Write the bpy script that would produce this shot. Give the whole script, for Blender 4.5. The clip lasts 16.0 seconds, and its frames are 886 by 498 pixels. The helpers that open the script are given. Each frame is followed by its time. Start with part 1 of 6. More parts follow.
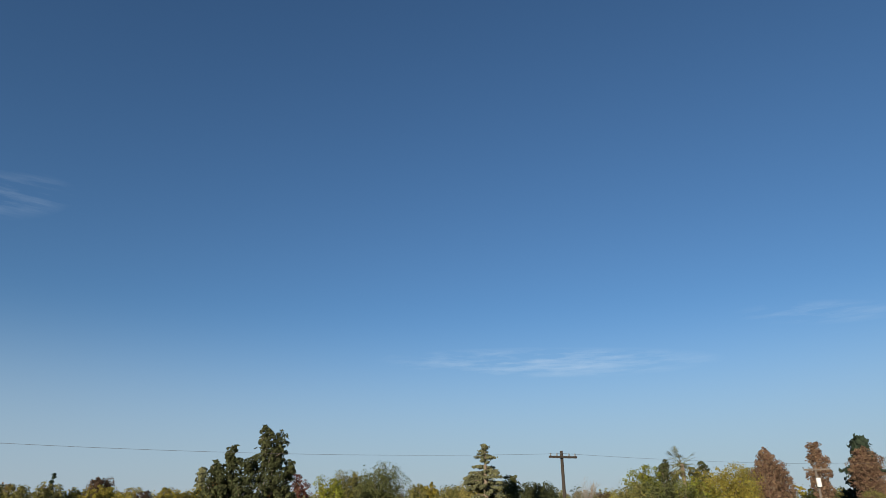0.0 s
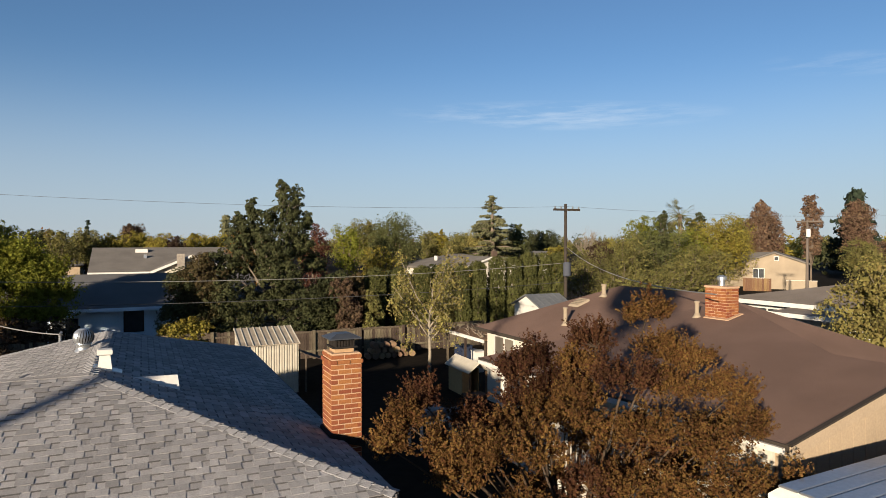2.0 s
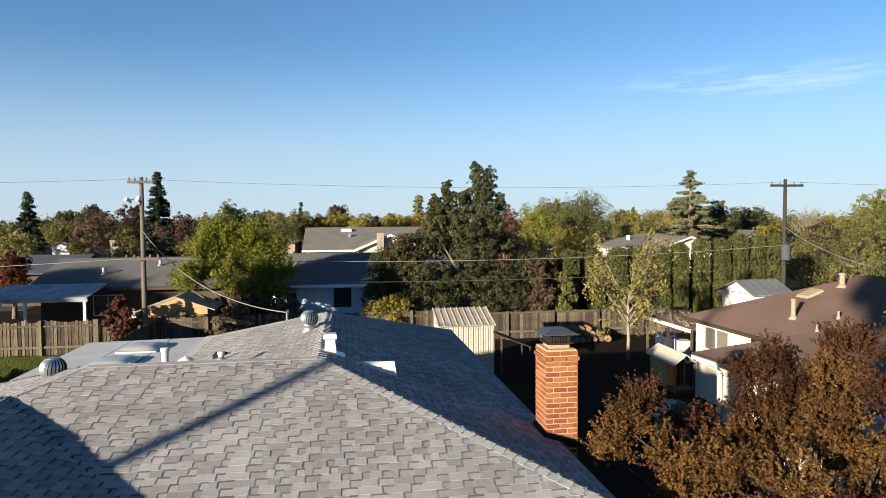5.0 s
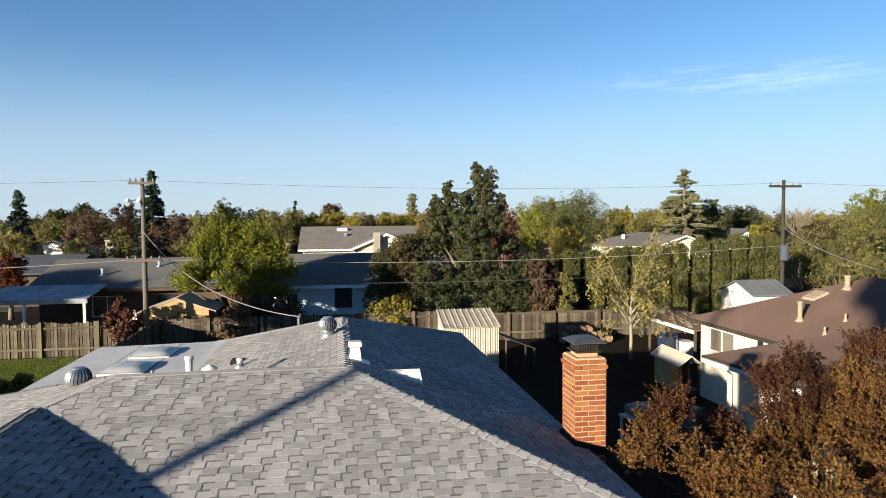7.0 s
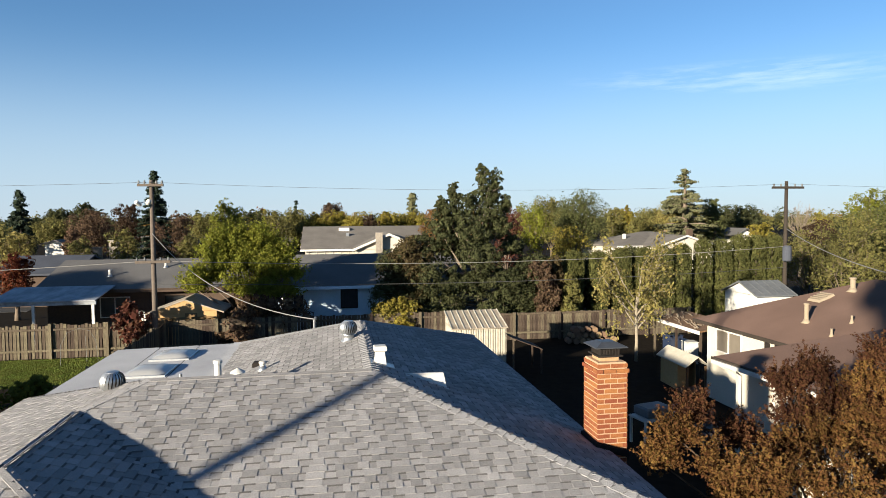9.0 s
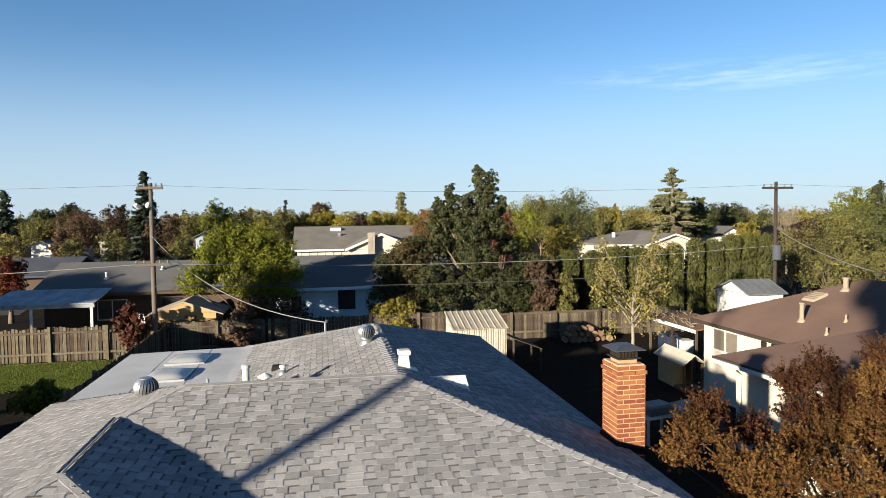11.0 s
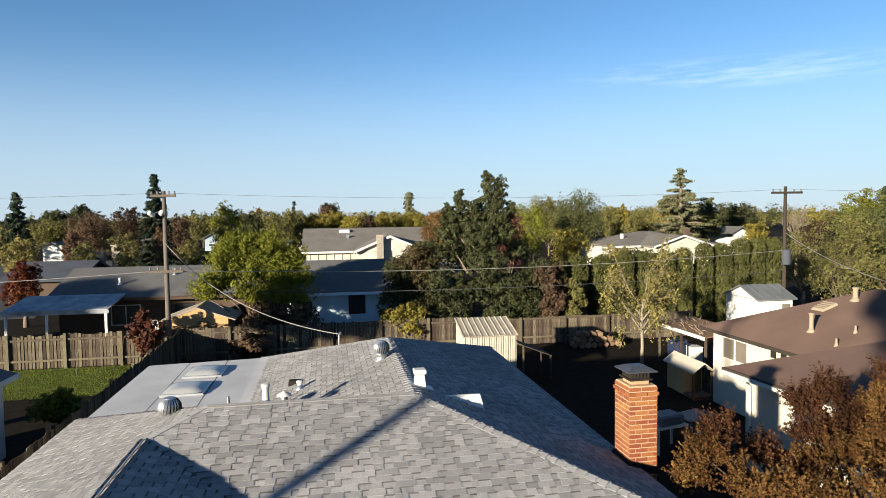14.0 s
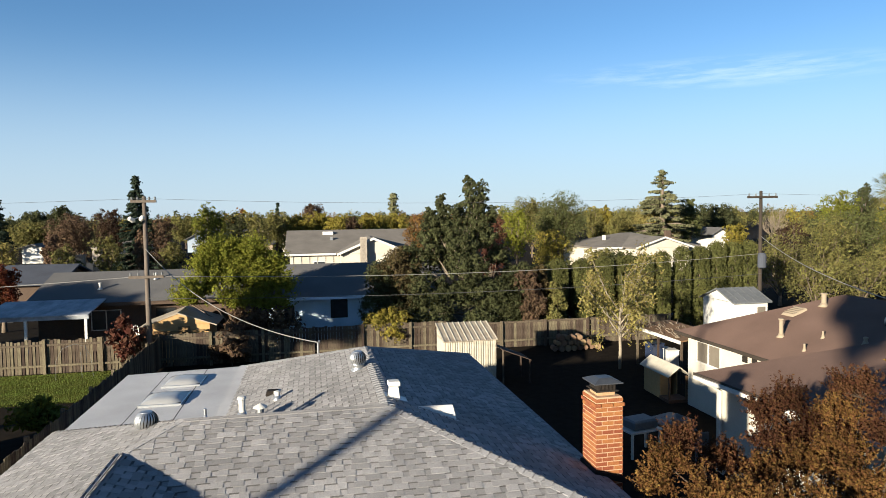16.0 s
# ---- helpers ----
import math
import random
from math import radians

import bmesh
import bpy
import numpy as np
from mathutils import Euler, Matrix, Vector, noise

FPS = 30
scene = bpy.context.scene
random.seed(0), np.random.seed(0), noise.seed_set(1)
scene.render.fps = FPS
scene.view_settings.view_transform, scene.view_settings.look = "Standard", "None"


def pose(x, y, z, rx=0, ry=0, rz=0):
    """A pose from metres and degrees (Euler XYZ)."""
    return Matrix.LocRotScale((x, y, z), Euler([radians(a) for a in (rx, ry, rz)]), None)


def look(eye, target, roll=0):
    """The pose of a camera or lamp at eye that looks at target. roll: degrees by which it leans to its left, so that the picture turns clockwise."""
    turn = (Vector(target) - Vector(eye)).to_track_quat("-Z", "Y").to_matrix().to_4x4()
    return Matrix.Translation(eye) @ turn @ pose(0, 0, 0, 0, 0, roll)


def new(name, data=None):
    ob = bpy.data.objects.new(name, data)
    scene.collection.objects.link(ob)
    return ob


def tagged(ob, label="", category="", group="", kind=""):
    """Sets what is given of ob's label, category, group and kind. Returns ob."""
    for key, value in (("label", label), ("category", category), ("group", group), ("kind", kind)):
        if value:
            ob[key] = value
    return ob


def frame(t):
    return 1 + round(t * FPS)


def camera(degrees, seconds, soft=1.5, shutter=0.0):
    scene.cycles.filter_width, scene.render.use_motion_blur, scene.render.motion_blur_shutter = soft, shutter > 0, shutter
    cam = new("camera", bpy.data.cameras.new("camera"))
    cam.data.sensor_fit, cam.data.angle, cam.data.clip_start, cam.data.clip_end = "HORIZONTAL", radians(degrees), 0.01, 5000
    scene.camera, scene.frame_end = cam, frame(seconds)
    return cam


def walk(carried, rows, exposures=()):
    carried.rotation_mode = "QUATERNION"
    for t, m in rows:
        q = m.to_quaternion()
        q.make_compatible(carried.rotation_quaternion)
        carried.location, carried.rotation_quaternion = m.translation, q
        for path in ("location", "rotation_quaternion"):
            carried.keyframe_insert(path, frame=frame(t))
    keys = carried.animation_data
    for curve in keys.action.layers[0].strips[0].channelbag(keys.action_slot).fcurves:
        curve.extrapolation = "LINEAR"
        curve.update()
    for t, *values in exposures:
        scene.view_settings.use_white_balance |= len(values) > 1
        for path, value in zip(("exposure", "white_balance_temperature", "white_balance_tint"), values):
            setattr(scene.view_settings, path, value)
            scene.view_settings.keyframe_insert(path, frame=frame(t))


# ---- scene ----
import collections
cam = camera(69.2, 16.0, soft=0.85)
# seconds, eye x, y, z in metres, yaw, pitch, roll in degrees
PATH = [
    (0, 0.050, -0.477, 5.619, -25.92, 21.17, 0.44),
    (0.5, 0.031, -0.487, 5.651, -24.52, 13.70, -0.43),
    (1, 0.029, -0.497, 5.717, -24.80, 6.25, -0.23),
    (1.5, 0.046, -0.492, 5.765, -24.83, 1.59, 0.08),
    (2, 0.056, -0.494, 5.804, -25.11, -0.60, 0.13),
    (2.5, 0.061, -0.494, 5.847, -25.09, -1.71, 0.15),
    (2.7, 0.066, -0.460, 5.845, -25.13, -1.87, 0.16),
    (2.8, 0.066, -0.400, 5.842, -24.55, -1.92, 0.17),
    (2.9, 0.066, -0.320, 5.838, -23.10, -1.97, 0.19),
    (3, 0.064, -0.240, 5.836, -21.35, -1.99, 0.22),
    (3.1, 0.060, -0.160, 5.836, -19.15, -2.01, 0.28),
    (3.2, 0.055, -0.090, 5.839, -16.80, -2.03, 0.35),
    (3.3, 0.050, -0.030, 5.845, -14.50, -2.05, 0.43),
    (3.4, 0.045, 0.020, 5.852, -12.15, -2.07, 0.52),
    (3.5, 0.040, 0.050, 5.859, -9.95, -2.09, 0.58),
    (3.6, 0.030, 0.065, 5.868, -8.40, -2.12, 0.58),
    (3.7, 0.015, 0.075, 5.878, -7.85, -2.16, 0.57),
    (4.7, -0.150, 0.085, 5.955, -8.45, -2.42, 0.44),
    (5.8, -0.360, 0.088, 6.042, -9.15, -2.68, 0.32),
    (6, -0.408, 0.090, 6.056, -9.05, -2.70, 0.30),
    (6.5, -0.569, 0.126, 6.101, -8.98, -2.82, 0.28),
    (7, -0.705, 0.158, 6.135, -9.48, -2.71, 0.40),
    (7.5, -0.821, 0.112, 6.174, -9.96, -2.75, 0.43),
    (8, -0.928, 0.028, 6.205, -9.87, -2.84, 0.46),
    (8.5, -1.025, -0.003, 6.233, -10.21, -2.79, 0.52),
    (9, -1.118, -0.011, 6.268, -9.62, -2.82, 0.43),
    (11.5, -1.774, -0.262, 6.487, -10.96, -3.02, 0.68),
    (12, -1.748, -0.264, 6.559, -10.79, -3.04, 0.68),
    (12.5, -1.741, -0.310, 6.641, -11.65, -3.05, 0.70),
    (13, -1.784, -0.385, 6.703, -11.82, -3.01, 0.58),
    (13.5, -1.871, -0.417, 6.763, -10.53, -3.11, 0.67),
    (14, -1.880, -0.405, 6.819, -10.19, -3.12, 0.77),
    (14.5, -1.800, -0.416, 6.890, -9.52, -3.04, 0.80),
    (15, -1.761, -0.474, 6.975, -10.30, -2.98, 0.81),
    (15.5, -1.742, -0.591, 7.039, -10.65, -2.92, 0.87),
    (16, -1.716, -0.676, 7.077, -11.49, -3.17, 0.80),
]
walk(cam, [(t, pose(x, y, z, 90 + pitch, roll, yaw)) for t, x, y, z, yaw, pitch, roll in PATH],
     exposures=[(0.0, 1.14, 6150, 6), (0.5, 1.14, 6300, 7), (1.0, 1.18, 6450, 9), (2.0, 1.36, 6600, 10), (2.5, 1.45, 6650, 10), (3.0, 1.55, 6700, 10), (3.5, 1.70, 6600, 9), (3.8, 1.78, 6350, 7), (5.8, 1.82, 6250, 6), (16.0, 1.82, 6200, 5)])

# ---- world and sun ----
SUN_AZ, SUN_EL = radians(40), radians(11)   # the way the light travels in plan, and the sun's height
sun_dir = Vector((math.cos(SUN_AZ) * math.cos(SUN_EL), math.sin(SUN_AZ) * math.cos(SUN_EL), -math.sin(SUN_EL)))
world = bpy.data.worlds.new("sky")
scene.world = world
world.use_nodes = True
wn, wl = world.node_tree.nodes, world.node_tree.links
wn.clear()
w_out, w_bg, w_sky = wn.new("ShaderNodeOutputWorld"), wn.new("ShaderNodeBackground"), wn.new("ShaderNodeTexSky")
w_sky.sky_type, w_sky.sun_disc = "NISHITA", False
w_sky.sun_elevation, w_sky.sun_rotation = SUN_EL, math.atan2(-sun_dir.x, -sun_dir.y)
w_sky.altitude, w_sky.air_density, w_sky.dust_density, w_sky.ozone_density = 20, 0.88, 0.1, 3.7
w_bg.inputs["Strength"].default_value = 0.05
# pale haze along the whole horizon and thin high cirrus, over the sky's own colour
w_tc, w_sep = wn.new("ShaderNodeTexCoord"), wn.new("ShaderNodeSeparateXYZ")
wl.new(w_tc.outputs["Generated"], w_sep.inputs[0])
w_haze = wn.new("ShaderNodeMapRange")
w_haze.interpolation_type = "SMOOTHERSTEP"
w_haze.inputs["From Min"].default_value, w_haze.inputs["From Max"].default_value = -0.02, 0.30
w_haze.inputs["To Min"].default_value, w_haze.inputs["To Max"].default_value = 0.80, 0.0
wl.new(w_sep.outputs["Z"], w_haze.inputs["Value"])
w_mix = wn.new("ShaderNodeMix")
w_mix.data_type = "RGBA"
w_mix.inputs["B"].default_value = (3.4, 4.0, 4.8, 1)
wl.new(w_haze.outputs[0], w_mix.inputs["Factor"])
wl.new(w_sky.outputs[0], w_mix.inputs["A"])
w_map, w_noise = wn.new("ShaderNodeMapping"), wn.new("ShaderNodeTexNoise")
w_map.inputs["Scale"].default_value = (11.0, 11.0, 95.0)
w_map.inputs["Rotation"].default_value = (0.02, 0.03, 0.4)
w_noise.inputs["Scale"].default_value, w_noise.inputs["Detail"].default_value, w_noise.inputs["Roughness"].default_value = 1.0, 7.0, 0.62
wl.new(w_tc.outputs["Generated"], w_map.inputs[0])
wl.new(w_map.outputs[0], w_noise.inputs["Vector"])
w_c1, w_cm = wn.new("ShaderNodeMapRange"), wn.new("ShaderNodeMath")
w_c1.inputs["From Min"].default_value, w_c1.inputs["From Max"].default_value = 0.44, 0.74
w_c1.inputs["To Max"].default_value = 0.62
wl.new(w_noise.outputs["Fac"], w_c1.inputs["Value"])
# one long streak of cirrus low in the north-east, faint shreds beside it
w_az, w_el = wn.new("ShaderNodeMath"), wn.new("ShaderNodeMath")
w_az.operation, w_el.operation = "ARCTAN2", "ARCSINE"
wl.new(w_sep.outputs["Y"], w_az.inputs[0])
wl.new(w_sep.outputs["X"], w_az.inputs[1])
wl.new(w_sep.outputs["Z"], w_el.inputs[0])


def sky_math(op, a, b):
    n = wn.new("ShaderNodeMath")
    n.operation = op
    for i, v in enumerate((a, b)):
        if isinstance(v, (int, float)):
            n.inputs[i].default_value = v
        else:
            wl.new(v, n.inputs[i])
    return n.outputs[0]


def streak(az, el, half_az, half_el, tilt, amount):
    da = sky_math("SUBTRACT", w_az.outputs[0], radians(az))
    de = sky_math("SUBTRACT", sky_math("SUBTRACT", w_el.outputs[0], radians(el)), sky_math("MULTIPLY", da, tilt))
    q = sky_math("ADD", sky_math("POWER", sky_math("ABSOLUTE", sky_math("DIVIDE", da, radians(half_az)), 0), 2.0), sky_math("POWER", sky_math("ABSOLUTE", sky_math("DIVIDE", de, radians(half_el)), 0), 2.0))
    return sky_math("MULTIPLY", sky_math("MAXIMUM", sky_math("SUBTRACT", 1.0, q), 0.0), amount)


w_c2 = sky_math("ADD", sky_math("ADD", streak(55, 10.9, 15, 1.4, 0.03, 0.62), streak(101, 21.5, 5, 2.0, -0.2, 0.22)), streak(33, 13.2, 6, 1.0, 0.1, 0.35))
w_cm.operation = "MULTIPLY"
wl.new(w_c1.outputs[0], w_cm.inputs[0])
wl.new(w_c2, w_cm.inputs[1])
w_cl = wn.new("ShaderNodeMix")
w_cl.data_type = "RGBA"
w_cl.inputs["B"].default_value = (6.2, 6.8, 7.6, 1)
wl.new(w_cm.outputs[0], w_cl.inputs["Factor"])
wl.new(w_mix.outputs["Result"], w_cl.inputs["A"])
wl.new(w_cl.outputs["Result"], w_bg.inputs["Color"])
wl.new(w_bg.outputs[0], w_out.inputs["Surface"])
sun = new("sun", bpy.data.lights.new("sun", "SUN"))
sun.data.energy, sun.data.angle, sun.data.color = 5.0, radians(0.9), (1.0, 0.84, 0.64)
sun.matrix_world = look((0, 0, 60), Vector((0, 0, 60)) + sun_dir)

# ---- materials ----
ALBEDO_SCALE = 0.77    # every base colour scaled down so shade comes out darker against the sky


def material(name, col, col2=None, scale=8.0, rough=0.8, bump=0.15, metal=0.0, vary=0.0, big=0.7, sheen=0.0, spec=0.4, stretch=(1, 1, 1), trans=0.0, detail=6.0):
    """Principled surface: fine grain between two colours, broad stains, a bump, and a shade that varies from piece to piece."""
    m = bpy.data.materials.new(name)
    m.use_nodes = True
    n, l = m.node_tree.nodes, m.node_tree.links
    b = n["Principled BSDF"]
    col2 = col2 or tuple(c * 0.72 for c in col)
    col, col2 = tuple(c * ALBEDO_SCALE for c in col), tuple(c * ALBEDO_SCALE for c in col2)
    tc, mp = n.new("ShaderNodeTexCoord"), n.new("ShaderNodeMapping")
    mp.inputs["Scale"].default_value = stretch
    l.new(tc.outputs["Object"], mp.inputs["Vector"])
    fine, broad = n.new("ShaderNodeTexNoise"), n.new("ShaderNodeTexNoise")
    fine.inputs["Scale"].default_value, fine.inputs["Detail"].default_value, fine.inputs["Roughness"].default_value = scale, detail, 0.65
    broad.inputs["Scale"].default_value, broad.inputs["Detail"].default_value = big, 3.0
    l.new(mp.outputs[0], fine.inputs["Vector"])
    l.new(tc.outputs["Object"], broad.inputs["Vector"])
    ramp = n.new("ShaderNodeMapRange")
    ramp.inputs["From Min"].default_value, ramp.inputs["From Max"].default_value = 0.3, 0.7
    l.new(fine.outputs["Fac"], ramp.inputs["Value"])
    mix = n.new("ShaderNodeMix")
    mix.data_type = "RGBA"
    mix.inputs["A"].default_value, mix.inputs["B"].default_value = (*col, 1), (*col2, 1)
    l.new(ramp.outputs[0], mix.inputs["Factor"])
    r2 = n.new("ShaderNodeMapRange")
    r2.inputs["From Min"].default_value, r2.inputs["From Max"].default_value = 0.3, 0.7
    r2.inputs["To Min"].default_value, r2.inputs["To Max"].default_value = 0.86, 1.12
    l.new(broad.outputs["Fac"], r2.inputs["Value"])
    hsv = n.new("ShaderNodeHueSaturation")
    l.new(mix.outputs["Result"], hsv.inputs["Color"])
    if vary:
        ge, oi, ad, fr, r3, mu = (n.new("ShaderNodeNewGeometry"), n.new("ShaderNodeObjectInfo"), n.new("ShaderNodeMath"),
                                  n.new("ShaderNodeMath"), n.new("ShaderNodeMapRange"), n.new("ShaderNodeMath"))
        ad.operation, fr.operation, mu.operation = "ADD", "FRACT", "MULTIPLY"
        l.new(ge.outputs["Random Per Island"], ad.inputs[0])
        l.new(oi.outputs["Random"], ad.inputs[1])
        l.new(ad.outputs[0], fr.inputs[0])
        l.new(fr.outputs[0], r3.inputs["Value"])
        r3.inputs["To Min"].default_value, r3.inputs["To Max"].default_value = 1 - vary, 1 + vary
        l.new(r3.outputs[0], mu.inputs[0])
        l.new(r2.outputs[0], mu.inputs[1])
        l.new(mu.outputs[0], hsv.inputs["Value"])
        r4 = n.new("ShaderNodeMapRange")
        r4.inputs["To Min"].default_value, r4.inputs["To Max"].default_value = 0.5 - vary * 0.06, 0.5 + vary * 0.06
        l.new(fr.outputs[0], r4.inputs["Value"])
        l.new(r4.outputs[0], hsv.inputs["Hue"])
    else:
        l.new(r2.outputs[0], hsv.inputs["Value"])
    l.new(hsv.outputs[0], b.inputs["Base Color"])
    b.inputs["Roughness"].default_value, b.inputs["Metallic"].default_value = rough, metal
    b.inputs["Specular IOR Level"].default_value = spec
    if bump:
        bp = n.new("ShaderNodeBump")
        bp.inputs["Strength"].default_value, bp.inputs["Distance"].default_value = bump, 0.02
        l.new(fine.outputs["Fac"], bp.inputs["Height"])
        l.new(bp.outputs[0], b.inputs["Normal"])
    if trans:
        tr, ms = n.new("ShaderNodeBsdfTranslucent"), n.new("ShaderNodeMixShader")
        ms.inputs[0].default_value = trans
        l.new(hsv.outputs[0], tr.inputs["Color"])
        l.new(b.outputs[0], ms.inputs[1])
        l.new(tr.outputs[0], ms.inputs[2])
        l.new(ms.outputs[0], n["Material Output"].inputs["Surface"])
    return m


def leafmat(name, col, col2, vary=0.45, trans=0.3):
    return material(name, col, col2, scale=1.3, rough=0.8, bump=0.0, vary=vary * 0.6, big=0.35, trans=trans, spec=0.08, detail=2)


M_SHINGLE = material("shingle", (0.322, 0.316, 0.321), (0.240, 0.233, 0.234), scale=60, rough=0.95, bump=0.5, vary=0.21, spec=0.1)
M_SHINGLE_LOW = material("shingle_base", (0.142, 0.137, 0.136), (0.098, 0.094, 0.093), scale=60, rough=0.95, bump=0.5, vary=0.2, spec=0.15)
M_CAP = material("ridge_cap", (0.32, 0.318, 0.327), (0.25, 0.248, 0.255), scale=60, rough=0.95, bump=0.5, vary=0.1, spec=0.15)
M_ROLL = material("roll_roofing", (0.53, 0.53, 0.54), (0.46, 0.46, 0.47), scale=45, rough=0.95, bump=0.3, spec=0.15)
M_BRICK = material("brick", (0.285, 0.106, 0.046), (0.19, 0.066, 0.03), scale=34, rough=0.9, bump=0.6, vary=0.22, spec=0.12)
M_MORTAR = material("mortar", (0.50, 0.335, 0.22), (0.40, 0.26, 0.165), scale=40, rough=0.95, bump=0.5, spec=0.12)
M_GALV = material("galvanised_steel", (0.58, 0.60, 0.62), (0.45, 0.47, 0.49), scale=14, rough=0.38, bump=0.05, metal=0.85)
M_WHITE = material("white_paint", (0.62, 0.61, 0.58), (0.52, 0.51, 0.48), scale=9, rough=0.6, bump=0.05)
M_BLACK = material("black_iron", (0.014, 0.013, 0.013), (0.03, 0.024, 0.02), scale=12, rough=0.85, bump=0.1, spec=0.12)
M_LID = material("dull_steel_lid", (0.05, 0.055, 0.065), (0.035, 0.038, 0.045), scale=12, rough=0.45, bump=0.05, spec=0.4)
M_LENS = material("acrylic_dome", (0.42, 0.42, 0.415), (0.37, 0.37, 0.365), scale=6, rough=0.25, bump=0.0)
M_TRIM = material("trim_paint", (0.62, 0.60, 0.56), (0.5, 0.48, 0.45), scale=10, rough=0.7, bump=0.05)
M_STUCCO = material("cream_stucco", (0.52, 0.48, 0.41), (0.45, 0.42, 0.36), scale=25, rough=0.95, bump=0.35)
M_TANWALL = material("tan_stucco", (0.36, 0.28, 0.19), (0.3, 0.23, 0.16), scale=25, rough=0.95, bump=0.35)
M_BLUEWALL = material("blue_paint", (0.62, 0.76, 0.90), (0.52, 0.66, 0.80), scale=12, rough=0.8, bump=0.15)
M_FARBLUE = material("grey_blue_paint", (0.30, 0.36, 0.45), (0.25, 0.31, 0.39), scale=12, rough=0.8, bump=0.1)
M_BROWNROOF = material("brown_gravel_roof", (0.17, 0.111, 0.089), (0.128, 0.084, 0.068), scale=55, rough=0.96, bump=0.4, spec=0.1)
M_GREYROOF = material("grey_roofing", (0.135, 0.132, 0.132), (0.095, 0.093, 0.094), scale=30, rough=0.95, bump=0.35, vary=0.1, spec=0.15, big=0.4)
M_SLATE = material("slate_blue_roofing", (0.07, 0.078, 0.10), (0.05, 0.056, 0.072), scale=24, rough=0.9, bump=0.3, spec=0.2)
M_FENCE = material("weathered_fence_wood", (0.140, 0.112, 0.083), (0.040, 0.031, 0.023), scale=9, rough=0.92, bump=0.4, vary=0.55, stretch=(6, 6, 0.7), spec=0.12)
M_POLE = material("creosote_pole_wood", (0.15, 0.125, 0.105), (0.085, 0.07, 0.06), scale=10, rough=0.9, bump=0.4, stretch=(8, 8, 0.5), spec=0.15)
M_POLEDARK = material("black_creosote_wood", (0.05, 0.04, 0.033), (0.03, 0.025, 0.02), scale=10, rough=0.9, bump=0.4, stretch=(8, 8, 0.5), spec=0.15)
M_BARK = material("bark", (0.20, 0.16, 0.125), (0.11, 0.085, 0.065), scale=14, rough=0.95, bump=0.6, stretch=(3, 3, 0.8), spec=0.1)
M_DARKBARK = material("brown_bark", (0.085, 0.062, 0.044), (0.045, 0.032, 0.023), scale=14, rough=0.95, bump=0.5, stretch=(3, 3, 0.8), spec=0.1)
M_PALEBARK = material("pale_bark", (0.27, 0.225, 0.175), (0.17, 0.135, 0.10), scale=14, rough=0.9, bump=0.4, stretch=(3, 3, 0.8), spec=0.15)
M_SAPBARK = material("grey_tan_bark", (0.30, 0.26, 0.20), (0.19, 0.165, 0.13), scale=14, rough=0.9, bump=0.4, spec=0.1)
# near-black base colour stands in for the yard's deep shade
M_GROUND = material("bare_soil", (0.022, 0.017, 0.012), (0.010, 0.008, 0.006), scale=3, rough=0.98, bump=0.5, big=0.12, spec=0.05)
M_LAWN = material("grass_blades", (0.15, 0.20, 0.040), (0.12, 0.125, 0.03), scale=1.2, rough=0.9, bump=0.0, vary=0.4, trans=0.25, spec=0.08)
M_TURF = material("turf", (0.10, 0.125, 0.028), (0.08, 0.075, 0.022), scale=1.6, rough=0.95, bump=0.3, spec=0.05)
M_ASPHALT = material("asphalt", (0.06, 0.06, 0.062), (0.045, 0.045, 0.046), scale=30, rough=0.9, bump=0.3, spec=0.2)
M_METALROOF = material("painted_sheet_metal", (0.50, 0.465, 0.39), (0.40, 0.365, 0.30), scale=5, rough=0.55, bump=0.05, spec=0.4)
M_RUSTY = material("stained_sheet_roof", (0.36, 0.315, 0.25), (0.24, 0.195, 0.145), scale=3, rough=0.7, bump=0.1)
M_WINDOW = material("dark_window_glass", (0.03, 0.035, 0.04), (0.05, 0.055, 0.06), scale=2, rough=0.12, bump=0.0, spec=0.6)
M_BLIND = material("window_blind", (0.17, 0.15, 0.12), (0.135, 0.115, 0.095), scale=2, rough=0.5, bump=0.0)
M_WIRE = material("cable_sheath", (0.05, 0.05, 0.05), (0.08, 0.08, 0.08), scale=5, rough=0.6, bump=0.0)
M_WIRELIGHT = material("bare_aluminium_cable", (0.22, 0.215, 0.205), (0.18, 0.175, 0.17), scale=5, rough=0.5, bump=0.0)
M_LOG = material("cut_log_end", (0.24, 0.155, 0.09), (0.16, 0.1, 0.06), scale=10, rough=0.9, bump=0.3, vary=0.25)
M_YELLOWPAINT = material("ochre_paint", (0.47, 0.295, 0.128), (0.37, 0.23, 0.10), scale=8, rough=0.8, bump=0.1)

L_RUST = leafmat("rust_leaves", (0.163, 0.086, 0.029), (0.072, 0.035, 0.013), 0.55)
L_LIME = leafmat("lime_leaves", (0.215, 0.218, 0.030), (0.125, 0.140, 0.021), 0.4)
L_DARK = leafmat("dark_green_leaves", (0.078, 0.084, 0.036), (0.044, 0.050, 0.023))
L_OLIVE = leafmat("olive_leaves", (0.185, 0.166, 0.054), (0.114, 0.112, 0.041))
L_GREEN = leafmat("green_leaves", (0.179, 0.180, 0.028), (0.110, 0.123, 0.022))
L_YELLOW = leafmat("yellow_leaves", (0.265, 0.212, 0.038), (0.165, 0.145, 0.031))
L_ORANGE = leafmat("orange_leaves", (0.194, 0.104, 0.035), (0.125, 0.073, 0.027))
L_RED = leafmat("red_leaves", (0.125, 0.034, 0.017), (0.08, 0.027, 0.015))
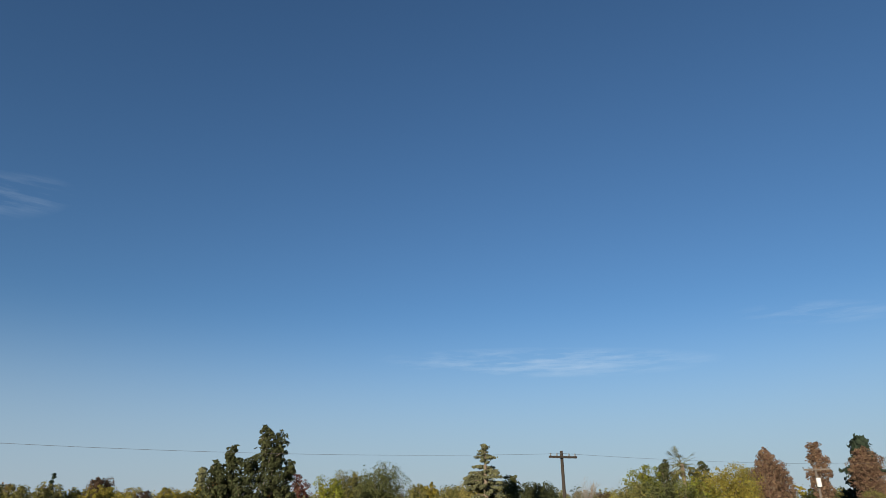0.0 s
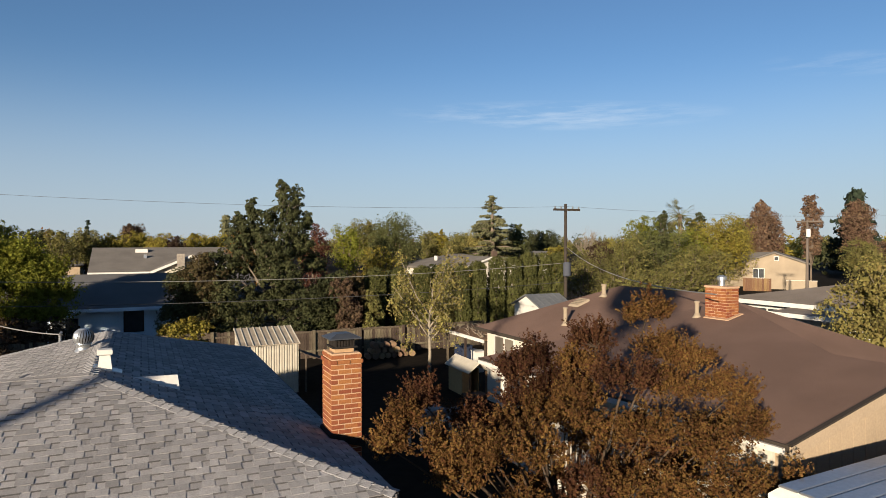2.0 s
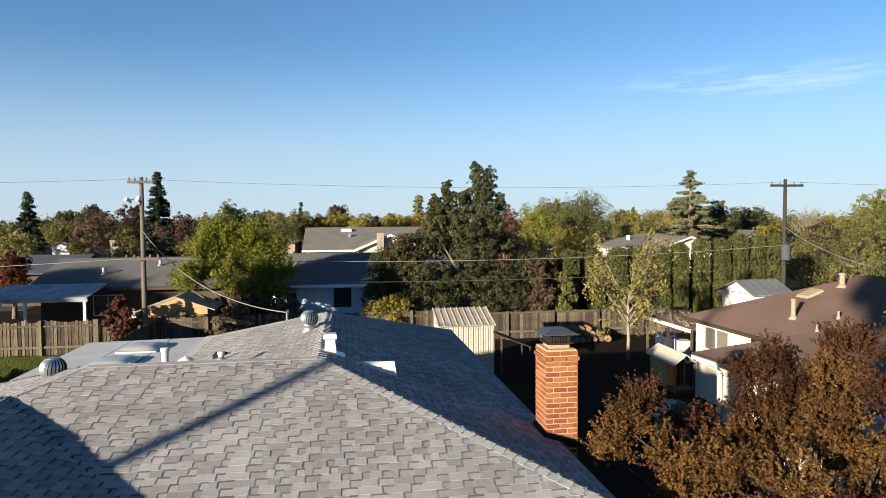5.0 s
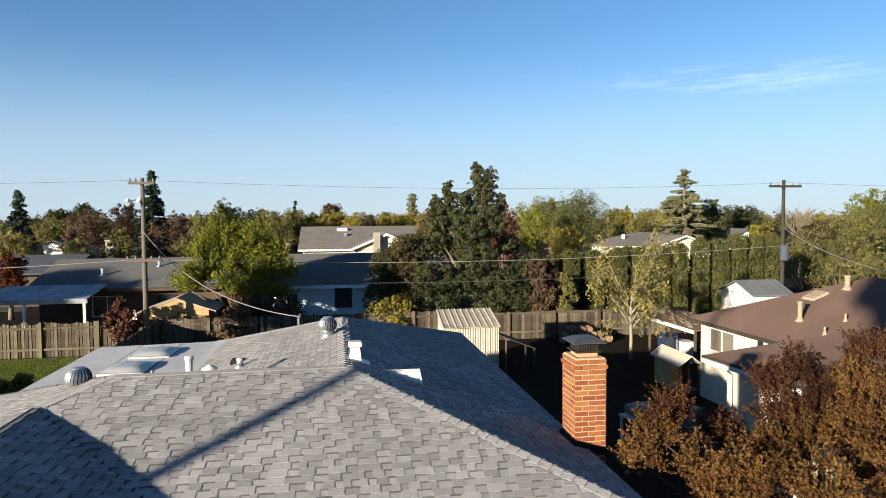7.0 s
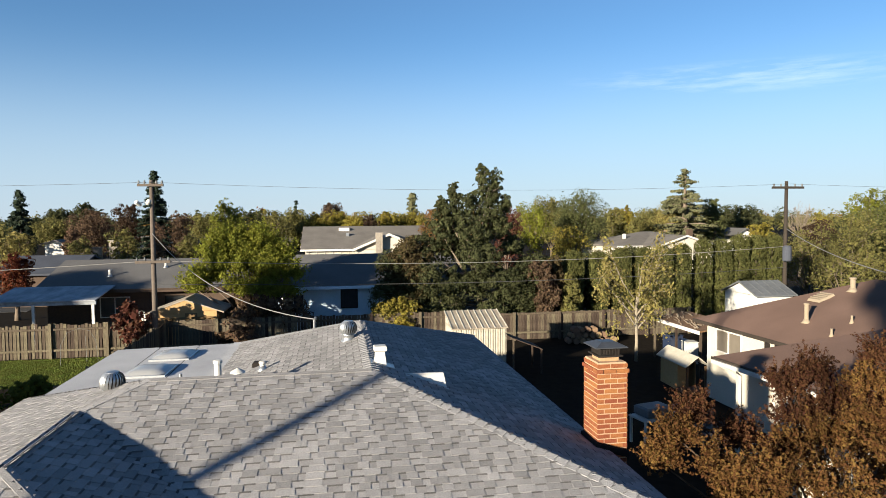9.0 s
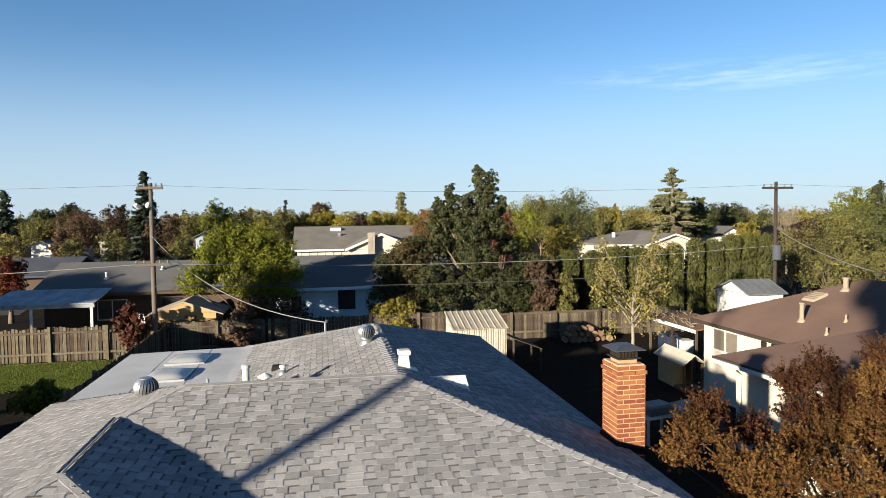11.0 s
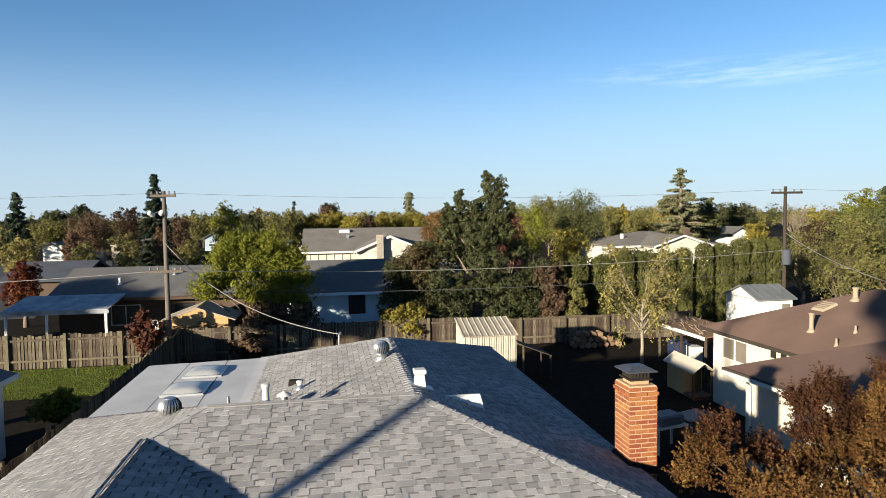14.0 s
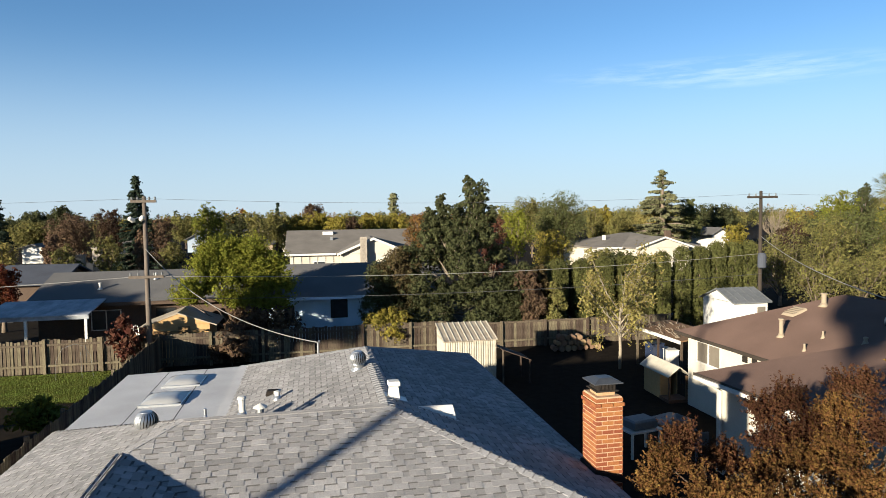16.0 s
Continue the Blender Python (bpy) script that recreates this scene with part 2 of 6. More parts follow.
L_CYPRESS = leafmat("cypress_foliage", (0.128, 0.129, 0.042), (0.088, 0.094, 0.032), 0.25, 0.15)
L_CONIFER = leafmat("conifer_needles", (0.150, 0.150, 0.075), (0.100, 0.102, 0.057), 0.35, 0.15)
L_BLUECON = leafmat("blue_green_needles", (0.031, 0.046, 0.028), (0.022, 0.031, 0.022), 0.35, 0.15)
L_PALE = leafmat("pale_yellow_green_leaves", (0.268, 0.224, 0.077), (0.182, 0.159, 0.052), 0.4)
M_DARKBROWN = material("dark_brown_finish", (0.085, 0.055, 0.038), (0.055, 0.036, 0.026), scale=12, rough=0.9, bump=0.2)
L_RUSTSHADE = leafmat("shaded_red_brown_leaves", (0.110, 0.050, 0.024), (0.048, 0.021, 0.012), 0.5)
L_MIDGREEN = leafmat("mid_green_leaves", (0.112, 0.120, 0.045), (0.072, 0.080, 0.031), 0.4)
L_MAROON = leafmat("dull_maroon_leaves", (0.118, 0.044, 0.029), (0.066, 0.030, 0.022))
L_UMBER = leafmat("olive_brown_leaves", (0.105, 0.082, 0.038), (0.066, 0.05, 0.024), 0.45)
L_BRONZE = leafmat("bronze_leaves", (0.066, 0.040, 0.024), (0.040, 0.026, 0.019), 0.45)
M_STAINSHEET = material("stained_white_sheet", (0.40, 0.42, 0.45), (0.13, 0.145, 0.17), 1.6, 0.6, 0.05, stretch=(1, 0.5, 1), detail=8)
M_STONE = material("rough_chimney_stone", (0.36, 0.32, 0.27), (0.22, 0.19, 0.16), scale=6, rough=0.95, bump=0.6)
M_BEIGE = material("beige_stucco", (0.29, 0.24, 0.175), (0.25, 0.2, 0.145), scale=25, rough=0.95, bump=0.3)
M_TANROOF = material("sunny_tan_grey_roofing", (0.25, 0.21, 0.175), (0.19, 0.16, 0.135), scale=20, rough=0.95, bump=0.3, spec=0.12)
L_RUSSET = leafmat("russet_leaves", (0.190, 0.118, 0.076), (0.130, 0.085, 0.058), 0.45)
M_OLDTIMBER = material("old_orange_boards", (0.17, 0.095, 0.045), (0.11, 0.06, 0.028), scale=8, rough=0.9, bump=0.2, vary=0.3)
M_MIDROOF = material("weathered_grey_shingle", (0.190, 0.174, 0.157), (0.134, 0.123, 0.112), scale=20, rough=0.95, bump=0.3, spec=0.15)
M_CARPAINT = material("white_car_paint", (0.6, 0.61, 0.62), (0.56, 0.57, 0.58), scale=3, rough=0.25, bump=0.0)
M_CARDARK = material("dark_blue_car_paint", (0.02, 0.03, 0.06), (0.025, 0.035, 0.07), scale=3, rough=0.25, bump=0.0)
M_GREYPLASTIC = material("dull_grey_plastic", (0.16, 0.17, 0.18), (0.1, 0.105, 0.11), scale=6, rough=0.6, bump=0.05)
L_BROWN = leafmat("dull_brown_leaves", (0.132, 0.086, 0.054), (0.081, 0.054, 0.036), 0.45)


# ---- mesh helpers ----
class Geo:
    """Collects vertices and faces for one mesh."""
    def __init__(self):
        self.v, self.f = [], []

    def add(self, verts, faces, m=None):
        k = len(self.v)
        self.v += [tuple(m @ Vector(p)) for p in verts] if m else [tuple(p) for p in verts]
        self.f += [tuple(i + k for i in f) for f in faces]
        return self

    def box(self, x0, y0, z0, x1, y1, z1, m=None, bevel=0.0):
        if bevel:
            b = bevel
            lo, hi = [(x0 + b, y0 + b), (x1 - b, y0 + b), (x1 - b, y1 - b), (x0 + b, y1 - b)], [(x0, y0), (x1, y0), (x1, y1), (x0, y1)]
            rings = [(lo, z0), (hi, z0 + b), (hi, z1 - b), (lo, z1)]
            verts = [(x, y, z) for r, z in rings for x, y in r]
            faces = [(3, 2, 1, 0), (12, 13, 14, 15)] + [(4 * r + i, 4 * r + (i + 1) % 4, 4 * r + 4 + (i + 1) % 4, 4 * r + 4 + i) for r in range(3) for i in range(4)]
            return self.add(verts, faces, m)
        return self.add([(x0, y0, z0), (x1, y0, z0), (x1, y1, z0), (x0, y1, z0), (x0, y0, z1), (x1, y0, z1), (x1, y1, z1), (x0, y1, z1)],
                        [(3, 2, 1, 0), (4, 5, 6, 7), (0, 1, 5, 4), (1, 2, 6, 5), (2, 3, 7, 6), (3, 0, 4, 7)], m)

    def lathe(self, profile, sides=20, m=None, caps=True):
        """Turned round z: profile of (radius, z) from below to above."""
        verts = [(r * math.cos(2 * math.pi * i / sides), r * math.sin(2 * math.pi * i / sides), z) for r, z in profile for i in range(sides)]
        faces = [(k * sides + i, k * sides + (i + 1) % sides, (k + 1) * sides + (i + 1) % sides, (k + 1) * sides + i) for k in range(len(profile) - 1) for i in range(sides)]
        if caps:
            faces += [tuple(reversed(range(sides))), tuple(range((len(profile) - 1) * sides, len(profile) * sides))]
        return self.add(verts, faces, m)

    def tube(self, pts, radii, sides=7):
        pts = [Vector(p) for p in pts]
        verts, faces = [], []
        for i, p in enumerate(pts):
            d = (pts[min(i + 1, len(pts) - 1)] - pts[max(i - 1, 0)]).normalized()
            a = d.cross(Vector((0.3, 0.9, 0.2)) if abs(d.z) > 0.8 else Vector((0, 0, 1))).normalized()
            b = d.cross(a)
            r = radii[i] if isinstance(radii, (list, tuple)) else radii
            verts += [p + (a * math.cos(2 * math.pi * k / sides) + b * math.sin(2 * math.pi * k / sides)) * r for k in range(sides)]
        for i in range(len(pts) - 1):
            faces += [(i * sides + k, (i + 1) * sides + k, (i + 1) * sides + (k + 1) % sides, i * sides + (k + 1) % sides) for k in range(sides)]
        faces += [tuple(range(sides)), tuple(reversed(range((len(pts) - 1) * sides, len(pts) * sides)))]
        return self.add(verts, faces)

    def prism(self, poly, z0, z1, m=None):
        n = len(poly)
        verts = [(x, y, z0) for x, y in poly] + [(x, y, z1) for x, y in poly]
        return self.add(verts, [tuple(reversed(range(n))), tuple(range(n, 2 * n))] + [(i, (i + 1) % n, n + (i + 1) % n, n + i) for i in range(n)], m)

    def slab(self, pts, thick):
        """A sheet over the polygon pts (any plane), going thick straight down."""
        n = len(pts)
        verts = [tuple(p) for p in pts] + [(p[0], p[1], p[2] - thick) for p in pts]
        return self.add(verts, [tuple(range(n)), tuple(reversed(range(n, 2 * n)))] + [(i, n + i, n + (i + 1) % n, (i + 1) % n) for i in range(n)])

    def weld(self):
        """Joins corners that meet and drops the faces shut inside the join."""
        at, v, back = {}, [], []
        for p in self.v:
            key = tuple(round(c, 4) for c in p)
            if key not in at:
                at[key] = len(v)
                v.append(p)
            back.append(at[key])
        faces = [tuple(back[i] for i in f) for f in self.f]
        count = collections.Counter(frozenset(f) for f in faces)
        self.v, self.f = v, [f for f in faces if count[frozenset(f)] == 1]
        return self

    def mesh(self, name, mat, smooth=False):
        me = bpy.data.meshes.new(name)
        me.from_pydata(self.v, [], self.f)
        me.materials.append(mat)
        if smooth:
            me.polygons.foreach_set("use_smooth", [True] * len(me.polygons))
        me.update()
        return me


def part(name, geo, mat, parent=None, label="", smooth=False, kind=""):
    ob = new(name, geo.mesh(name, mat, smooth) if isinstance(geo, Geo) else geo)
    if parent:
        ob.parent = parent
    return tagged(ob, label=label, kind=kind)


def thing(name, label, category, at=(0, 0, 0), rz=0.0, group="", kind=""):
    ob = new(name)
    ob.matrix_world = pose(*at, 0, 0, rz)
    return tagged(ob, label, category, group, kind)


def quick_mesh(name, verts, quads, mat):
    me = bpy.data.meshes.new(name)
    nv, nq = len(verts), len(quads)
    me.vertices.add(nv)
    me.vertices.foreach_set("co", np.asarray(verts, np.float32).ravel())
    me.loops.add(nq * 4)
    me.loops.foreach_set("vertex_index", np.asarray(quads, np.int32).ravel())
    me.polygons.add(nq)
    me.polygons.foreach_set("loop_start", np.arange(0, nq * 4, 4, dtype=np.int32))
    me.polygons.foreach_set("loop_total", np.full(nq, 4, np.int32))
    me.materials.append(mat)
    me.update(calc_edges=True)
    return me


# ---- trees ----
def leaves(rng, centres, spread, per, size, outward=None, droop=0.3):
    """Small bent leaves scattered round clump centres."""
    c = np.repeat(np.asarray(centres), per, axis=0)
    n = len(c)
    p = c + rng.normal(0, 1, (n, 3)) * spread
    nrm = (p - c) / (np.linalg.norm(p - c, axis=1)[:, None] + 1e-6) + rng.normal(0, 0.42, (n, 3))
    nrm[:, 2] += 0.3
    nrm /= np.linalg.norm(nrm, axis=1)[:, None]
    t = np.cross(nrm, rng.normal(0, 1, (n, 3)))
    t /= np.linalg.norm(t, axis=1)[:, None] + 1e-9
    b = np.cross(nrm, t)
    s = size * rng.uniform(0.6, 1.35, (n, 1))
    v = np.empty((n, 4, 3))
    v[:, 0] = p - t * s
    v[:, 1] = p - b * s * 0.52 + nrm * s * 0.12
    v[:, 2] = p + t * s
    v[:, 3] = p + b * s * 0.52 + nrm * s * 0.12
    return v.reshape(-1, 3), np.arange(n * 4).reshape(-1, 4)


def crown_points(rng, lobes, clumps, fill=0.55):
    """Clump centres on and inside uneven lobes (x, y, z, rx, ry, rz)."""
    lobes = np.asarray(lobes, float)
    w = lobes[:, 3] * lobes[:, 4] + lobes[:, 4] * lobes[:, 5] + lobes[:, 3] * lobes[:, 5]
    k = rng.choice(len(lobes), clumps, p=w / w.sum())
    d = rng.normal(0, 1, (clumps, 3))
    d /= np.linalg.norm(d, axis=1)[:, None]
    r = rng.uniform(fill, 1.0, (clumps, 1)) * (1 + 0.16 * np.sin(d[:, :1] * 5 + d[:, 1:2] * 7 + d[:, 2:] * 4 + k[:, None]))
    return lobes[k, :3] + d * lobes[k, 3:] * r


def puffs(rng, lobes, count, per, size, puff=0.3, loose=0.16, jitter=0.45):
    """Billowing foliage: small leaves laid over rounded puffs, the puffs over the lobes, and a few leaves deep inside."""
    lobes = np.asarray(lobes, float)
    w = lobes[:, 3] * lobes[:, 4] + lobes[:, 4] * lobes[:, 5] + lobes[:, 3] * lobes[:, 5]
    k = rng.choice(len(lobes), count, p=w / w.sum())
    d = rng.normal(0, 1, (count, 3))
    d[:, 2] += 0.25
    d /= np.linalg.norm(d, axis=1)[:, None]
    c = lobes[k, :3] + d * lobes[k, 3:] * rng.uniform(0.72, 1.05, (count, 1))
    r = lobes[k, 3:].mean(1) * puff * rng.uniform(0.6, 1.4, count)
    n = count * per
    e = rng.normal(0, 1, (n, 3)) + np.repeat(d, per, axis=0) * 0.7
    e[:, 2] += 0.2
    e /= np.linalg.norm(e, axis=1)[:, None]
    p = np.repeat(c, per, axis=0) + e * (np.repeat(r, per) * (1 + rng.normal(0, loose, n)))[:, None] * np.array([1.0, 1.0, 0.8])
    nrm = e + rng.normal(0, jitter, (n, 3))
    m = count * 3
    inner = lobes[rng.choice(len(lobes), m)]
    p = np.concatenate([p, inner[:, :3] + rng.normal(0, 0.34, (m, 3)) * inner[:, 3:]])
    nrm = np.concatenate([nrm, rng.normal(0, 1, (m, 3))])
    s = size * rng.uniform(0.6, 1.35, (n + m, 1))
    s[n:] *= 2.2
    nrm /= np.linalg.norm(nrm, axis=1)[:, None]
    t = np.cross(nrm, rng.normal(0, 1, (n + m, 3)))
    t /= np.linalg.norm(t, axis=1)[:, None] + 1e-9
    b = np.cross(nrm, t)
    v = np.empty((n + m, 4, 3))
    v[:, 0], v[:, 2] = p - t * s, p + t * s
    v[:, 1], v[:, 3] = p - b * s * 0.55 + nrm * s * 0.1, p + b * s * 0.55 + nrm * s * 0.1
    return v.reshape(-1, 3), np.arange((n + m) * 4).reshape(-1, 4)


def auto_lobes(rng, height, width, clear, count, slim=1.0):
    """Lobes for a rounded, uneven crown between the clear trunk and the top."""
    out = []
    mid, half = (height + clear) / 2, (height - clear) / 2
    for i in range(count):
        f = (i + 0.5) / count
        z = -0.72 + 1.44 * f
        rad = width * 0.5 * math.sqrt(max(0.05, 1 - (z * 0.85) ** 2)) * slim
        a = i * 2.4 + rng.uniform(0, 1)
        s = rng.uniform(0.8, 1.25) * (0.8 if i == count - 1 else 1.0)
        off = rad * rng.uniform(0.42, 0.66) * (0.4 if i == count - 1 else 1.0)
        r = max(0.16 * width, rad * 0.46 * s)
        h = min(half * 0.42 * s, r * 1.3)
        out.append((off * math.cos(a), off * math.sin(a), mid + z * half * (1 - 0.5 * h / half), r, r, h))
    return out


def limbs(geo, rng, lobes, clear, radius):
    """A tapered trunk and a bent limb to each lobe."""
    top = clear + (max(q[2] for q in lobes) - clear) * 0.7
    geo.tube([(0, 0, -0.1), (rng.uniform(-.05, .05), rng.uniform(-.05, .05), clear * 0.6), (0.05 * radius, 0, clear), (rng.uniform(-.2, .2), rng.uniform(-.2, .2), top)],
             [radius * 1.25, radius, radius * 0.85, radius * 0.22], 9)
    for q in lobes:
        z0 = clear * rng.uniform(0.75, 1.0) + (q[2] - clear) * rng.uniform(0.0, 0.35)
        a, e = Vector((0, 0, max(0.3, z0))), Vector(q[:3])
        mid = a.lerp(e, 0.5) + Vector((rng.uniform(-.15, .15), rng.uniform(-.15, .15), rng.uniform(0, .25))) * q[3]
        geo.tube([a, mid, e], [radius * 0.5, radius * 0.3, radius * 0.1], 6)
        for j in range(4):
            d = Vector((rng.uniform(-1, 1) * q[3], rng.uniform(-1, 1) * q[4], rng.uniform(-.2, 1) * q[5]))
            geo.tube([mid.lerp(e, rng.uniform(0.2, 1)), e + d * 0.45, e + d * 0.95], [radius * 0.14, radius * 0.09, radius * 0.03], 5)


def tree(name, label, at, height, width, leaf, bark=None, clear=None, lobes=7, clumps=260, per=30, size=0.13, radius=0.16, seed=1, group="", shape=None, slim=1.0, category="tree", puff=0.3):
    rng = np.random.default_rng(seed)
    clear = height * 0.25 if clear is None else clear
    lb = shape or auto_lobes(rng, height, width, clear, lobes, slim)
    root = thing(name, label, category, (at[0], at[1], at[2] if len(at) > 2 else 0), rng.uniform(0, 360) if not shape else 0, group)
    g = Geo()
    limbs(g, rng, lb, clear, radius)
    part("trunk", g, bark or M_BARK, root, smooth=True)
    v, q = puffs(rng, lb, clumps, per, size, puff)
    part("crown", quick_mesh("crown", v, q, leaf), None, root)
    return root


def conifer(name, label, at, height, width, leaf, seed=1, tiers=16, per=26, size=0.2, clear=0.12, droop=0.25, gap=0.0):
    rng = np.random.default_rng(seed)
    root = thing(name, label, "tree", (at[0], at[1], 0))
    g = Geo().tube([(0, 0, -0.1), (0, 0, height * 0.5), (0, 0, height * 0.985)], [width * 0.05, width * 0.03, 0.02], 8)
    cs = []
    for i in range(tiers):
        f = (i + 0.3) / tiers
        r = width * 0.5 * (1 - f) ** 0.85 + 0.08
        for j in range(7 if f < 0.7 else 5):
            z = height * min(0.985, clear + (1 - clear) * (f + rng.uniform(-0.6, 0.6) / tiers))
            a = rng.uniform(0, 6.283)
            rr = r * rng.uniform(0.6, 1.15)
            e = Vector((rr * math.cos(a), rr * math.sin(a), z - droop * rr * rng.uniform(0.2, 0.8)))
            g.tube([(0, 0, z), Vector((0, 0, z)).lerp(e, 0.5) + Vector((0, 0, 0.06 * rr)), e], [0.012 * width * (1 - f) + 0.02, 0.012 * width * (1 - f) + 0.01, 0.008], 4)
            for s in np.linspace(0.25, 1.0, max(3, int(rr / (size * 1.3)))):
                cs.append(tuple(Vector((0, 0, z)).lerp(e, s)))
    part("trunk", g, M_BARK, root, smooth=True)
    v, q = leaves(rng, cs, np.array([size * 0.9, size * 0.9, size * 0.45]), per, size)
    part("crown", quick_mesh("crown", v, q, leaf), None, root)
    return root



def sprays(rng, lobes, tufts, shoots_per, leaves_per, length):
    """Feathery tufts on uneven lobes: the tufts' feet, and leaf points along fanning shoots."""
    feet, pts, tips = [], [], []
    for q in lobes:
        c, r = np.array(q[:3]), np.array(q[3:6])
        for k in range(tufts):
            d = rng.normal(0, 1, 3)
            d[2] = abs(d[2]) * 0.8 - 0.3
            d /= np.linalg.norm(d)
            foot = c + d * r * rng.uniform(0.25, 0.75)
            feet.append((tuple(c), tuple(foot)))
            way = d * 0.6 + np.array([0, 0, 0.85]) + rng.normal(0, 0.15, 3)
            way /= np.linalg.norm(way)
            ln = length * rng.uniform(0.6, 1.3)
            w = way + rng.normal(0, 0.3, (shoots_per, 3))
            w /= np.linalg.norm(w, axis=1)[:, None]
            st = foot + rng.normal(0, 0.05, (shoots_per, 3))
            l = ln * rng.uniform(0.45, 1.1, (shoots_per, 1))
            tips += [(tuple(a), tuple(a + b * h)) for a, b, h in zip(st[:3], w[:3], l[:3])]
            f = rng.uniform(0.1, 1.0, (shoots_per, leaves_per, 1)) ** 0.85
            pts.append((st[:, None] + w[:, None] * l[:, None] * f).reshape(-1, 3))
    return feet, tips, np.concatenate(pts)


def bare_tree(name, label, at, height, width, bark, seed, leaf=None, forks=5, group="", radius=0.12, stem=0.24):
    """A twiggy tree: limbs that fork again and again, with a few leaves at the tips."""
    rng = np.random.default_rng(seed)
    root = thing(name, label, "tree", (at[0], at[1], 0), 0, group)
    g, ends = Geo(), []
    stack = [(Vector((0, 0, -0.1)), Vector((0.02, 0, 1)), height * stem, radius, 0)]
    while stack:
        p, d, ln, r, lv = stack.pop()
        e = p + d * ln
        m = p.lerp(e, 0.55) + Vector(rng.normal(0, 0.05, 3)) * ln
        g.tube([p, m, e], [r, r * 0.82, r * 0.66], 7 if lv < 2 else 4)
        if lv == 0:
            ln = height * 0.22
        if lv >= 2:
            ends += [p.lerp(e, f) for f in (0.3, 0.65, 1.0)]
        if lv < forks:
            for k in range(4 if lv == 0 else (3 if lv < 4 else 2)):
                w = Vector(rng.normal(0, 1, 3)) * (0.34 + 0.05 * lv) * (width / height) ** 0.5
                nd = (d + Vector((w.x, w.y, abs(w.z) * 0.5)) + Vector((0, 0, 0.06))).normalized()
                stack.append((p.lerp(e, 1.0 if k == 0 else rng.uniform(0.55, 1.0)), nd, ln * rng.uniform(0.62, 0.9), r * 0.6, lv + 1))
    part("trunk", g, bark, root, smooth=True)
    return root, rng, np.array([tuple(e) for e in ends])


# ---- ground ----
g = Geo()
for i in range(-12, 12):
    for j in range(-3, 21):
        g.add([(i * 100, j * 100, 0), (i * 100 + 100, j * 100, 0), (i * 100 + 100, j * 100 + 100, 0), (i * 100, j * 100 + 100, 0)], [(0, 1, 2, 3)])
tagged(part("ground", g, M_GROUND), "bare soil of the gardens and streets, coloured near-black for shade", "ground", kind="structure")

# ---- the grey-shingled house ----
K, ZR = 0.32, 4.02                     # roof pitch, height of the ridges
YR, XA, XB, YC = 9.45, -3.72, -0.60, 14.1
XE, XW, YN, YS = 2.62, -6.52, 17.25, 6.25
XV, YV = -4.40, 8.77                   # where the low wing's ridge begins
YW = 6.9
ZV = ZR - K * (XA - XV)
ZF = 3.08                              # the low-slope roof with the skylights
P_A, P_B, P_C = (XA, YR, ZR), (XB, YR, ZR), (XB, YC, ZR)
P_V, P_W = (XV, YV, ZV), (XV, YW, ZV)
ze = ZR - K * (XE - XB)
zw = ZR - K * (XA - XW)
XF = XB - (ZR - ZF) / K                # foot of the west slope at the flat roof
P_SE, P_NE, P_NF, P_VF = (XE, YR - (XE - XB), ze), (XE, YC + (XE - XB), ze), (XF, YC + (XB - XF), ZF), (XF, YR + (XB - XF), ZF)
P_NW = (XW, YR + (XA - XW), zw)
XWE = -1.95
zwe = ZV - K * (XWE - XV)
P_WE, P_WS = (XWE, YW - (XWE - XV), zwe), (XW, YW - (XV - XW), zw)
P_VS = (XWE, YV - (XWE - XV), zwe)
PLANES = {
    "south": ([P_A, P_V, P_VS, (XWE, P_SE[1], ZR - K * (YR - P_SE[1])), P_SE, P_B], (0, 1)),
    "east": ([P_B, P_SE, P_NE, P_C], (-1, 0)),
    "west": ([P_B, P_C, P_NF, P_VF], (1, 0)),
    "north": ([P_C, P_NE, P_NF], (0, -1)),
    "back": ([P_A, P_B, P_VF, P_NW], (0, -1)),
    "wing_west": ([P_A, P_NW, P_WS, P_W, P_V], (1, 0)),
    "wing_east": ([P_V, P_W, P_WE, P_VS], (-1, 0)),
    "wing_south": ([P_W, P_WS, P_WE], (0, 1)),
}
house = thing("house", "single-storey house with a pale grey shingled hip roof", "house")
roof = part("roof", Geo(), M_SHINGLE_LOW, house, "pale grey laminated shingles in staggered rows")
deck = Geo()
for pts, up in PLANES.values():
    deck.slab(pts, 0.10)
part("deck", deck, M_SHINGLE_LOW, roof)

EXPOSE = 0.119
TABW = (0.09, 0.13, 0.17, 0.21, 0.26)


def tab_mesh(w):
    e, t = EXPOSE + 0.012, 0.011
    return Geo().add([(0, 0, 0), (w, 0, 0), (w, 0, t), (0, 0, t), (w, e, 0.004), (0, e, 0.004), (w, e, -0.006), (0, e, -0.006)],
                     [(0, 1, 2, 3), (3, 2, 4, 5), (1, 6, 4, 2), (0, 3, 5, 7)])


tab_meshes = [tab_mesh(w).mesh("shingle", M_SHINGLE) for w in TABW]


def plane_frame(pts, up):
    n = math.sqrt(1 + K * K)
    v = Vector((up[0] / n, up[1] / n, K / n))
    u = Vector((up[1], -up[0], 0))
    o = min((Vector(p) for p in pts), key=lambda p: p.z)
    w = u.cross(v)
    return Matrix(((u.x, v.x, w.x, o.x), (u.y, v.y, w.y, o.y), (u.z, v.z, w.z, o.z), (0, 0, 0, 1)))


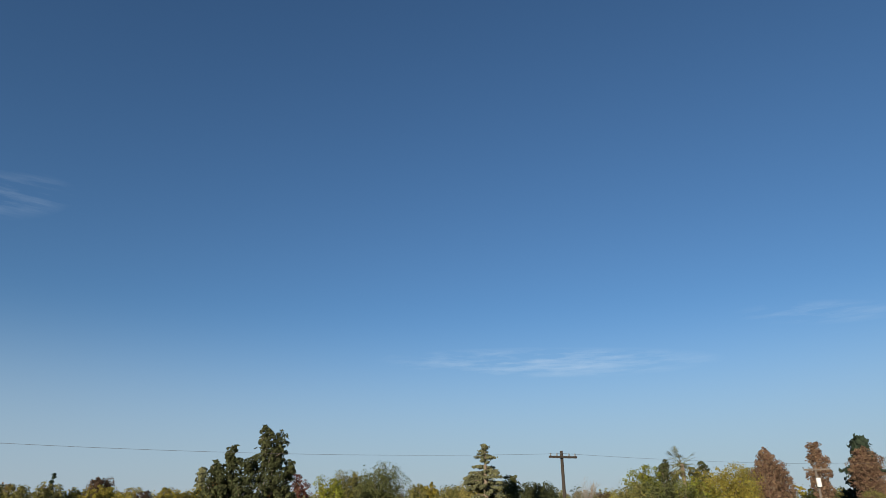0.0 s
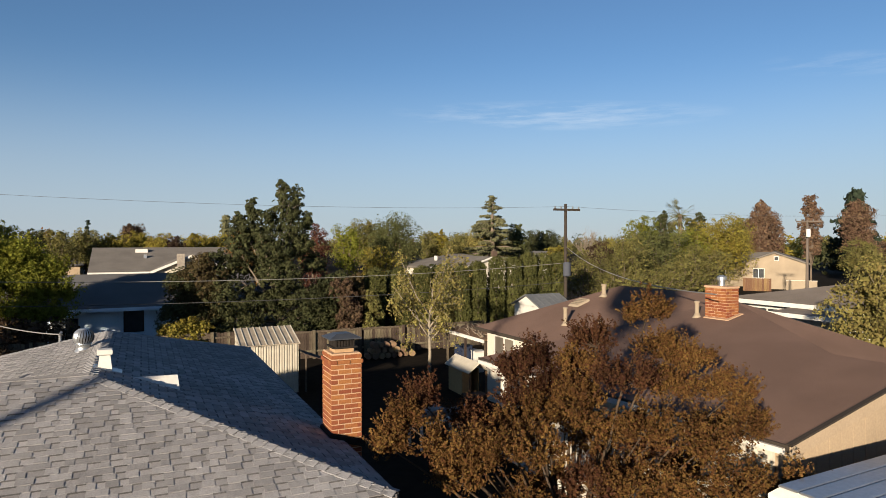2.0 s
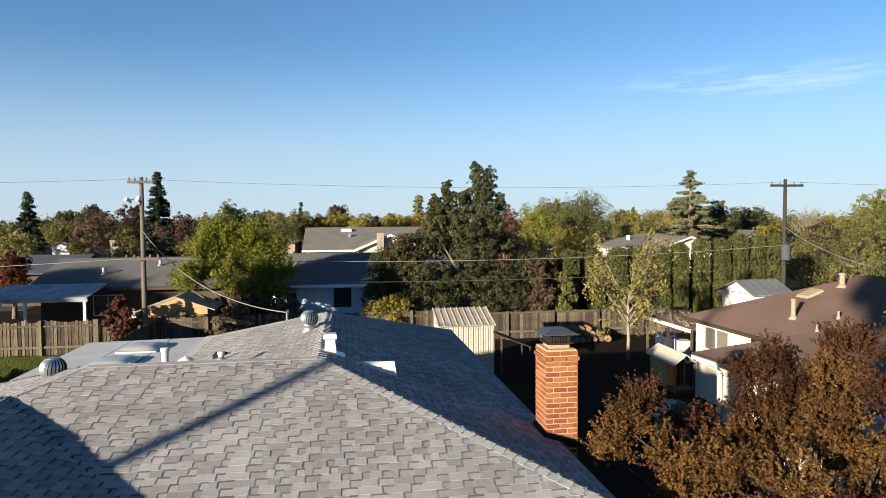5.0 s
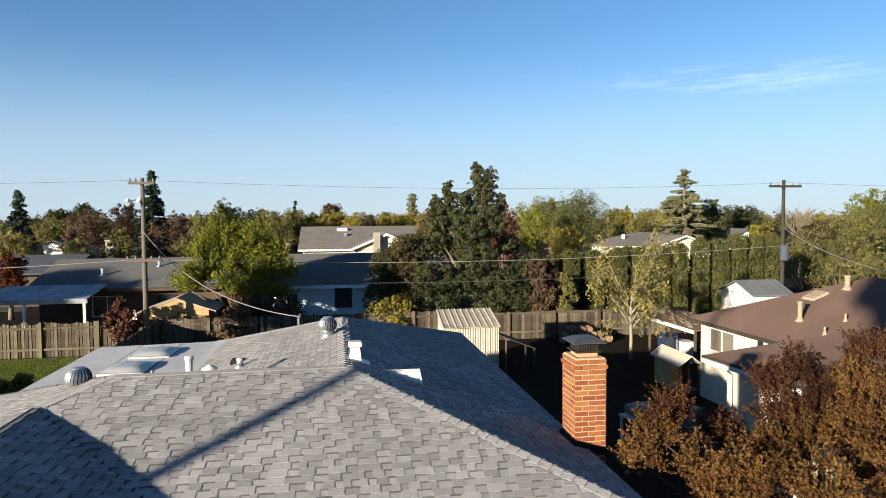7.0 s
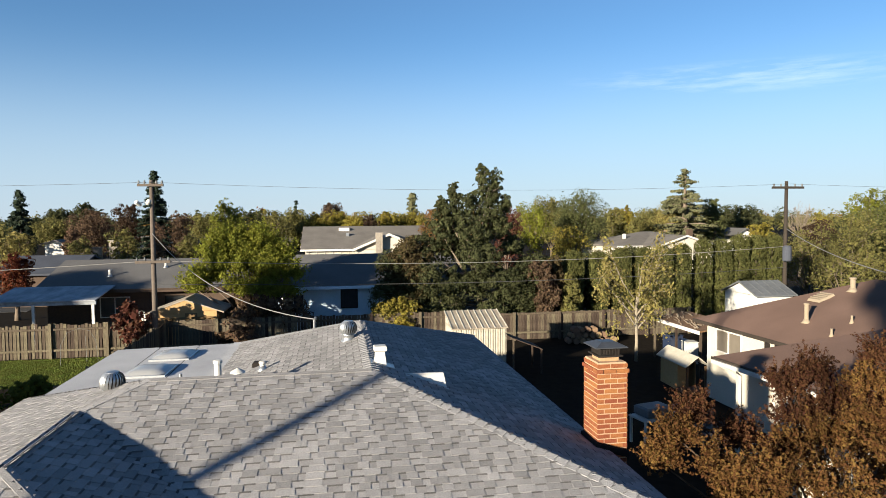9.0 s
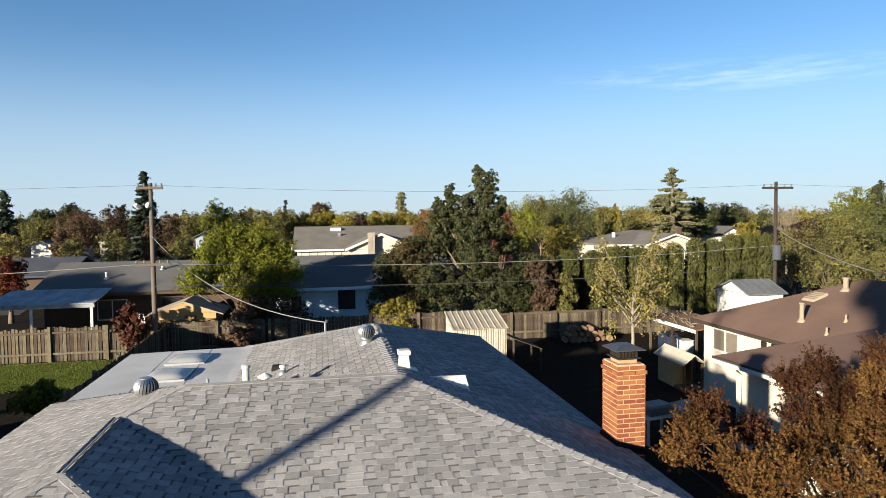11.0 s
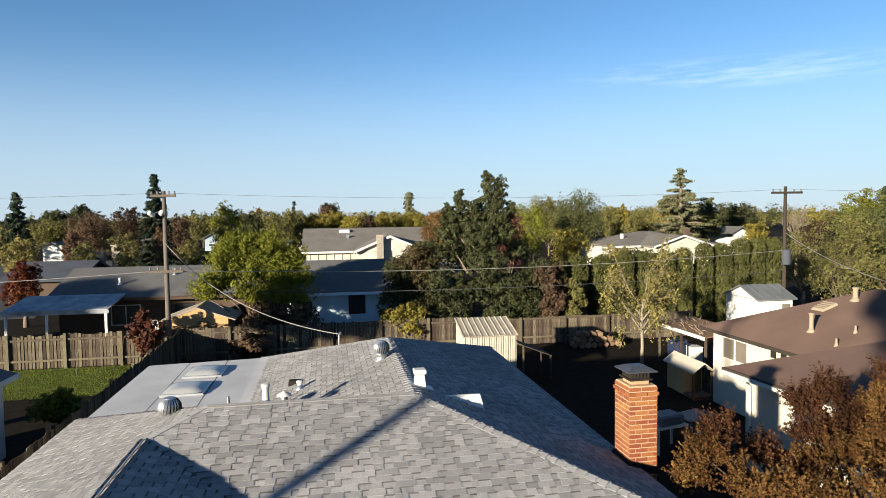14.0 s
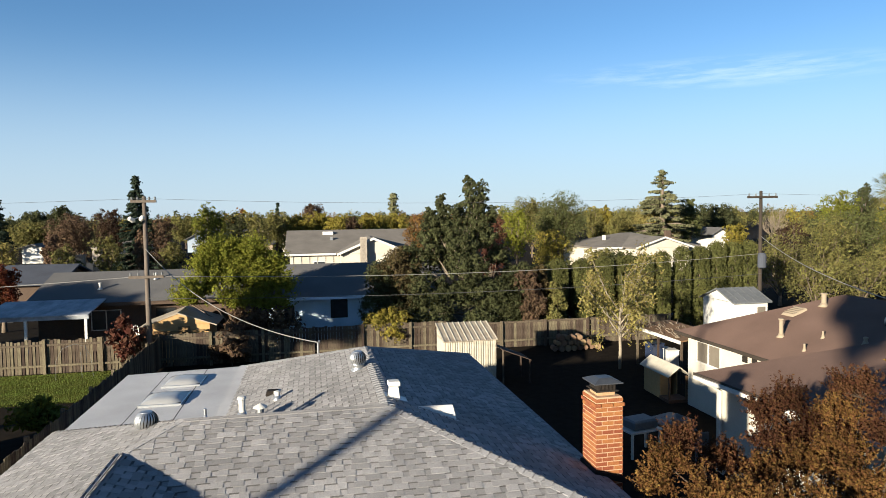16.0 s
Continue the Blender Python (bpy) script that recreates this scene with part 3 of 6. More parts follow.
def span(poly, v):
    xs = []
    for (u0, v0), (u1, v1) in zip(poly, poly[1:] + poly[:1]):
        if (v0 - v) * (v1 - v) < 0:
            xs.append(u0 + (u1 - u0) * (v - v0) / (v1 - v0))
    return (min(xs), max(xs)) if len(xs) > 1 else None


rng = random.Random(4)
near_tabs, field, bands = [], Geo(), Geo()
for name, (pts, up) in PLANES.items():
    m = plane_frame(pts, up)
    inv = m.inverted()
    poly = [tuple((inv @ Vector(p))[:2]) for p in pts]
    top = max(q[1] for q in poly)
    v = 0.0
    while v < top - 0.02:
        s = span(poly, v + EXPOSE * 0.5)
        if s and s[1] - s[0] > 0.12:
            u, end = s[0] - rng.uniform(0, 0.15), s[1]
            raised = rng.random() < 0.5
            while u < end:
                k = rng.choice((0, 1, 1, 2, 2, 3, 3, 4)) if raised else rng.choice((0, 0, 1, 1, 2))
                w = TABW[k]
                a, b = max(u, s[0]), min(u + w, end)
                lift = 0.006 if raised else 0.001
                if b - a > 0.03:
                    c = m @ Vector(((a + b) / 2, v, 0))
                    whole = b - a > w - 1e-6
                    mm = m @ Matrix.Translation((a, v, lift + rng.uniform(0, 0.002)))
                    if whole and name == "south" and c.y > 7.75 and raised and c.x > -3.0:
                        near_tabs.append((c, k, mm))
                    else:
                        q = tab_mesh(b - a)
                        field.add(q.v, q.f, mm)
                    # dark strip under the upper course: granule band plus tab shade as colour
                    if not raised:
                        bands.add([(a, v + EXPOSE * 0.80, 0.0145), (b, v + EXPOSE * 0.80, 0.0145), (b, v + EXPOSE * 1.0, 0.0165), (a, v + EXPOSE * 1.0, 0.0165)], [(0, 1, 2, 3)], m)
                u += w
                raised = not raised
        v += EXPOSE
part("shingle_field", field, M_SHINGLE, roof, kind="stuff")
part("shingle_shade_band", bands, M_SHINGLE_LOW, roof, "dark granule band with tab shade coloured in", kind="stuff")
near_tabs.sort(key=lambda q: q[0].y)

# caps along hips and ridges
cap_geo = Geo()
cw, cl, ct = 0.115, 0.2, 0.012
cap_geo.add([(-cw, 0, -cw * 0.24), (0, 0, 0.0), (cw, 0, -cw * 0.24), (cw, cl, -cw * 0.24 - ct), (0, cl, -ct), (-cw, cl, -cw * 0.24 - ct),
             (-cw, 0, -cw * 0.24 - ct), (0, 0, -ct), (cw, 0, -cw * 0.24 - ct)],
            [(0, 1, 4, 5), (1, 2, 3, 4), (6, 7, 1, 0), (7, 8, 2, 1), (6, 0, 5), (8, 3, 2)])
cap_mesh = cap_geo.mesh("ridge_cap", M_CAP)
caps = []
for a, b in ((P_SE, P_B), (P_B, P_C), (P_NE, P_C), (P_NF, P_C)):
    a, b = Vector(a), Vector(b)
    d = (b - a).normalized()
    n = int((b - a).length / 0.145)
    side = d.cross(Vector((0, 0, 1))).normalized()
    nz = side.cross(d)
    for i in range(n):
        p = a + d * (i * 0.145) + nz * 0.024
        caps.append(Matrix(((side.x, d.x, nz.x, p.x), (side.y, d.y, nz.y, p.y), (side.z, d.z, nz.z, p.z), (0, 0, 0, 1))))

# smooth ridge and hip strips
def ridge_strip(a, b, droop, w=0.07):
    a, b = Vector(a) + Vector((0, 0, 0.022)), Vector(b) + Vector((0, 0, 0.022))
    d = b - a
    side = d.cross(Vector((0, 0, 1))).normalized()
    g = Geo()
    for s in (-1, 1):
        e = side * (s * w) - Vector((0, 0, droop * w))
        low = e - Vector((0, 0, 0.012))
        g.add([a, b, b + e, a + e, b + low, a + low], [(0, 3, 2, 1) if s > 0 else (0, 1, 2, 3), (3, 5, 4, 2) if s > 0 else (3, 2, 4, 5)])
    part("ridge_strip", g, M_SHINGLE, roof)


for ends, droop in (((P_A, P_B), K), ((P_A, P_V), 0.226), ((P_V, P_W), K), ((P_W, P_WE), 0.226), ((P_W, P_WS), 0.226)):
    ridge_strip(*ends, droop)
# low-slope roof with seams
flat = Geo().slab([(XF, P_VF[1] - 3.2, ZF - 0.004), (XF, P_NF[1], ZF - 0.004), (XW + 0.05, P_NF[1] - 0.15, ZF - 0.05), (XW + 0.05, P_VF[1] - 3.2, ZF - 0.05)], 0.1)
flat_roof = part("low_slope_roof", flat, M_ROLL, house, "off-white mineral roll roofing with lapped seams")
for i in range(3):
    x0, x1 = XF - 0.12 - 0.93 * i, max(XF - 0.12 - 0.93 * i - 0.96, XW + 0.06)
    z0, z1 = [ZF - 0.004 - 0.046 * (XF - x) / (XF - XW - 0.05) + 0.006 for x in (x0, x1)]
    part("lapped_sheet", Geo().slab([(x0, 11.0, z0), (x0, P_NF[1] - 0.05, z0), (x1, P_NF[1] - 0.1, z1 + 0.002), (x1, 11.0, z1 + 0.002)], 0.006), M_ROLL, flat_roof)
for x in (XF - 0.98, XF - 1.92):
    z = ZF - 0.004 - 0.046 * (XF - x) / (XF - XW - 0.05) + 0.009
    part("seam", Geo().slab([(x - 0.011, 11.0, z), (x + 0.011, 11.0, z), (x + 0.011, P_NF[1] - 0.1, z), (x - 0.011, P_NF[1] - 0.1, z)], 0.006), M_SHINGLE_LOW, flat_roof)
part("seam", Geo().slab([(XW + 0.1, P_NW[1] + 0.02, ZF - 0.03), (XF - 0.2, P_NW[1] + 0.02, ZF + 0.012), (XF - 0.2, P_NW[1] + 0.05, ZF + 0.012), (XW + 0.1, P_NW[1] + 0.05, ZF - 0.03)], 0.006), M_SHINGLE_LOW, flat_roof)
part("edge_strip", Geo().slab([(XF + 0.08, 12.0, ZF + 0.03), (XF + 0.08, P_NF[1], ZF + 0.03), (XF - 0.16, P_NF[1], ZF + 0.014), (XF - 0.16, 12.0, ZF + 0.014)], 0.012), M_ROLL, flat_roof)
# walls, set back under the eaves
for nm, box in (("wall", (-6.1, 4.9, 0, -5.95, 16.8, 2.9)), ("wall", (2.1, 6.75, 0, 2.25, 16.8, 2.9)), ("wall", (-5.95, 16.65, 0, 2.1, 16.8, 2.9)), ("wall", (-2.4, 6.75, 0, 2.1, 6.9, 2.9)), ("wall", (-5.95, 4.9, 0, -2.4, 5.05, 2.9))):
    part(nm, Geo().box(*box), M_STUCCO, house)
for a, b in ((P_SE, P_NE), (P_NE, P_NF), (P_WS, P_NW), (P_VS, P_SE)):
    a, b = Vector(a), Vector(b)
    d = (b - a).normalized()
    s = Vector((d.y, -d.x, 0)) * 0.03
    z = Vector((0, 0, 0.16))
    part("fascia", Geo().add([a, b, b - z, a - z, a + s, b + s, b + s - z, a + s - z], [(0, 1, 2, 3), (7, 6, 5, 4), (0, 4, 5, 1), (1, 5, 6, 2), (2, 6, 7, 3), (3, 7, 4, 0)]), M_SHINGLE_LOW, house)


# ---- chimney ----
CX0, CX1, CY0, CY1, CZ1 = 2.45, 2.89, 8.31, 8.81, 4.235
COURSE = 0.0705
chimney = part("chimney", Geo().box(CX0 + 0.005, CY0 + 0.005, 0, CX1 - 0.005, CY1 - 0.005, CZ1 - 0.02), M_MORTAR, house, "orange-red brick chimney with pale mortar")
brick_meshes = {}


def brick_mesh(length):
    key = round(length, 3)
    if key not in brick_meshes:
        brick_meshes[key] = Geo().box(0, 0, 0, length, 0.1, COURSE - 0.015, bevel=0.003).mesh("brick", M_BRICK)
    return brick_meshes[key]


courses = 21
brick_spots = []
for c in range(courses):
    z = CZ1 - 0.008 - (c + 1) * COURSE
    out = 0.018 if c == 1 else 0.0
    for side in range(4):
        length = (CX1 - CX0) if side % 2 == 0 else (CY1 - CY0)
        full = length + 2 * out
        cells = [0.105, 0.195, 0.195, 1] if (c + side) % 2 else [0.195, 0.195, 0.195, 1]
        u = 0.0
        for w in cells:
            w = min(w, full - u)
            if w < 0.03:
                continue
            base = [(CX0 - out, CY0 - out, 0), (CX1 + out, CY0 - out, 90), (CX1 + out, CY1 + out, 180), (CX0 - out, CY1 + out, 270)][side]
            brick_spots.append((pose(base[0], base[1], z, 0, 0, base[2]) @ pose(u, -0.001, 0), w - 0.015))
            u += w
part("crown_slab", Geo().box(CX0 + 0.012, CY0 + 0.012, CZ1 - 0.03, CX1 - 0.012, CY1 - 0.012, CZ1 - 0.001, bevel=0.006), M_MORTAR, chimney, "mortar crown")
ccx, ccy = (CX0 + CX1) / 2, (CY0 + CY1) / 2
part("flue_tile", Geo().box(ccx - 0.14, ccy - 0.14, CZ1 - 0.014, ccx + 0.14, ccy + 0.14, CZ1 + 0.07, bevel=0.012), material("clay_flue", (0.42, 0.27, 0.15), None, 20, 0.9), chimney, "tan clay flue tile")
capg = Geo()
for sx in (-1, 1):
    for sy in (-1, 1):
        capg.box(ccx + sx * 0.135 - 0.012, ccy + sy * 0.135 - 0.012, CZ1 + 0.06, ccx + sx * 0.135 + 0.012, ccy + sy * 0.135 + 0.012, CZ1 + 0.2)
for i in range(1, 12):
    f = -0.135 + 0.27 * i / 12
    for e in (-0.14, 0.14):
        capg.box(ccx + f - 0.006, ccy + e - 0.005, CZ1 + 0.08, ccx + f + 0.006, ccy + e + 0.005, CZ1 + 0.2)
        capg.box(ccx + e - 0.005, ccy + f - 0.006, CZ1 + 0.08, ccx + e + 0.005, ccy + f + 0.006, CZ1 + 0.2)
part("spark_screen", capg, M_BLACK, chimney, "black wire spark screen")
part("screen_base", Geo().box(ccx - 0.185, ccy - 0.185, CZ1 + 0.058, ccx + 0.185, ccy + 0.185, CZ1 + 0.082, bevel=0.006), M_BLACK, chimney, "dark steel base flange")
lid = [(r * sx + ccx, r * sy + ccy, CZ1 + z) for r, z in ((0.235, 0.19), (0.235, 0.205), (0.10, 0.262)) for sx, sy in ((-1, -1), (1, -1), (1, 1), (-1, 1))]
part("cap_lid", Geo().add(lid, [(3, 2, 1, 0), (8, 9, 10, 11)] + [(4 * k + i, 4 * k + (i + 1) % 4, 4 * k + 4 + (i + 1) % 4, 4 * k + 4 + i) for k in range(2) for i in range(4)]), M_LID, chimney, "dark slate-blue steel cap lid")
zc = ZR - K * (CX0 - XB)
part("flashing", Geo().add([(CX0 - 0.03, CY0 - 0.03, zc - 0.02), (CX1 + 0.03, CY0 - 0.03, zc - 0.16), (CX1 + 0.03, CY0 - 0.03, zc - 0.07), (CX0 - 0.03, CY0 - 0.03, zc + 0.07),
                            (CX0 - 0.03, CY1 + 0.03, zc - 0.02), (CX0 - 0.03, CY1 + 0.03, zc + 0.07), (CX0 + 0.01, CY0 + 0.01, zc + 0.09), (CX1, CY0 + 0.01, zc - 0.05), (CX0 + 0.01, CY1, zc + 0.09)],
                           [(0, 1, 2, 3), (4, 0, 3, 5), (3, 2, 7, 6), (5, 3, 6, 8)]), M_BLACK, chimney, "dark metal flashing")


# ---- fixtures on the roof ----
def zwest(x):
    return ZR - K * (XB - x)


def zeast(x):
    return ZR - K * (x - XB)


def turbine_vent(at, s=1.0):
    root = thing("turbine_vent", "galvanised spherical turbine roof vent", "roof vent", at, group="turbine vents")
    part("collar", Geo().lathe([(0.17 * s, -0.12), (0.15 * s, -0.02), (0.125 * s, 0.0), (0.125 * s, 0.09 * s), (0.15 * s, 0.1 * s)], 20), M_GALV, root, smooth=True)
    n = 22
    for i in range(n):
        a = 2 * math.pi * i / n
        fin = Geo()
        pts = []
        for j in range(9):
            f = -1.0 + 2.0 * j / 8
            r = 0.185 * s * math.sqrt(max(0.0, 1 - (f * 0.86) ** 2))
            pts.append((r, (0.23 + 0.15 * f) * s))
        v = []
        for k, (r, z) in enumerate(pts):
            w = 0.034 * s * (0.55 + 0.45 * r / (0.185 * s))
            for da, dr in ((-0.5, 0.0), (0.5, -0.012 * s)):
                t = a + da * w / max(r, 0.03) + 0.25 * (k - 4) / 8
                v.append(((r + dr) * math.cos(t), (r + dr) * math.sin(t), z))
        fin.add(v, [(2 * k, 2 * k + 1, 2 * k + 3, 2 * k + 2) for k in range(8)])
        part("fin", fin, M_GALV, root, smooth=True)
    part("core", Geo().lathe([(0.05 * s, 0.1 * s), (0.13 * s, 0.18 * s), (0.14 * s, 0.28 * s), (0.06 * s, 0.37 * s)], 14), M_BLACK, root)
    part("top_plate", Geo().lathe([(0.1 * s, 0.37 * s), (0.09 * s, 0.385 * s), (0.03 * s, 0.395 * s)], 18), M_GALV, root)
    return root


turbine_vent((-0.88, 12.35, zwest(-0.88) + 0.02), 0.92)
turbine_vent((-4.32, 9.86, ZR - K * (XA + 4.32) - 0.12), 0.95)


def plumbing_vent(at, h, r, label, cap=False, mat=None):
    root = thing("vent_pipe", label, "vent pipe", at, group="vent pipes")
    part("pipe", Geo().lathe([(r, -0.12), (r, h)], 14), mat or M_WHITE, root, smooth=False)
    part("boot", Geo().lathe([(r * 2.4, -0.03), (r * 1.5, 0.03), (r * 1.15, 0.09)], 16), mat or M_GALV, root, "flashing boot", smooth=True)
    if cap:
        part("rim", Geo().lathe([(r * 1.02, h - 0.05), (r * 1.3, h - 0.04), (r * 1.3, h), (r * 0.8, h + 0.01)], 14), mat or M_WHITE, root)
    return root


# square flue vent with a flat cap beside the ridge
root = thing("flue_vent", "white-painted sheet-metal flue vent with a flat cap", "roof vent", (-0.44, 10.0, zeast(-0.44)))
part("base_plate", Geo().add([(-0.15, -0.13, 0.06), (0.22, -0.13, -0.055), (0.22, 0.15, -0.055), (-0.15, 0.15, 0.06), (-0.15, -0.13, 0.072), (0.22, -0.13, -0.042), (0.22, 0.15, -0.042), (-0.15, 0.15, 0.072)],
                             [(3, 2, 1, 0), (4, 5, 6, 7), (0, 1, 5, 4), (1, 2, 6, 5), (2, 3, 7, 6), (3, 0, 4, 7)]), M_GALV, root)
part("duct", Geo().add([(-0.1, -0.09, -0.05), (0.1, -0.09, -0.05), (0.1, 0.09, -0.05), (-0.1, 0.09, -0.05), (-0.07, -0.065, 0.22), (0.07, -0.065, 0.22), (0.07, 0.065, 0.22), (-0.07, 0.065, 0.22)],
                       [(0, 1, 5, 4), (1, 2, 6, 5), (2, 3, 7, 6), (3, 0, 4, 7), (4, 5, 6, 7)]), M_WHITE, root)
part("cap", Geo().box(-0.1, -0.095, 0.22, 0.1, 0.095, 0.30, bevel=0.012), M_WHITE, root)

# slanted dormer vent on the east slope
dv = thing("dormer_vent", "white sheet-metal dormer roof vent", "roof vent", (0.28, 9.75, zeast(0.28)))
k1 = -K
part("hood", Geo().add([(-0.36, 0.0, 0.36 * K + 0.02), (0.26, -0.22, 0.26 * k1 + 0.016), (0.26, 0.24, 0.26 * k1 + 0.016), (0.24, -0.02, 0.12), (0.24, 0.02, 0.12)],
                       [(0, 1, 3), (0, 3, 4), (0, 4, 2), (1, 2, 4, 3), (0, 2, 1)]), M_WHITE, dv)
part("flange", Geo().add([(-0.40, -0.08, 0.40 * K + 0.012), (0.30, -0.27, 0.30 * k1 + 0.012), (0.30, 0.29, 0.30 * k1 + 0.012), (-0.40, 0.08, 0.40 * K + 0.012)], [(0, 1, 2, 3)]), M_GALV, dv)

plumbing_vent((-2.95, 10.4, ZR - K * (10.4 - YR)), 0.34, 0.055, "white plastic vent pipe with a cap", True)
plumbing_vent((-2.49, 12.36, zwest(-2.49)), 0.17, 0.05, "short white vent pipe on a galvanised boot", True)
plumbing_vent((-3.62, 10.9, ZR - K * (10.9 - YR)), 0.2, 0.025, "thin grey vent pipe", False, M_GALV)
cv = thing("cap_vent", "small white conical cap vent", "roof vent", (-2.66, 10.45, ZR - K * (10.45 - YR)))
part("stem", Geo().lathe([(0.06, -0.05), (0.06, 0.15)], 12), M_GALV, cv)
part("cone", Geo().lathe([(0.12, 0.14), (0.115, 0.155), (0.015, 0.21)], 16), M_WHITE, cv)
hv = thing("hood_vent", "dark low hood vent on the shingles", "roof vent", (-2.62, 12.95, zwest(-2.62)))
part("hood", Geo().box(-0.12, -0.1, -0.05, 0.12, 0.1, 0.09, bevel=0.03), M_BLACK, hv)


def skylight(at):
    root = thing("skylight", "white acrylic dome skylight on a low curb", "skylight", at, -2, group="skylights")
    part("curb", Geo().box(-0.44, -0.5, -0.05, 0.44, 0.5, 0.05, bevel=0.01), M_GALV, root)
    d = Geo()
    n = 8
    vs = [(x, y, 0.05 + 0.075 * (1 - abs(x / 0.42) ** 4) * (1 - abs(y / 0.48) ** 4)) for i in range(n + 1) for j in range(n + 1)
          for x, y in (((-0.42 + 0.84 * i / n), (-0.48 + 0.96 * j / n)),)]
    d.add(vs, [(i * (n + 1) + j, (i + 1) * (n + 1) + j, (i + 1) * (n + 1) + j + 1, i * (n + 1) + j + 1) for i in range(n) for j in range(n)])
    part("dome", d, M_LENS, root, smooth=True)
    return root


skylight((-4.85, 15.75, ZF - 0.02))
skylight((-4.98, 14.2, ZF - 0.02))


# ---- other houses ----
def hip(x0, y0, x1, y1, z, k, thick=0.16):
    """The planes of a hip roof over a rectangle, as slabs."""
    w, d = x1 - x0, y1 - y0
    h = min(w, d) / 2
    if d >= w:
        r0, r1 = ((x0 + x1) / 2, y0 + h, z + h * k), ((x0 + x1) / 2, y1 - h, z + h * k)
        sides = [[(x0, y0, z), (x1, y0, z), r0], [(x1, y0, z), (x1, y1, z), r1, r0], [(x1, y1, z), (x0, y1, z), r1], [(x0, y1, z), (x0, y0, z), r0, r1]]
    else:
        r0, r1 = (x0 + h, (y0 + y1) / 2, z + h * k), (x1 - h, (y0 + y1) / 2, z + h * k)
        sides = [[(x0, y0, z), (x1, y0, z), r1, r0], [(x1, y0, z), (x1, y1, z), r1], [(x1, y1, z), (x0, y1, z), r0, r1], [(x0, y1, z), (x0, y0, z), r0]]
    g = Geo()
    for s in sides:
        g.slab(s, thick)
    return g.weld()


def gable(x0, y0, x1, y1, z, k, along="x", thick=0.14):
    g = Geo()
    if along == "x":
        c, h = (y0 + y1) / 2, (y1 - y0) / 2 * k
        g.slab([(x0, y0, z), (x1, y0, z), (x1, c, z + h), (x0, c, z + h)], thick)
        g.slab([(x0, c, z + h), (x1, c, z + h), (x1, y1, z), (x0, y1, z)], thick)
    else:
        c, h = (x0 + x1) / 2, (x1 - x0) / 2 * k
        g.slab([(x0, y1, z), (x0, y0, z), (c, y0, z + h), (c, y1, z + h)], thick)
        g.slab([(c, y1, z + h), (c, y0, z + h), (x1, y0, z), (x1, y1, z)], thick)
    return g.weld()


def window(parent, x, y, z, w, h, face, glass=None, frame_mat=None, split=1):
    """A framed window standing 2 cm proud of a wall; face: the way it looks, in degrees from +x."""
    fm = frame_mat or M_WHITE
    m = pose(x, y, z, 0, 0, face + 90)
    fr = Geo()
    t = 0.05
    fr.box(-w / 2, -0.03, 0, w / 2, 0.02, t, m).box(-w / 2, -0.03, h - t, w / 2, 0.02, h, m).box(-w / 2, -0.03, t, -w / 2 + t, 0.02, h - t, m).box(w / 2 - t, -0.03, t, w / 2, 0.02, h - t, m)
    for i in range(1, split + 1):
        if i < split + 1 and split > 1 and i < split:
            c = -w / 2 + w * i / split
            fr.box(c - t / 2, -0.03, t, c + t / 2, 0.02, h - t, m)
    wi = part("window", fr, fm, parent)
    for i in range(split):
        a, b = -w / 2 + w * i / split + t * 0.6, -w / 2 + w * (i + 1) / split - t * 0.6
        part("pane", Geo().box(a, -0.006, t, b, 0.012, h - t, m), glass or M_WINDOW, wi)
    return wi


def walls(parent, x0, y0, x1, y1, h, mat, t=0.15, z0=0.0):
    for b in ((x0, y0, z0, x1, y0 + t, h), (x0, y1 - t, z0, x1, y1, h), (x0, y0 + t, z0, x0 + t, y1 - t, h), (x1 - t, y0 + t, z0, x1, y1 - t, h)):
        part("wall", Geo().box(*b), mat, parent)


def gable_wall(parent, x0, x1, y, z, k, mat, along="y", t=0.12):
    c, h = (x0 + x1) / 2, (x1 - x0) / 2 * k
    if along == "y":
        g = Geo().add([(x0, y, z), (x1, y, z), (c, y, z + h), (x0, y + t, z), (x1, y + t, z), (c, y + t, z + h)], [(0, 1, 2), (5, 4, 3), (0, 3, 4, 1), (1, 4, 5, 2), (2, 5, 3, 0)])
    else:
        g = Geo().add([(y, x0, z), (y, x1, z), (y, c, z + h), (y + t, x0, z), (y + t, x1, z), (y + t, c, z + h)], [(2, 1, 0), (3, 4, 5), (1, 4, 3, 0), (2, 5, 4, 1), (0, 3, 5, 2)])
    part("gable", g, mat, parent)


def fascia(parent, pts, mat, h=0.2, t=0.03):
    for a, b in zip(pts, pts[1:]):
        a, b = Vector(a), Vector(b)
        d = (b - a).normalized()
        s, z = Vector((d.y, -d.x, 0)) * t, Vector((0, 0, h))
        up = Vector((0, 0, 0.012))
        part("fascia", Geo().add([a + up, b + up, b - z, a - z, a + s + up, b + s + up, b + s - z, a + s - z], [(0, 1, 2, 3), (7, 6, 5, 4), (0, 4, 5, 1), (1, 5, 6, 2), (2, 6, 7, 3), (3, 7, 4, 0)]), mat, parent)


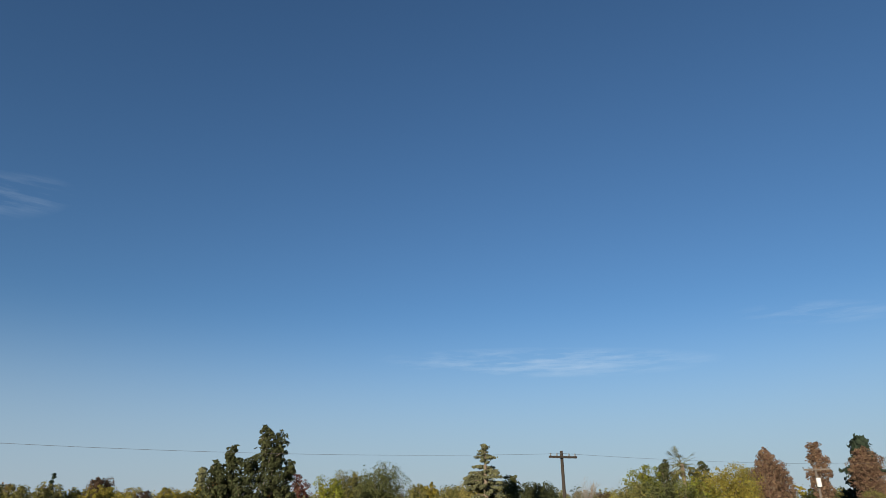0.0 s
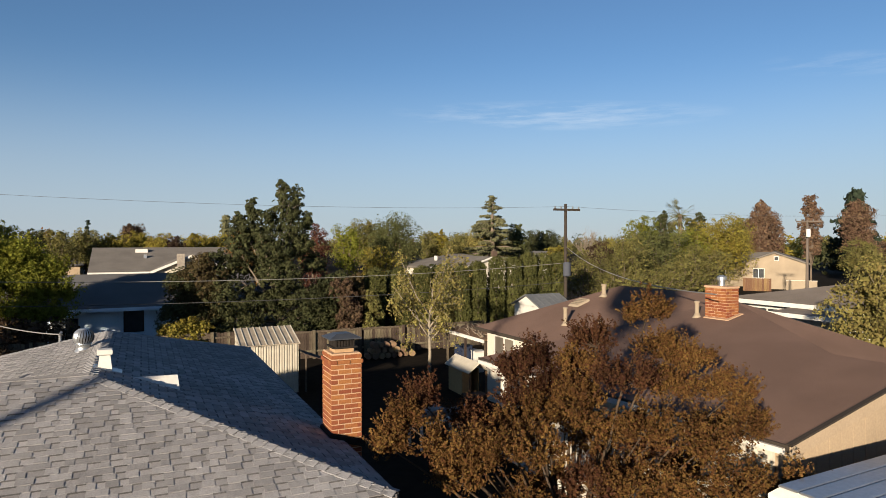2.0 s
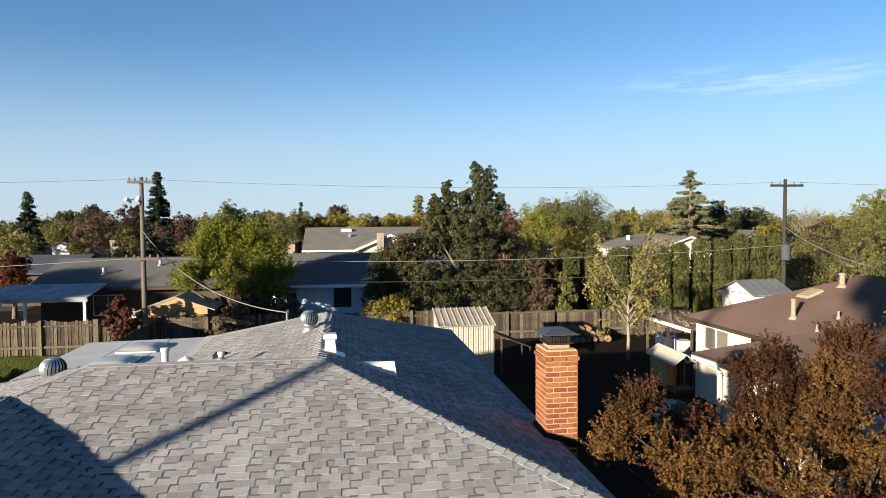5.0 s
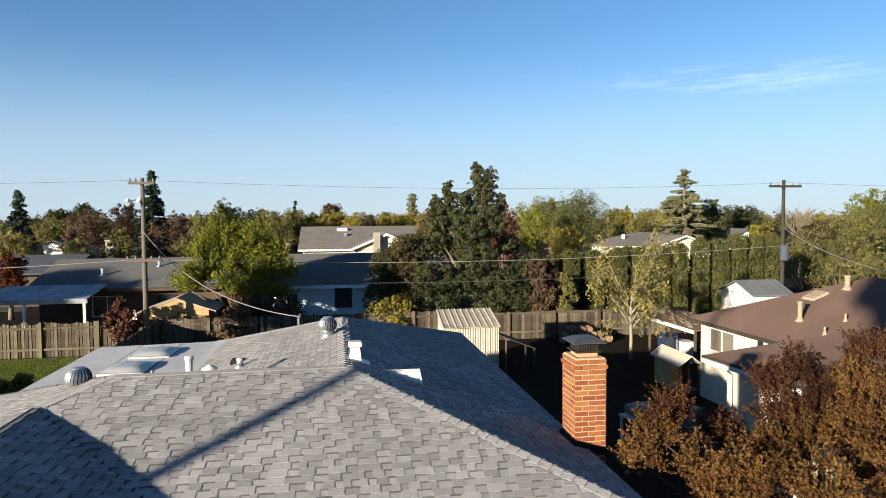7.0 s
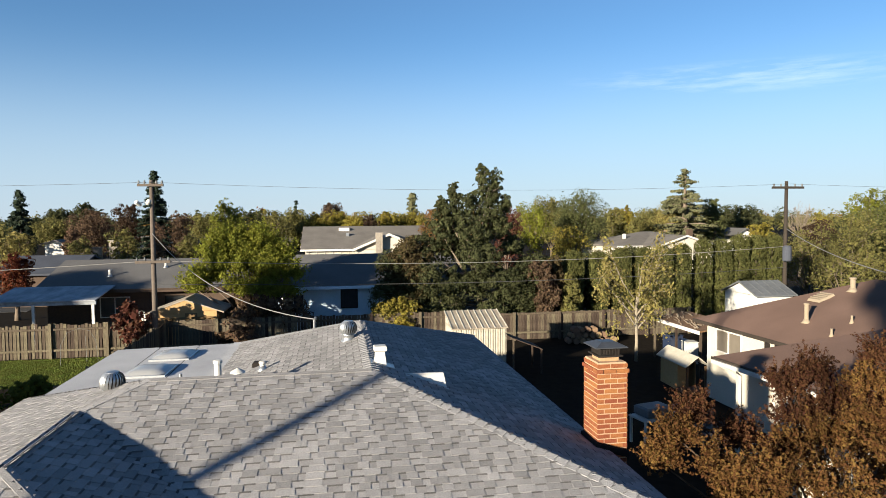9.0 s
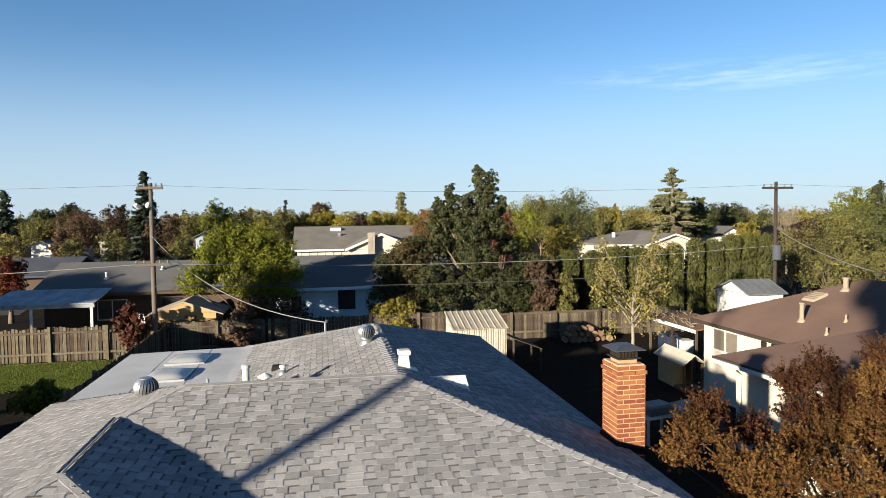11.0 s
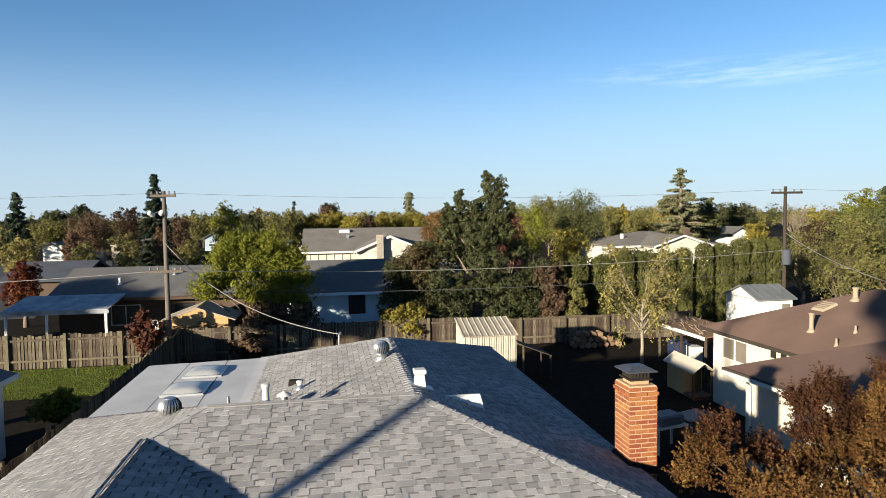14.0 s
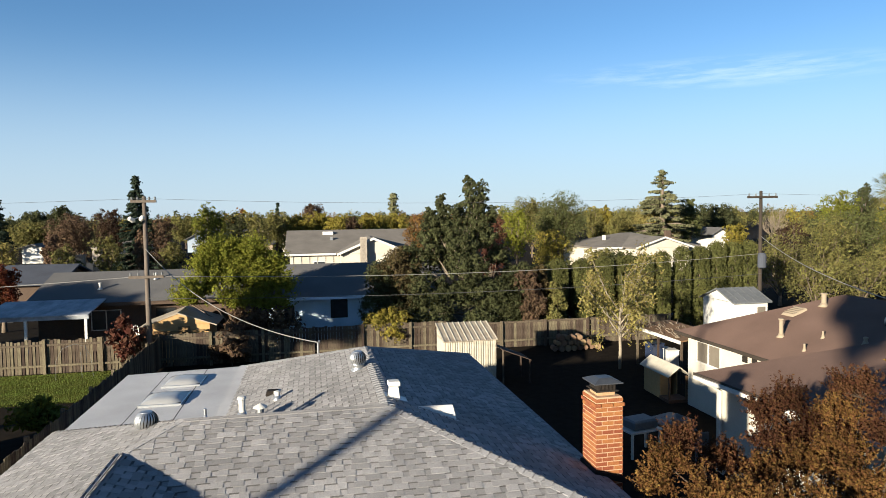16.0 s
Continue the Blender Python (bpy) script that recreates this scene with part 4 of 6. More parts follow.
# the brown-roofed neighbour: a low front block with a gable to the south, a taller hipped wing behind
BZ, BK, BK2 = 2.68, 0.25, 0.44
brown = thing("house", "cream stucco house with a brown gravel roof", "house")
BX0, BX1, BY0, BY1, BXR = 8.30, 15.9, 5.90, 14.8, 12.10
BRZ = BZ + BK * (BXR - BX0)
SWX = 8.70
SWZ = BZ + BK * (SWX - BX0)
PEAK = (14.47, 11.9, BZ + BK * (14.47 - BX0))
br = Geo()
br.slab([(BX0, BY1, BZ), (SWX, BY0, SWZ), (BXR, BY0, BRZ), (BXR, 7.5, BRZ), PEAK], 0.09)
br.slab([(BXR, 7.5, BRZ), (BXR, BY0, BRZ), (BX1, BY0, BZ), (BX1, 9.3, BZ)], 0.09)
br.slab([PEAK, (BXR, 7.5, BRZ), (BX1, 9.3, BZ)], 0.09)
br.slab([PEAK, (BX1, 9.3, BZ), (18.6, 14.8, BZ)], 0.09)
br.slab([(BX0, BY1, BZ), PEAK, (18.6, BY1, BZ)], 0.09)
part("roof", br.weld(), M_BROWNROOF, brown, "matt brown gravel roofing")
part("roof", hip(11.2, 9.3, 18.6, 20.5, BZ, BK2, 0.09), M_BROWNROOF, brown, "matt brown gravel roofing")
walls(brown, 8.85, 6.3, 15.5, 14.6, BZ - 0.05, M_STUCCO)
part("gable", Geo().add([(8.85, 6.3, BZ - 0.06), (15.5, 6.3, BZ - 0.06), (BXR, 6.3, BRZ - 0.16), (8.85, 6.42, BZ - 0.06), (15.5, 6.42, BZ - 0.06), (BXR, 6.42, BRZ - 0.16)], [(0, 1, 2), (5, 4, 3), (0, 3, 4, 1), (1, 4, 5, 2), (2, 5, 3, 0)]), M_TANWALL, brown, "tan boarded gable wall")
for i in range(21):
    x = 8.9 + 0.31 * i
    part("siding", Geo().box(x, 6.25, 0.2, x + 0.298, 6.297, BZ - 0.08 + max(0.0, BK * (min(x, 24.2 - x - 0.298) - 8.75) - 0.06)), M_TANWALL, brown)
walls(brown, 11.55, 14.8, 18.2, 20.2, BZ - 0.05, M_STUCCO)
fascia(brown, [(BX0, BY1, BZ), (SWX, BY0, SWZ)], M_POLEDARK, 0.10)
fascia(brown, [(SWX, BY0, SWZ), (BXR, BY0, BRZ)], M_TANWALL, 0.20)
part("soffit", Geo().slab([(SWX + 0.02, BY0 + 0.02, SWZ - 0.11), (SWX + 0.02, 6.24, SWZ - 0.11), (BXR, 6.24, BRZ - 0.11), (BXR, BY0 + 0.02, BRZ - 0.11)], 0.02), M_TANWALL, brown)
part("drip_edge", Geo().slab([(SWX, BY0 - 0.035, SWZ + 0.02), (BXR, BY0 - 0.035, BRZ + 0.02), (BXR, BY0 + 0.05, BRZ + 0.02), (SWX, BY0 + 0.05, SWZ + 0.02)], 0.03), M_POLEDARK, brown, "dark metal drip edge")
fascia(brown, [(11.2, 20.5, BZ), (11.2, 14.9, BZ)], M_POLEDARK, 0.10)
fascia(brown, [(18.6, 20.5, BZ), (11.2, 20.5, BZ)], M_POLEDARK, 0.10)
part("gutter", Geo().slab([(BX0 - 0.09, 14.7, BZ - 0.04), (SWX - 0.09, BY0 + 0.05, SWZ - 0.04), (SWX - 0.03, BY0 + 0.05, SWZ - 0.04), (BX0 - 0.03, 14.7, BZ - 0.04)], 0.09), M_TRIM, brown, "white rain gutter")
part("downpipe", Geo().tube([(BX0 - 0.06, 14.4, BZ - 0.12), (8.79, 14.35, BZ - 0.42), (8.79, 14.35, 0.1)], 0.035, 8), M_TRIM, brown, "white downpipe")
window(brown, 11.55, 18.97, 1.70, 1.38, 0.78, 180, M_BLIND, M_TRIM, 2)
for y in (16.6, 17.05):
    part("wall_vent", Geo().box(11.50, y - 0.10, 2.26, 11.552, y + 0.10, 2.47), M_BLACK, brown, "small dark louvred vent")
NX, NY, NZ, NDX, NDY = 13.10, 10.87, 4.64, 0.42, 0.66
nch = part("chimney", Geo().box(NX + 0.005, NY + 0.005, 2.9, NX + NDX - 0.005, NY + NDY - 0.005, NZ), M_MORTAR, brown, "weathered red brick chimney")
part("crown_slab", Geo().box(NX - 0.02, NY - 0.02, NZ, NX + NDX + 0.02, NY + NDY + 0.02, NZ + 0.05, bevel=0.01), M_MORTAR, nch)
part("flashing", Geo().slab([(NX - 0.07, NY - 0.1, BZ + BK * (NX - 0.07 - BX0) + 0.02), (NX + NDX + 0.05, NY - 0.1, BZ + BK * (NX + NDX + 0.05 - BX0) + 0.02), (NX + NDX + 0.05, NY + NDY, BZ + BK * (NX + NDX + 0.05 - BX0) + 0.02), (NX - 0.07, NY + NDY, BZ + BK * (NX - 0.07 - BX0) + 0.02)], 0.03), M_MORTAR, nch, "cement skirt")
nb_spots = []
for c in range(14):
    z = NZ - (c + 1) * 0.072
    for side in range(4):
        full = NDY if side % 2 else NDX
        u = 0.0
        for w in ([0.1, 0.2, 0.2, 1] if (c + side) % 2 else [0.2, 0.2, 1]):
            w = min(w, full - u)
            if w < 0.03:
                continue
            base = [(NX, NY, 0), (NX + NDX, NY, 90), (NX + NDX, NY + NDY, 180), (NX, NY + NDY, 270)][side]
            nb_spots.append((pose(base[0], base[1], z, 0, 0, base[2]) @ pose(u, -0.004, 0), w - 0.014))
            u += w
part("flue_cap", Geo().lathe([(0.07, 0.04), (0.07, 0.2), (0.12, 0.21), (0.12, 0.27), (0.04, 0.32)], 14, pose(NX + NDX / 2, NY + NDY / 2, NZ)), M_GALV, nch, "galvanised flue cap")


def bz2(x):
    return BZ + BK2 * (x - 11.2)


bv = thing("box_vent", "low pinkish louvred box vent on the brown roof", "roof vent", (13.55, 17.32, bz2(13.55)), 0)
part("hood", Geo().add([(-0.30, -0.26, -0.10), (0.24, -0.26, 0.09), (0.24, 0.26, 0.09), (-0.30, 0.26, -0.10), (-0.26, -0.23, -0.02), (0.21, -0.23, 0.16), (0.21, 0.23, 0.16), (-0.26, 0.23, -0.02)],
                       [(3, 2, 1, 0), (4, 5, 6, 7), (0, 1, 5, 4), (1, 2, 6, 5), (2, 3, 7, 6), (3, 0, 4, 7)]), M_BEIGE, bv)
for i in range(4):
    u = -0.22 + 0.11 * i
    part("louvre", Geo().box(u, -0.22, 0.0 + 0.38 * (u + 0.26), u + 0.06, 0.22, 0.02 + 0.38 * (u + 0.26)), M_BEIGE, bv)
dm = thing("dome_vent", "galvanised dome vent on the brown roof", "roof vent", (13.95, 14.1, bz2(13.95)))
part("dome", Geo().lathe([(0.22, -0.06), (0.22, 0.05), (0.19, 0.14), (0.12, 0.21), (0.02, 0.23)], 18), M_GALV, dm, smooth=True)
part("flange", Geo().box(-0.34, -0.32, -0.04, 0.34, 0.32, -0.015, pose(0, 0, 0, 0, -24, 0)), M_GALV, dm)
for x, y, h, r, lb in ((12.30, 16.42, 0.55, 0.062, "beige pipe vent with a square cap"), (14.15, 16.8, 0.40, 0.075, "beige square pipe vent by the ridge"), (13.05, 11.75, 0.40, 0.055, "beige pipe vent with a cap"), (12.81, 13.86, 0.2, 0.05, "short grey pipe vent with a hood")):
    plumbing_vent((x, y, bz2(x) if y > 13.0 else BZ + BK * (x - BX0)), h, r, lb, True, M_BEIGE)
for x, y in ((11.97, 15.08), (12.68, 15.19)):
    plumbing_vent((x, y, bz2(x)), 0.2, 0.03, "small beige vent pipe", False, M_BEIGE)

# low house with long white fascias behind it
wh = thing("house", "low house with a brown-grey roof and white fascia", "house")
part("roof", hip(27.4, 8.0, 40.0, 23.6, 2.92, 0.2), M_TANROOF, wh)
walls(wh, 28.0, 8.6, 39.4, 23.0, 2.85, M_WHITE)
fascia(wh, [(27.4, 23.6, 2.92), (27.4, 8.0, 2.92), (40.0, 8.0, 2.92)], M_WHITE, 0.19)
fascia(wh, [(40.0, 23.6, 2.92), (27.4, 23.6, 2.92)], M_WHITE, 0.19)
window(wh, 28.0, 21.4, 1.9, 1.9, 0.65, 180, None, M_WHITE, 2)
part("porch_roof", Geo().slab([(25.9, 8.0, 2.62), (27.38, 8.0, 2.72), (27.38, 19.7, 2.72), (25.9, 19.7, 2.62)], 0.1), M_TANROOF, wh)
fascia(wh, [(25.9, 19.7, 2.62), (25.9, 8.0, 2.62)], M_WHITE, 0.17)
for y in (9.0, 14.0, 19.3):
    part("post", Geo().box(26.0, y - 0.05, 0, 26.1, y + 0.05, 2.5), M_WHITE, wh)

# far beige gabled house
bh = thing("house", "beige gabled house with a grey shingle roof", "house", (69.8, 53.2, 0), -53)
part("roof", gable(-3.5, -0.4, 3.5, 10, 2.95, 0.36, "y"), M_MIDROOF, bh)
part("roof", gable(-9.5, 3, 0, 11, 2.9, 0.3, "x"), M_MIDROOF, bh)
walls(bh, -3.1, 0, 3.1, 9.6, 2.95, M_BEIGE)
walls(bh, -9.0, 3.6, -3.1, 10.4, 2.85, M_BEIGE)
gable_wall(bh, -3.1, 3.1, 0, 2.95, 0.35, M_BEIGE)
window(bh, -1.6, 0, 1.2, 1.2, 1.1, 270, None, M_WHITE, 2)
window(bh, 0.2, 0, 3.2, 0.5, 0.5, 270)
window(bh, -6.0, 3.6, 1.2, 1.4, 1.0, 270, None, M_WHITE, 2)
bf = thing("fence", "orange-brown board fence before the beige house", "fence", (66.2, 50.8, 0), -53)
bh.scale = (1.08, 1.08, 1.08)
for i in range(12):
    part("board", Geo().box(-3.0 + 0.25 * i, 0, 0, -2.76 + 0.25 * i, 0.03, 1.5), M_OLDTIMBER, bf)
gw = thing("garden_wall", "low pale rendered wall before the beige house", "wall", (64.0, 46.0, 0), -53)
part("wall", Geo().box(-1.0, 0, 0, 1.9, 0.15, 1.55, bevel=0.02), M_BEIGE, gw)
part("coping", Geo().box(-1.05, -0.03, 1.55, 1.95, 0.18, 1.61), M_STUCCO, gw)
# blue-grey house behind the back fence, and the tan house with the patio cover
bl = thing("house", "pale blue painted house with a dark shingle roof", "house")
part("roof", gable(-4.6, 35.4, 6.0, 44.6, 2.55, 0.33, "x"), M_GREYROOF, bl)
walls(bl, -4.2, 36.0, 5.6, 44.0, 2.5, M_BLUEWALL)
fascia(bl, [(6.0, 35.4, 2.55), (-4.6, 35.4, 2.55)][::-1], M_BLUEWALL, 0.16)
window(bl, -0.35, 36.0, 1.25, 0.95, 1.1, 270, None, M_BLACK)
window(bl, -3.4, 36.0, 1.0, 1.2, 1.1, 270, None, M_TRIM, 2)
pt = thing("house", "tan house with a low dark shingle roof", "house")
part("roof", gable(-16.4, 35.6, -5.4, 44.4, 2.65, 0.30, "x"), M_GREYROOF, pt)
# dark brown wall colour stands in for shade beneath the patio cover
walls(pt, -15.9, 36.2, -5.8, 43.8, 2.6, M_DARKBROWN)
fascia(pt, [(-16.4, 35.6, 2.65), (-5.4, 35.6, 2.65)], M_DARKBROWN, 0.18)
window(pt, -12.6, 36.2, 1.1, 1.5, 1.1, 270, None, M_WHITE, 2)
window(pt, -9.6, 36.2, 1.2, 1.0, 1.0, 270, None, M_BLACK)
for x, y, z in ((-13.2, 37.4, 3.2), (-10.6, 38.6, 3.56), (-8.2, 37.0, 3.08)):
    plumbing_vent((x, y, z), 0.35, 0.07, "white vent pipe on the dark roof", True)
pc = thing("patio_cover", "white sheet-metal patio cover on wooden posts", "patio cover")
for i in range(12):
    x = -17.3 + 0.4 * i
    part("roof_panel", Geo().slab([(x, 33.1, 2.42), (x + 0.392, 33.1, 2.42), (x + 0.392, 36.0, 2.84), (x, 36.0, 2.84)], 0.05), M_STAINSHEET, pc, "stained pale metal panel")
part("beam", Geo().box(-17.3, 33.15, 2.2, -12.5, 33.25, 2.365), M_STAINSHEET, pc)
for x in (-17.1, -15.3, -12.65):
    part("post", Geo().box(x - 0.06, 33.16, 0, x + 0.06, 33.26, 2.2), M_TRIM, pc)
for i in range(5):
    part("rafter", Geo().slab([(-17.0 + i * 1.05, 33.3, 2.36), (-16.94 + i * 1.05, 33.3, 2.36), (-16.94 + i * 1.05, 36.0, 2.76), (-17.0 + i * 1.05, 36.0, 2.76)], 0.12), M_TRIM, pc)
oc = thing("shed", "ochre painted garden shed with a gable roof", "shed")
walls(oc, -9.7, 32.35, -6.8, 34.6, 1.88, M_YELLOWPAINT, 0.08)
gable_wall(oc, -9.7, -6.8, 32.3, 1.86, 0.36, M_YELLOWPAINT)
part("roof", gable(-10.05, 32.27, -6.45, 34.9, 1.79, 0.36, "y", 0.06), M_RUSTY, oc, "faded tan sheet roof")
part("door", Geo().box(-8.25, 32.31, 0.1, -7.7, 32.345, 1.75), M_OLDTIMBER, oc)
part("window", Geo().box(-9.4, 32.31, 1.1, -8.8, 32.345, 1.55), M_OLDTIMBER, oc)
part("beam", Geo().box(-9.6, 32.2, 1.5, -6.9, 32.28, 1.58), M_OLDTIMBER, oc)


def plain_house(label, x0, y0, x1, y1, eave, k, along, wall, roofm, win=(), hipped=False):
    h = thing("house", label, "house", group="distant houses")
    part("roof", hip(x0, y0, x1, y1, eave, k) if hipped else gable(x0, y0, x1, y1, eave, k, along), roofm, h)
    walls(h, x0 + 0.5, y0 + 0.5, x1 - 0.5, y1 - 0.5, eave, wall)
    if hipped:
        pass
    elif along == "x":
        gable_wall(h, y0 + 0.5, y1 - 0.5, x0 + 0.5, eave, k * 0.97, wall, "x")
        gable_wall(h, y0 + 0.5, y1 - 0.5, x1 - 0.6, eave, k * 0.97, wall, "x")
    else:
        gable_wall(h, x0 + 0.5, x1 - 0.5, y0 + 0.5, eave, k * 0.97, wall)
    for wx, wz, ww, wh_ in win:
        window(h, wx, y0 + 0.5, wz, ww, wh_, 270)
    return h



ch1 = plain_house("cream house with a wide grey roof", -4.7, 69.4, 9.6, 84.4, 2.95, 0.315, "x", M_STUCCO, M_MIDROOF, [(-1, 1.0, 1.4, 1.1)])
part("roof", gable(0.7, 66.6, 8.3, 77.0, 3.05, 0.42, "y"), M_MIDROOF, ch1)
walls(ch1, 1.1, 67.1, 7.9, 69.3, 3.0, M_STUCCO)
gable_wall(ch1, 1.1, 7.9, 67.0, 3.0, 0.41, M_STUCCO)
fascia(ch1, [(0.7, 66.58, 3.06), (4.5, 66.58, 4.66)], M_WHITE, 0.24)
fascia(ch1, [(4.5, 66.58, 4.66), (8.3, 66.58, 3.06)], M_WHITE, 0.24)
fascia(ch1, [(-4.7, 69.38, 2.96), (0.7, 69.38, 2.96)], M_WHITE, 0.2)
for k in range(6):
    part("wall_batten", Geo().box(-3.9 + 0.85 * k, 69.82, 0, -3.84 + 0.85 * k, 69.9, 2.8), M_TRIM, ch1)
sc = part("chimney", Geo().box(3.1, 66.3, 0, 3.8, 66.95, 4.75), M_STONE, ch1, "rough stone chimney")
for k in range(22):
    for j in range(2):
        o = 0.12 * (k % 2)
        part("stone", Geo().box(3.08 + 0.36 * j + o * (j == 1), 66.26, 0.3 + 0.2 * k, 3.42 + 0.36 * j + o * (j == 0), 66.3, 0.48 + 0.2 * k), M_STONE, sc)
part("roof_vent", Geo().box(-0.6, 75.2, 4.65, 0.6, 75.9, 5.15, bevel=0.05), M_WHITE, ch1, "white rooftop cooler duct")
part("roof_vent", Geo().box(0.2, 73.4, 4.1, 0.5, 73.7, 4.6), M_GALV, ch1)
plain_house("tan gabled house behind the cream house", 5.5, 90, 13.0, 102, 3.1, 0.38, "y", M_TANWALL, M_GREYROOF)
hg = plain_house("cream house with a broad grey gable roof", 31.0, 69.6, 44.6, 81.6, 2.8, 0.25, "x", M_STUCCO, M_MIDROOF, hipped=True)
part("roof", gable(34.2, 66.4, 41.6, 76.0, 2.85, 0.33, "y"), M_MIDROOF, hg)
walls(hg, 34.6, 66.9, 41.2, 69.5, 2.8, M_STUCCO)
gable_wall(hg, 34.6, 41.2, 66.8, 2.8, 0.33, M_STUCCO)
fascia(hg, [(31.0, 69.58, 2.81), (34.2, 69.58, 2.81)], M_WHITE, 0.22)
fascia(hg, [(34.2, 66.38, 2.86), (37.9, 66.38, 4.08), (41.6, 66.38, 2.86)], M_WHITE, 0.2)
part("chimney", Geo().box(38.35, 67.0, 3.2, 38.95, 67.5, 4.75, bevel=0.03), M_DARKBROWN, hg, "dark brown brick chimney")
part("roof_vent", Geo().box(33.6, 73.4, 3.5, 33.9, 73.7, 4.1), M_WHITE, hg)
plain_house("white gabled house beyond the hedge", 59.2, 89, 63.2, 96, 3.2, 0.55, "y", M_WHITE, M_GREYROOF)
plain_house("pale blue gabled house on the far street", -25.6, 128, -19.6, 142, 2.8, 0.5, "y", M_FARBLUE, M_GREYROOF, [(-22.6, 1.2, 3.5, 0.5)])
plain_house("blue gabled house with white trim", -18.6, 130, -13.6, 142, 2.9, 0.5, "y", M_FARBLUE, M_GREYROOF)
plain_house("long dark-roofed house behind the blue ones", -25, 134, -9, 146, 2.9, 0.3, "x", M_FARBLUE, M_GREYROOF)
plain_house("white-fronted house on the far street", -11.5, 126, -5.5, 136, 2.6, 0.3, "x", M_STUCCO, M_TANWALL)
plain_house("white garage on the side street", -47.6, 112, -43.4, 120, 2.5, 0.3, "y", M_WHITE, M_GREYROOF)
# the roof's slate-blue colour carries the shade lying on it
plain_house("low house, its roof coloured dark slate-blue for shade", -25.2, 50, -19.6, 58, 2.45, 0.28, "x", M_DARKBROWN, M_SLATE)
plain_house("low pale house beyond the gardens", -31, 100, -25.5, 108, 2.9, 0.22, "x", M_STUCCO, M_MIDROOF)
plain_house("low tan house beyond the gardens", -13.5, 104, -7.5, 112, 2.7, 0.3, "x", M_TANWALL, M_GREYROOF)
for fx, fy, fz in ((-21.97, 61.5, 3.75), (-21.2, 63.5, 4.3)):
    ck = thing("chimney", "narrow pale brick chimney of a hidden house", "chimney", (fx, fy, 0), group="far chimneys")
    part("stack", Geo().box(-0.35, -0.3, 0, 0.35, 0.3, fz), M_STONE, ck)
    part("cap", Geo().box(-0.42, -0.37, fz, 0.42, 0.37, fz + 0.1), M_STONE, ck)
tagged(part("road", Geo().slab([(-35, 48, 0.02), (-22, 48, 0.02), (-34, 111, 0.02), (-52, 111, 0.02)], 0.1), M_ASPHALT), "dark asphalt side street", "road", kind="structure")


def car(label, x, y, rz, paint, tall=1.0):
    c = thing("car", label, "car", (x, y, 0), rz, group="parked cars")
    g = Geo()
    side = [(-2.2, 0.35), (2.2, 0.35), (2.25, 0.75), (1.3, 0.95), (0.7, 1.45 * tall), (-1.5, 1.5 * tall), (-2.15, 0.95)]
    n = len(side)
    g.add([(u, -0.85, z) for u, z in side] + [(u, 0.85, z) for u, z in side], [tuple(range(n)), tuple(reversed(range(n, 2 * n)))] + [(i, n + i, n + (i + 1) % n, (i + 1) % n) for i in range(n)])
    part("body", g, paint, c)
    for s in (-0.86, 0.86):
        part("side_window", Geo().add([(1.1, s, 0.98), (0.62, s, 1.36 * tall), (-1.4, s, 1.4 * tall), (-1.9, s, 0.98)], [(0, 1, 2, 3)]), M_WINDOW, c)
        for u in (-1.35, 1.35):
            part("wheel", Geo().lathe([(0.26, -0.1), (0.33, -0.07), (0.33, 0.07), (0.26, 0.1)], 14, pose(u, s * 0.94, 0.33, 90, 0, 0)), M_BLACK, c)
    return c


car("white sport utility car parked on a far drive", -20.9, 124, 10, M_CARPAINT, 1.15)
car("dark blue car parked at the far street", -21.0, 106, 25, M_CARDARK)
car("dark car parked before the far houses", -8.3, 118, 80, M_CARDARK)
car("white pickup-like car behind the cypress hedge", 49.6, 84, 20, M_CARPAINT, 1.2)

# ---- sheds and yard ----
sh = thing("garden_shed", "cream ribbed sheet-metal garden shed", "shed")
SX0, SX1, SY0, SY1, SH = 3.36, 5.52, 24.4, 26.0, 1.93
n = 22
prof = []
for i in range(n):
    x, w = SX0 + (SX1 - SX0) * i / n, (SX1 - SX0) / n
    prof += [(x, SY0), (x + w * 0.5, SY0), (x + w * 0.58, SY0 + 0.025), (x + w * 0.92, SY0 + 0.025)]
prof += [(SX1, SY0), (SX1, SY0 + 0.06), (SX0, SY0 + 0.06)]
body = Geo().prism(prof, 0, SH)
part("front_panel", body, M_METALROOF, sh, "ribbed cream panel")
for b in ((SX0, SY0 + 0.06, 0, SX0 + 0.05, SY1, SH), (SX1 - 0.05, SY0 + 0.06, 0, SX1, SY1, SH), (SX0 + 0.05, SY1 - 0.05, 0, SX1 - 0.05, SY1, SH)):
    part("side_panel", Geo().box(*b), M_METALROOF, sh)
SK = 0.27
part("roof", Geo().slab([(SX0 - 0.06, SY0 - 0.1, SH), (SX1 + 0.06, SY0 - 0.1, SH), (SX1 + 0.06, SY1 + 0.06, SH + SK * (SY1 - SY0 + 0.16)), (SX0 - 0.06, SY1 + 0.06, SH + SK * (SY1 - SY0 + 0.16))], 0.03), M_RUSTY, sh, "stained pale ribbed metal roof")
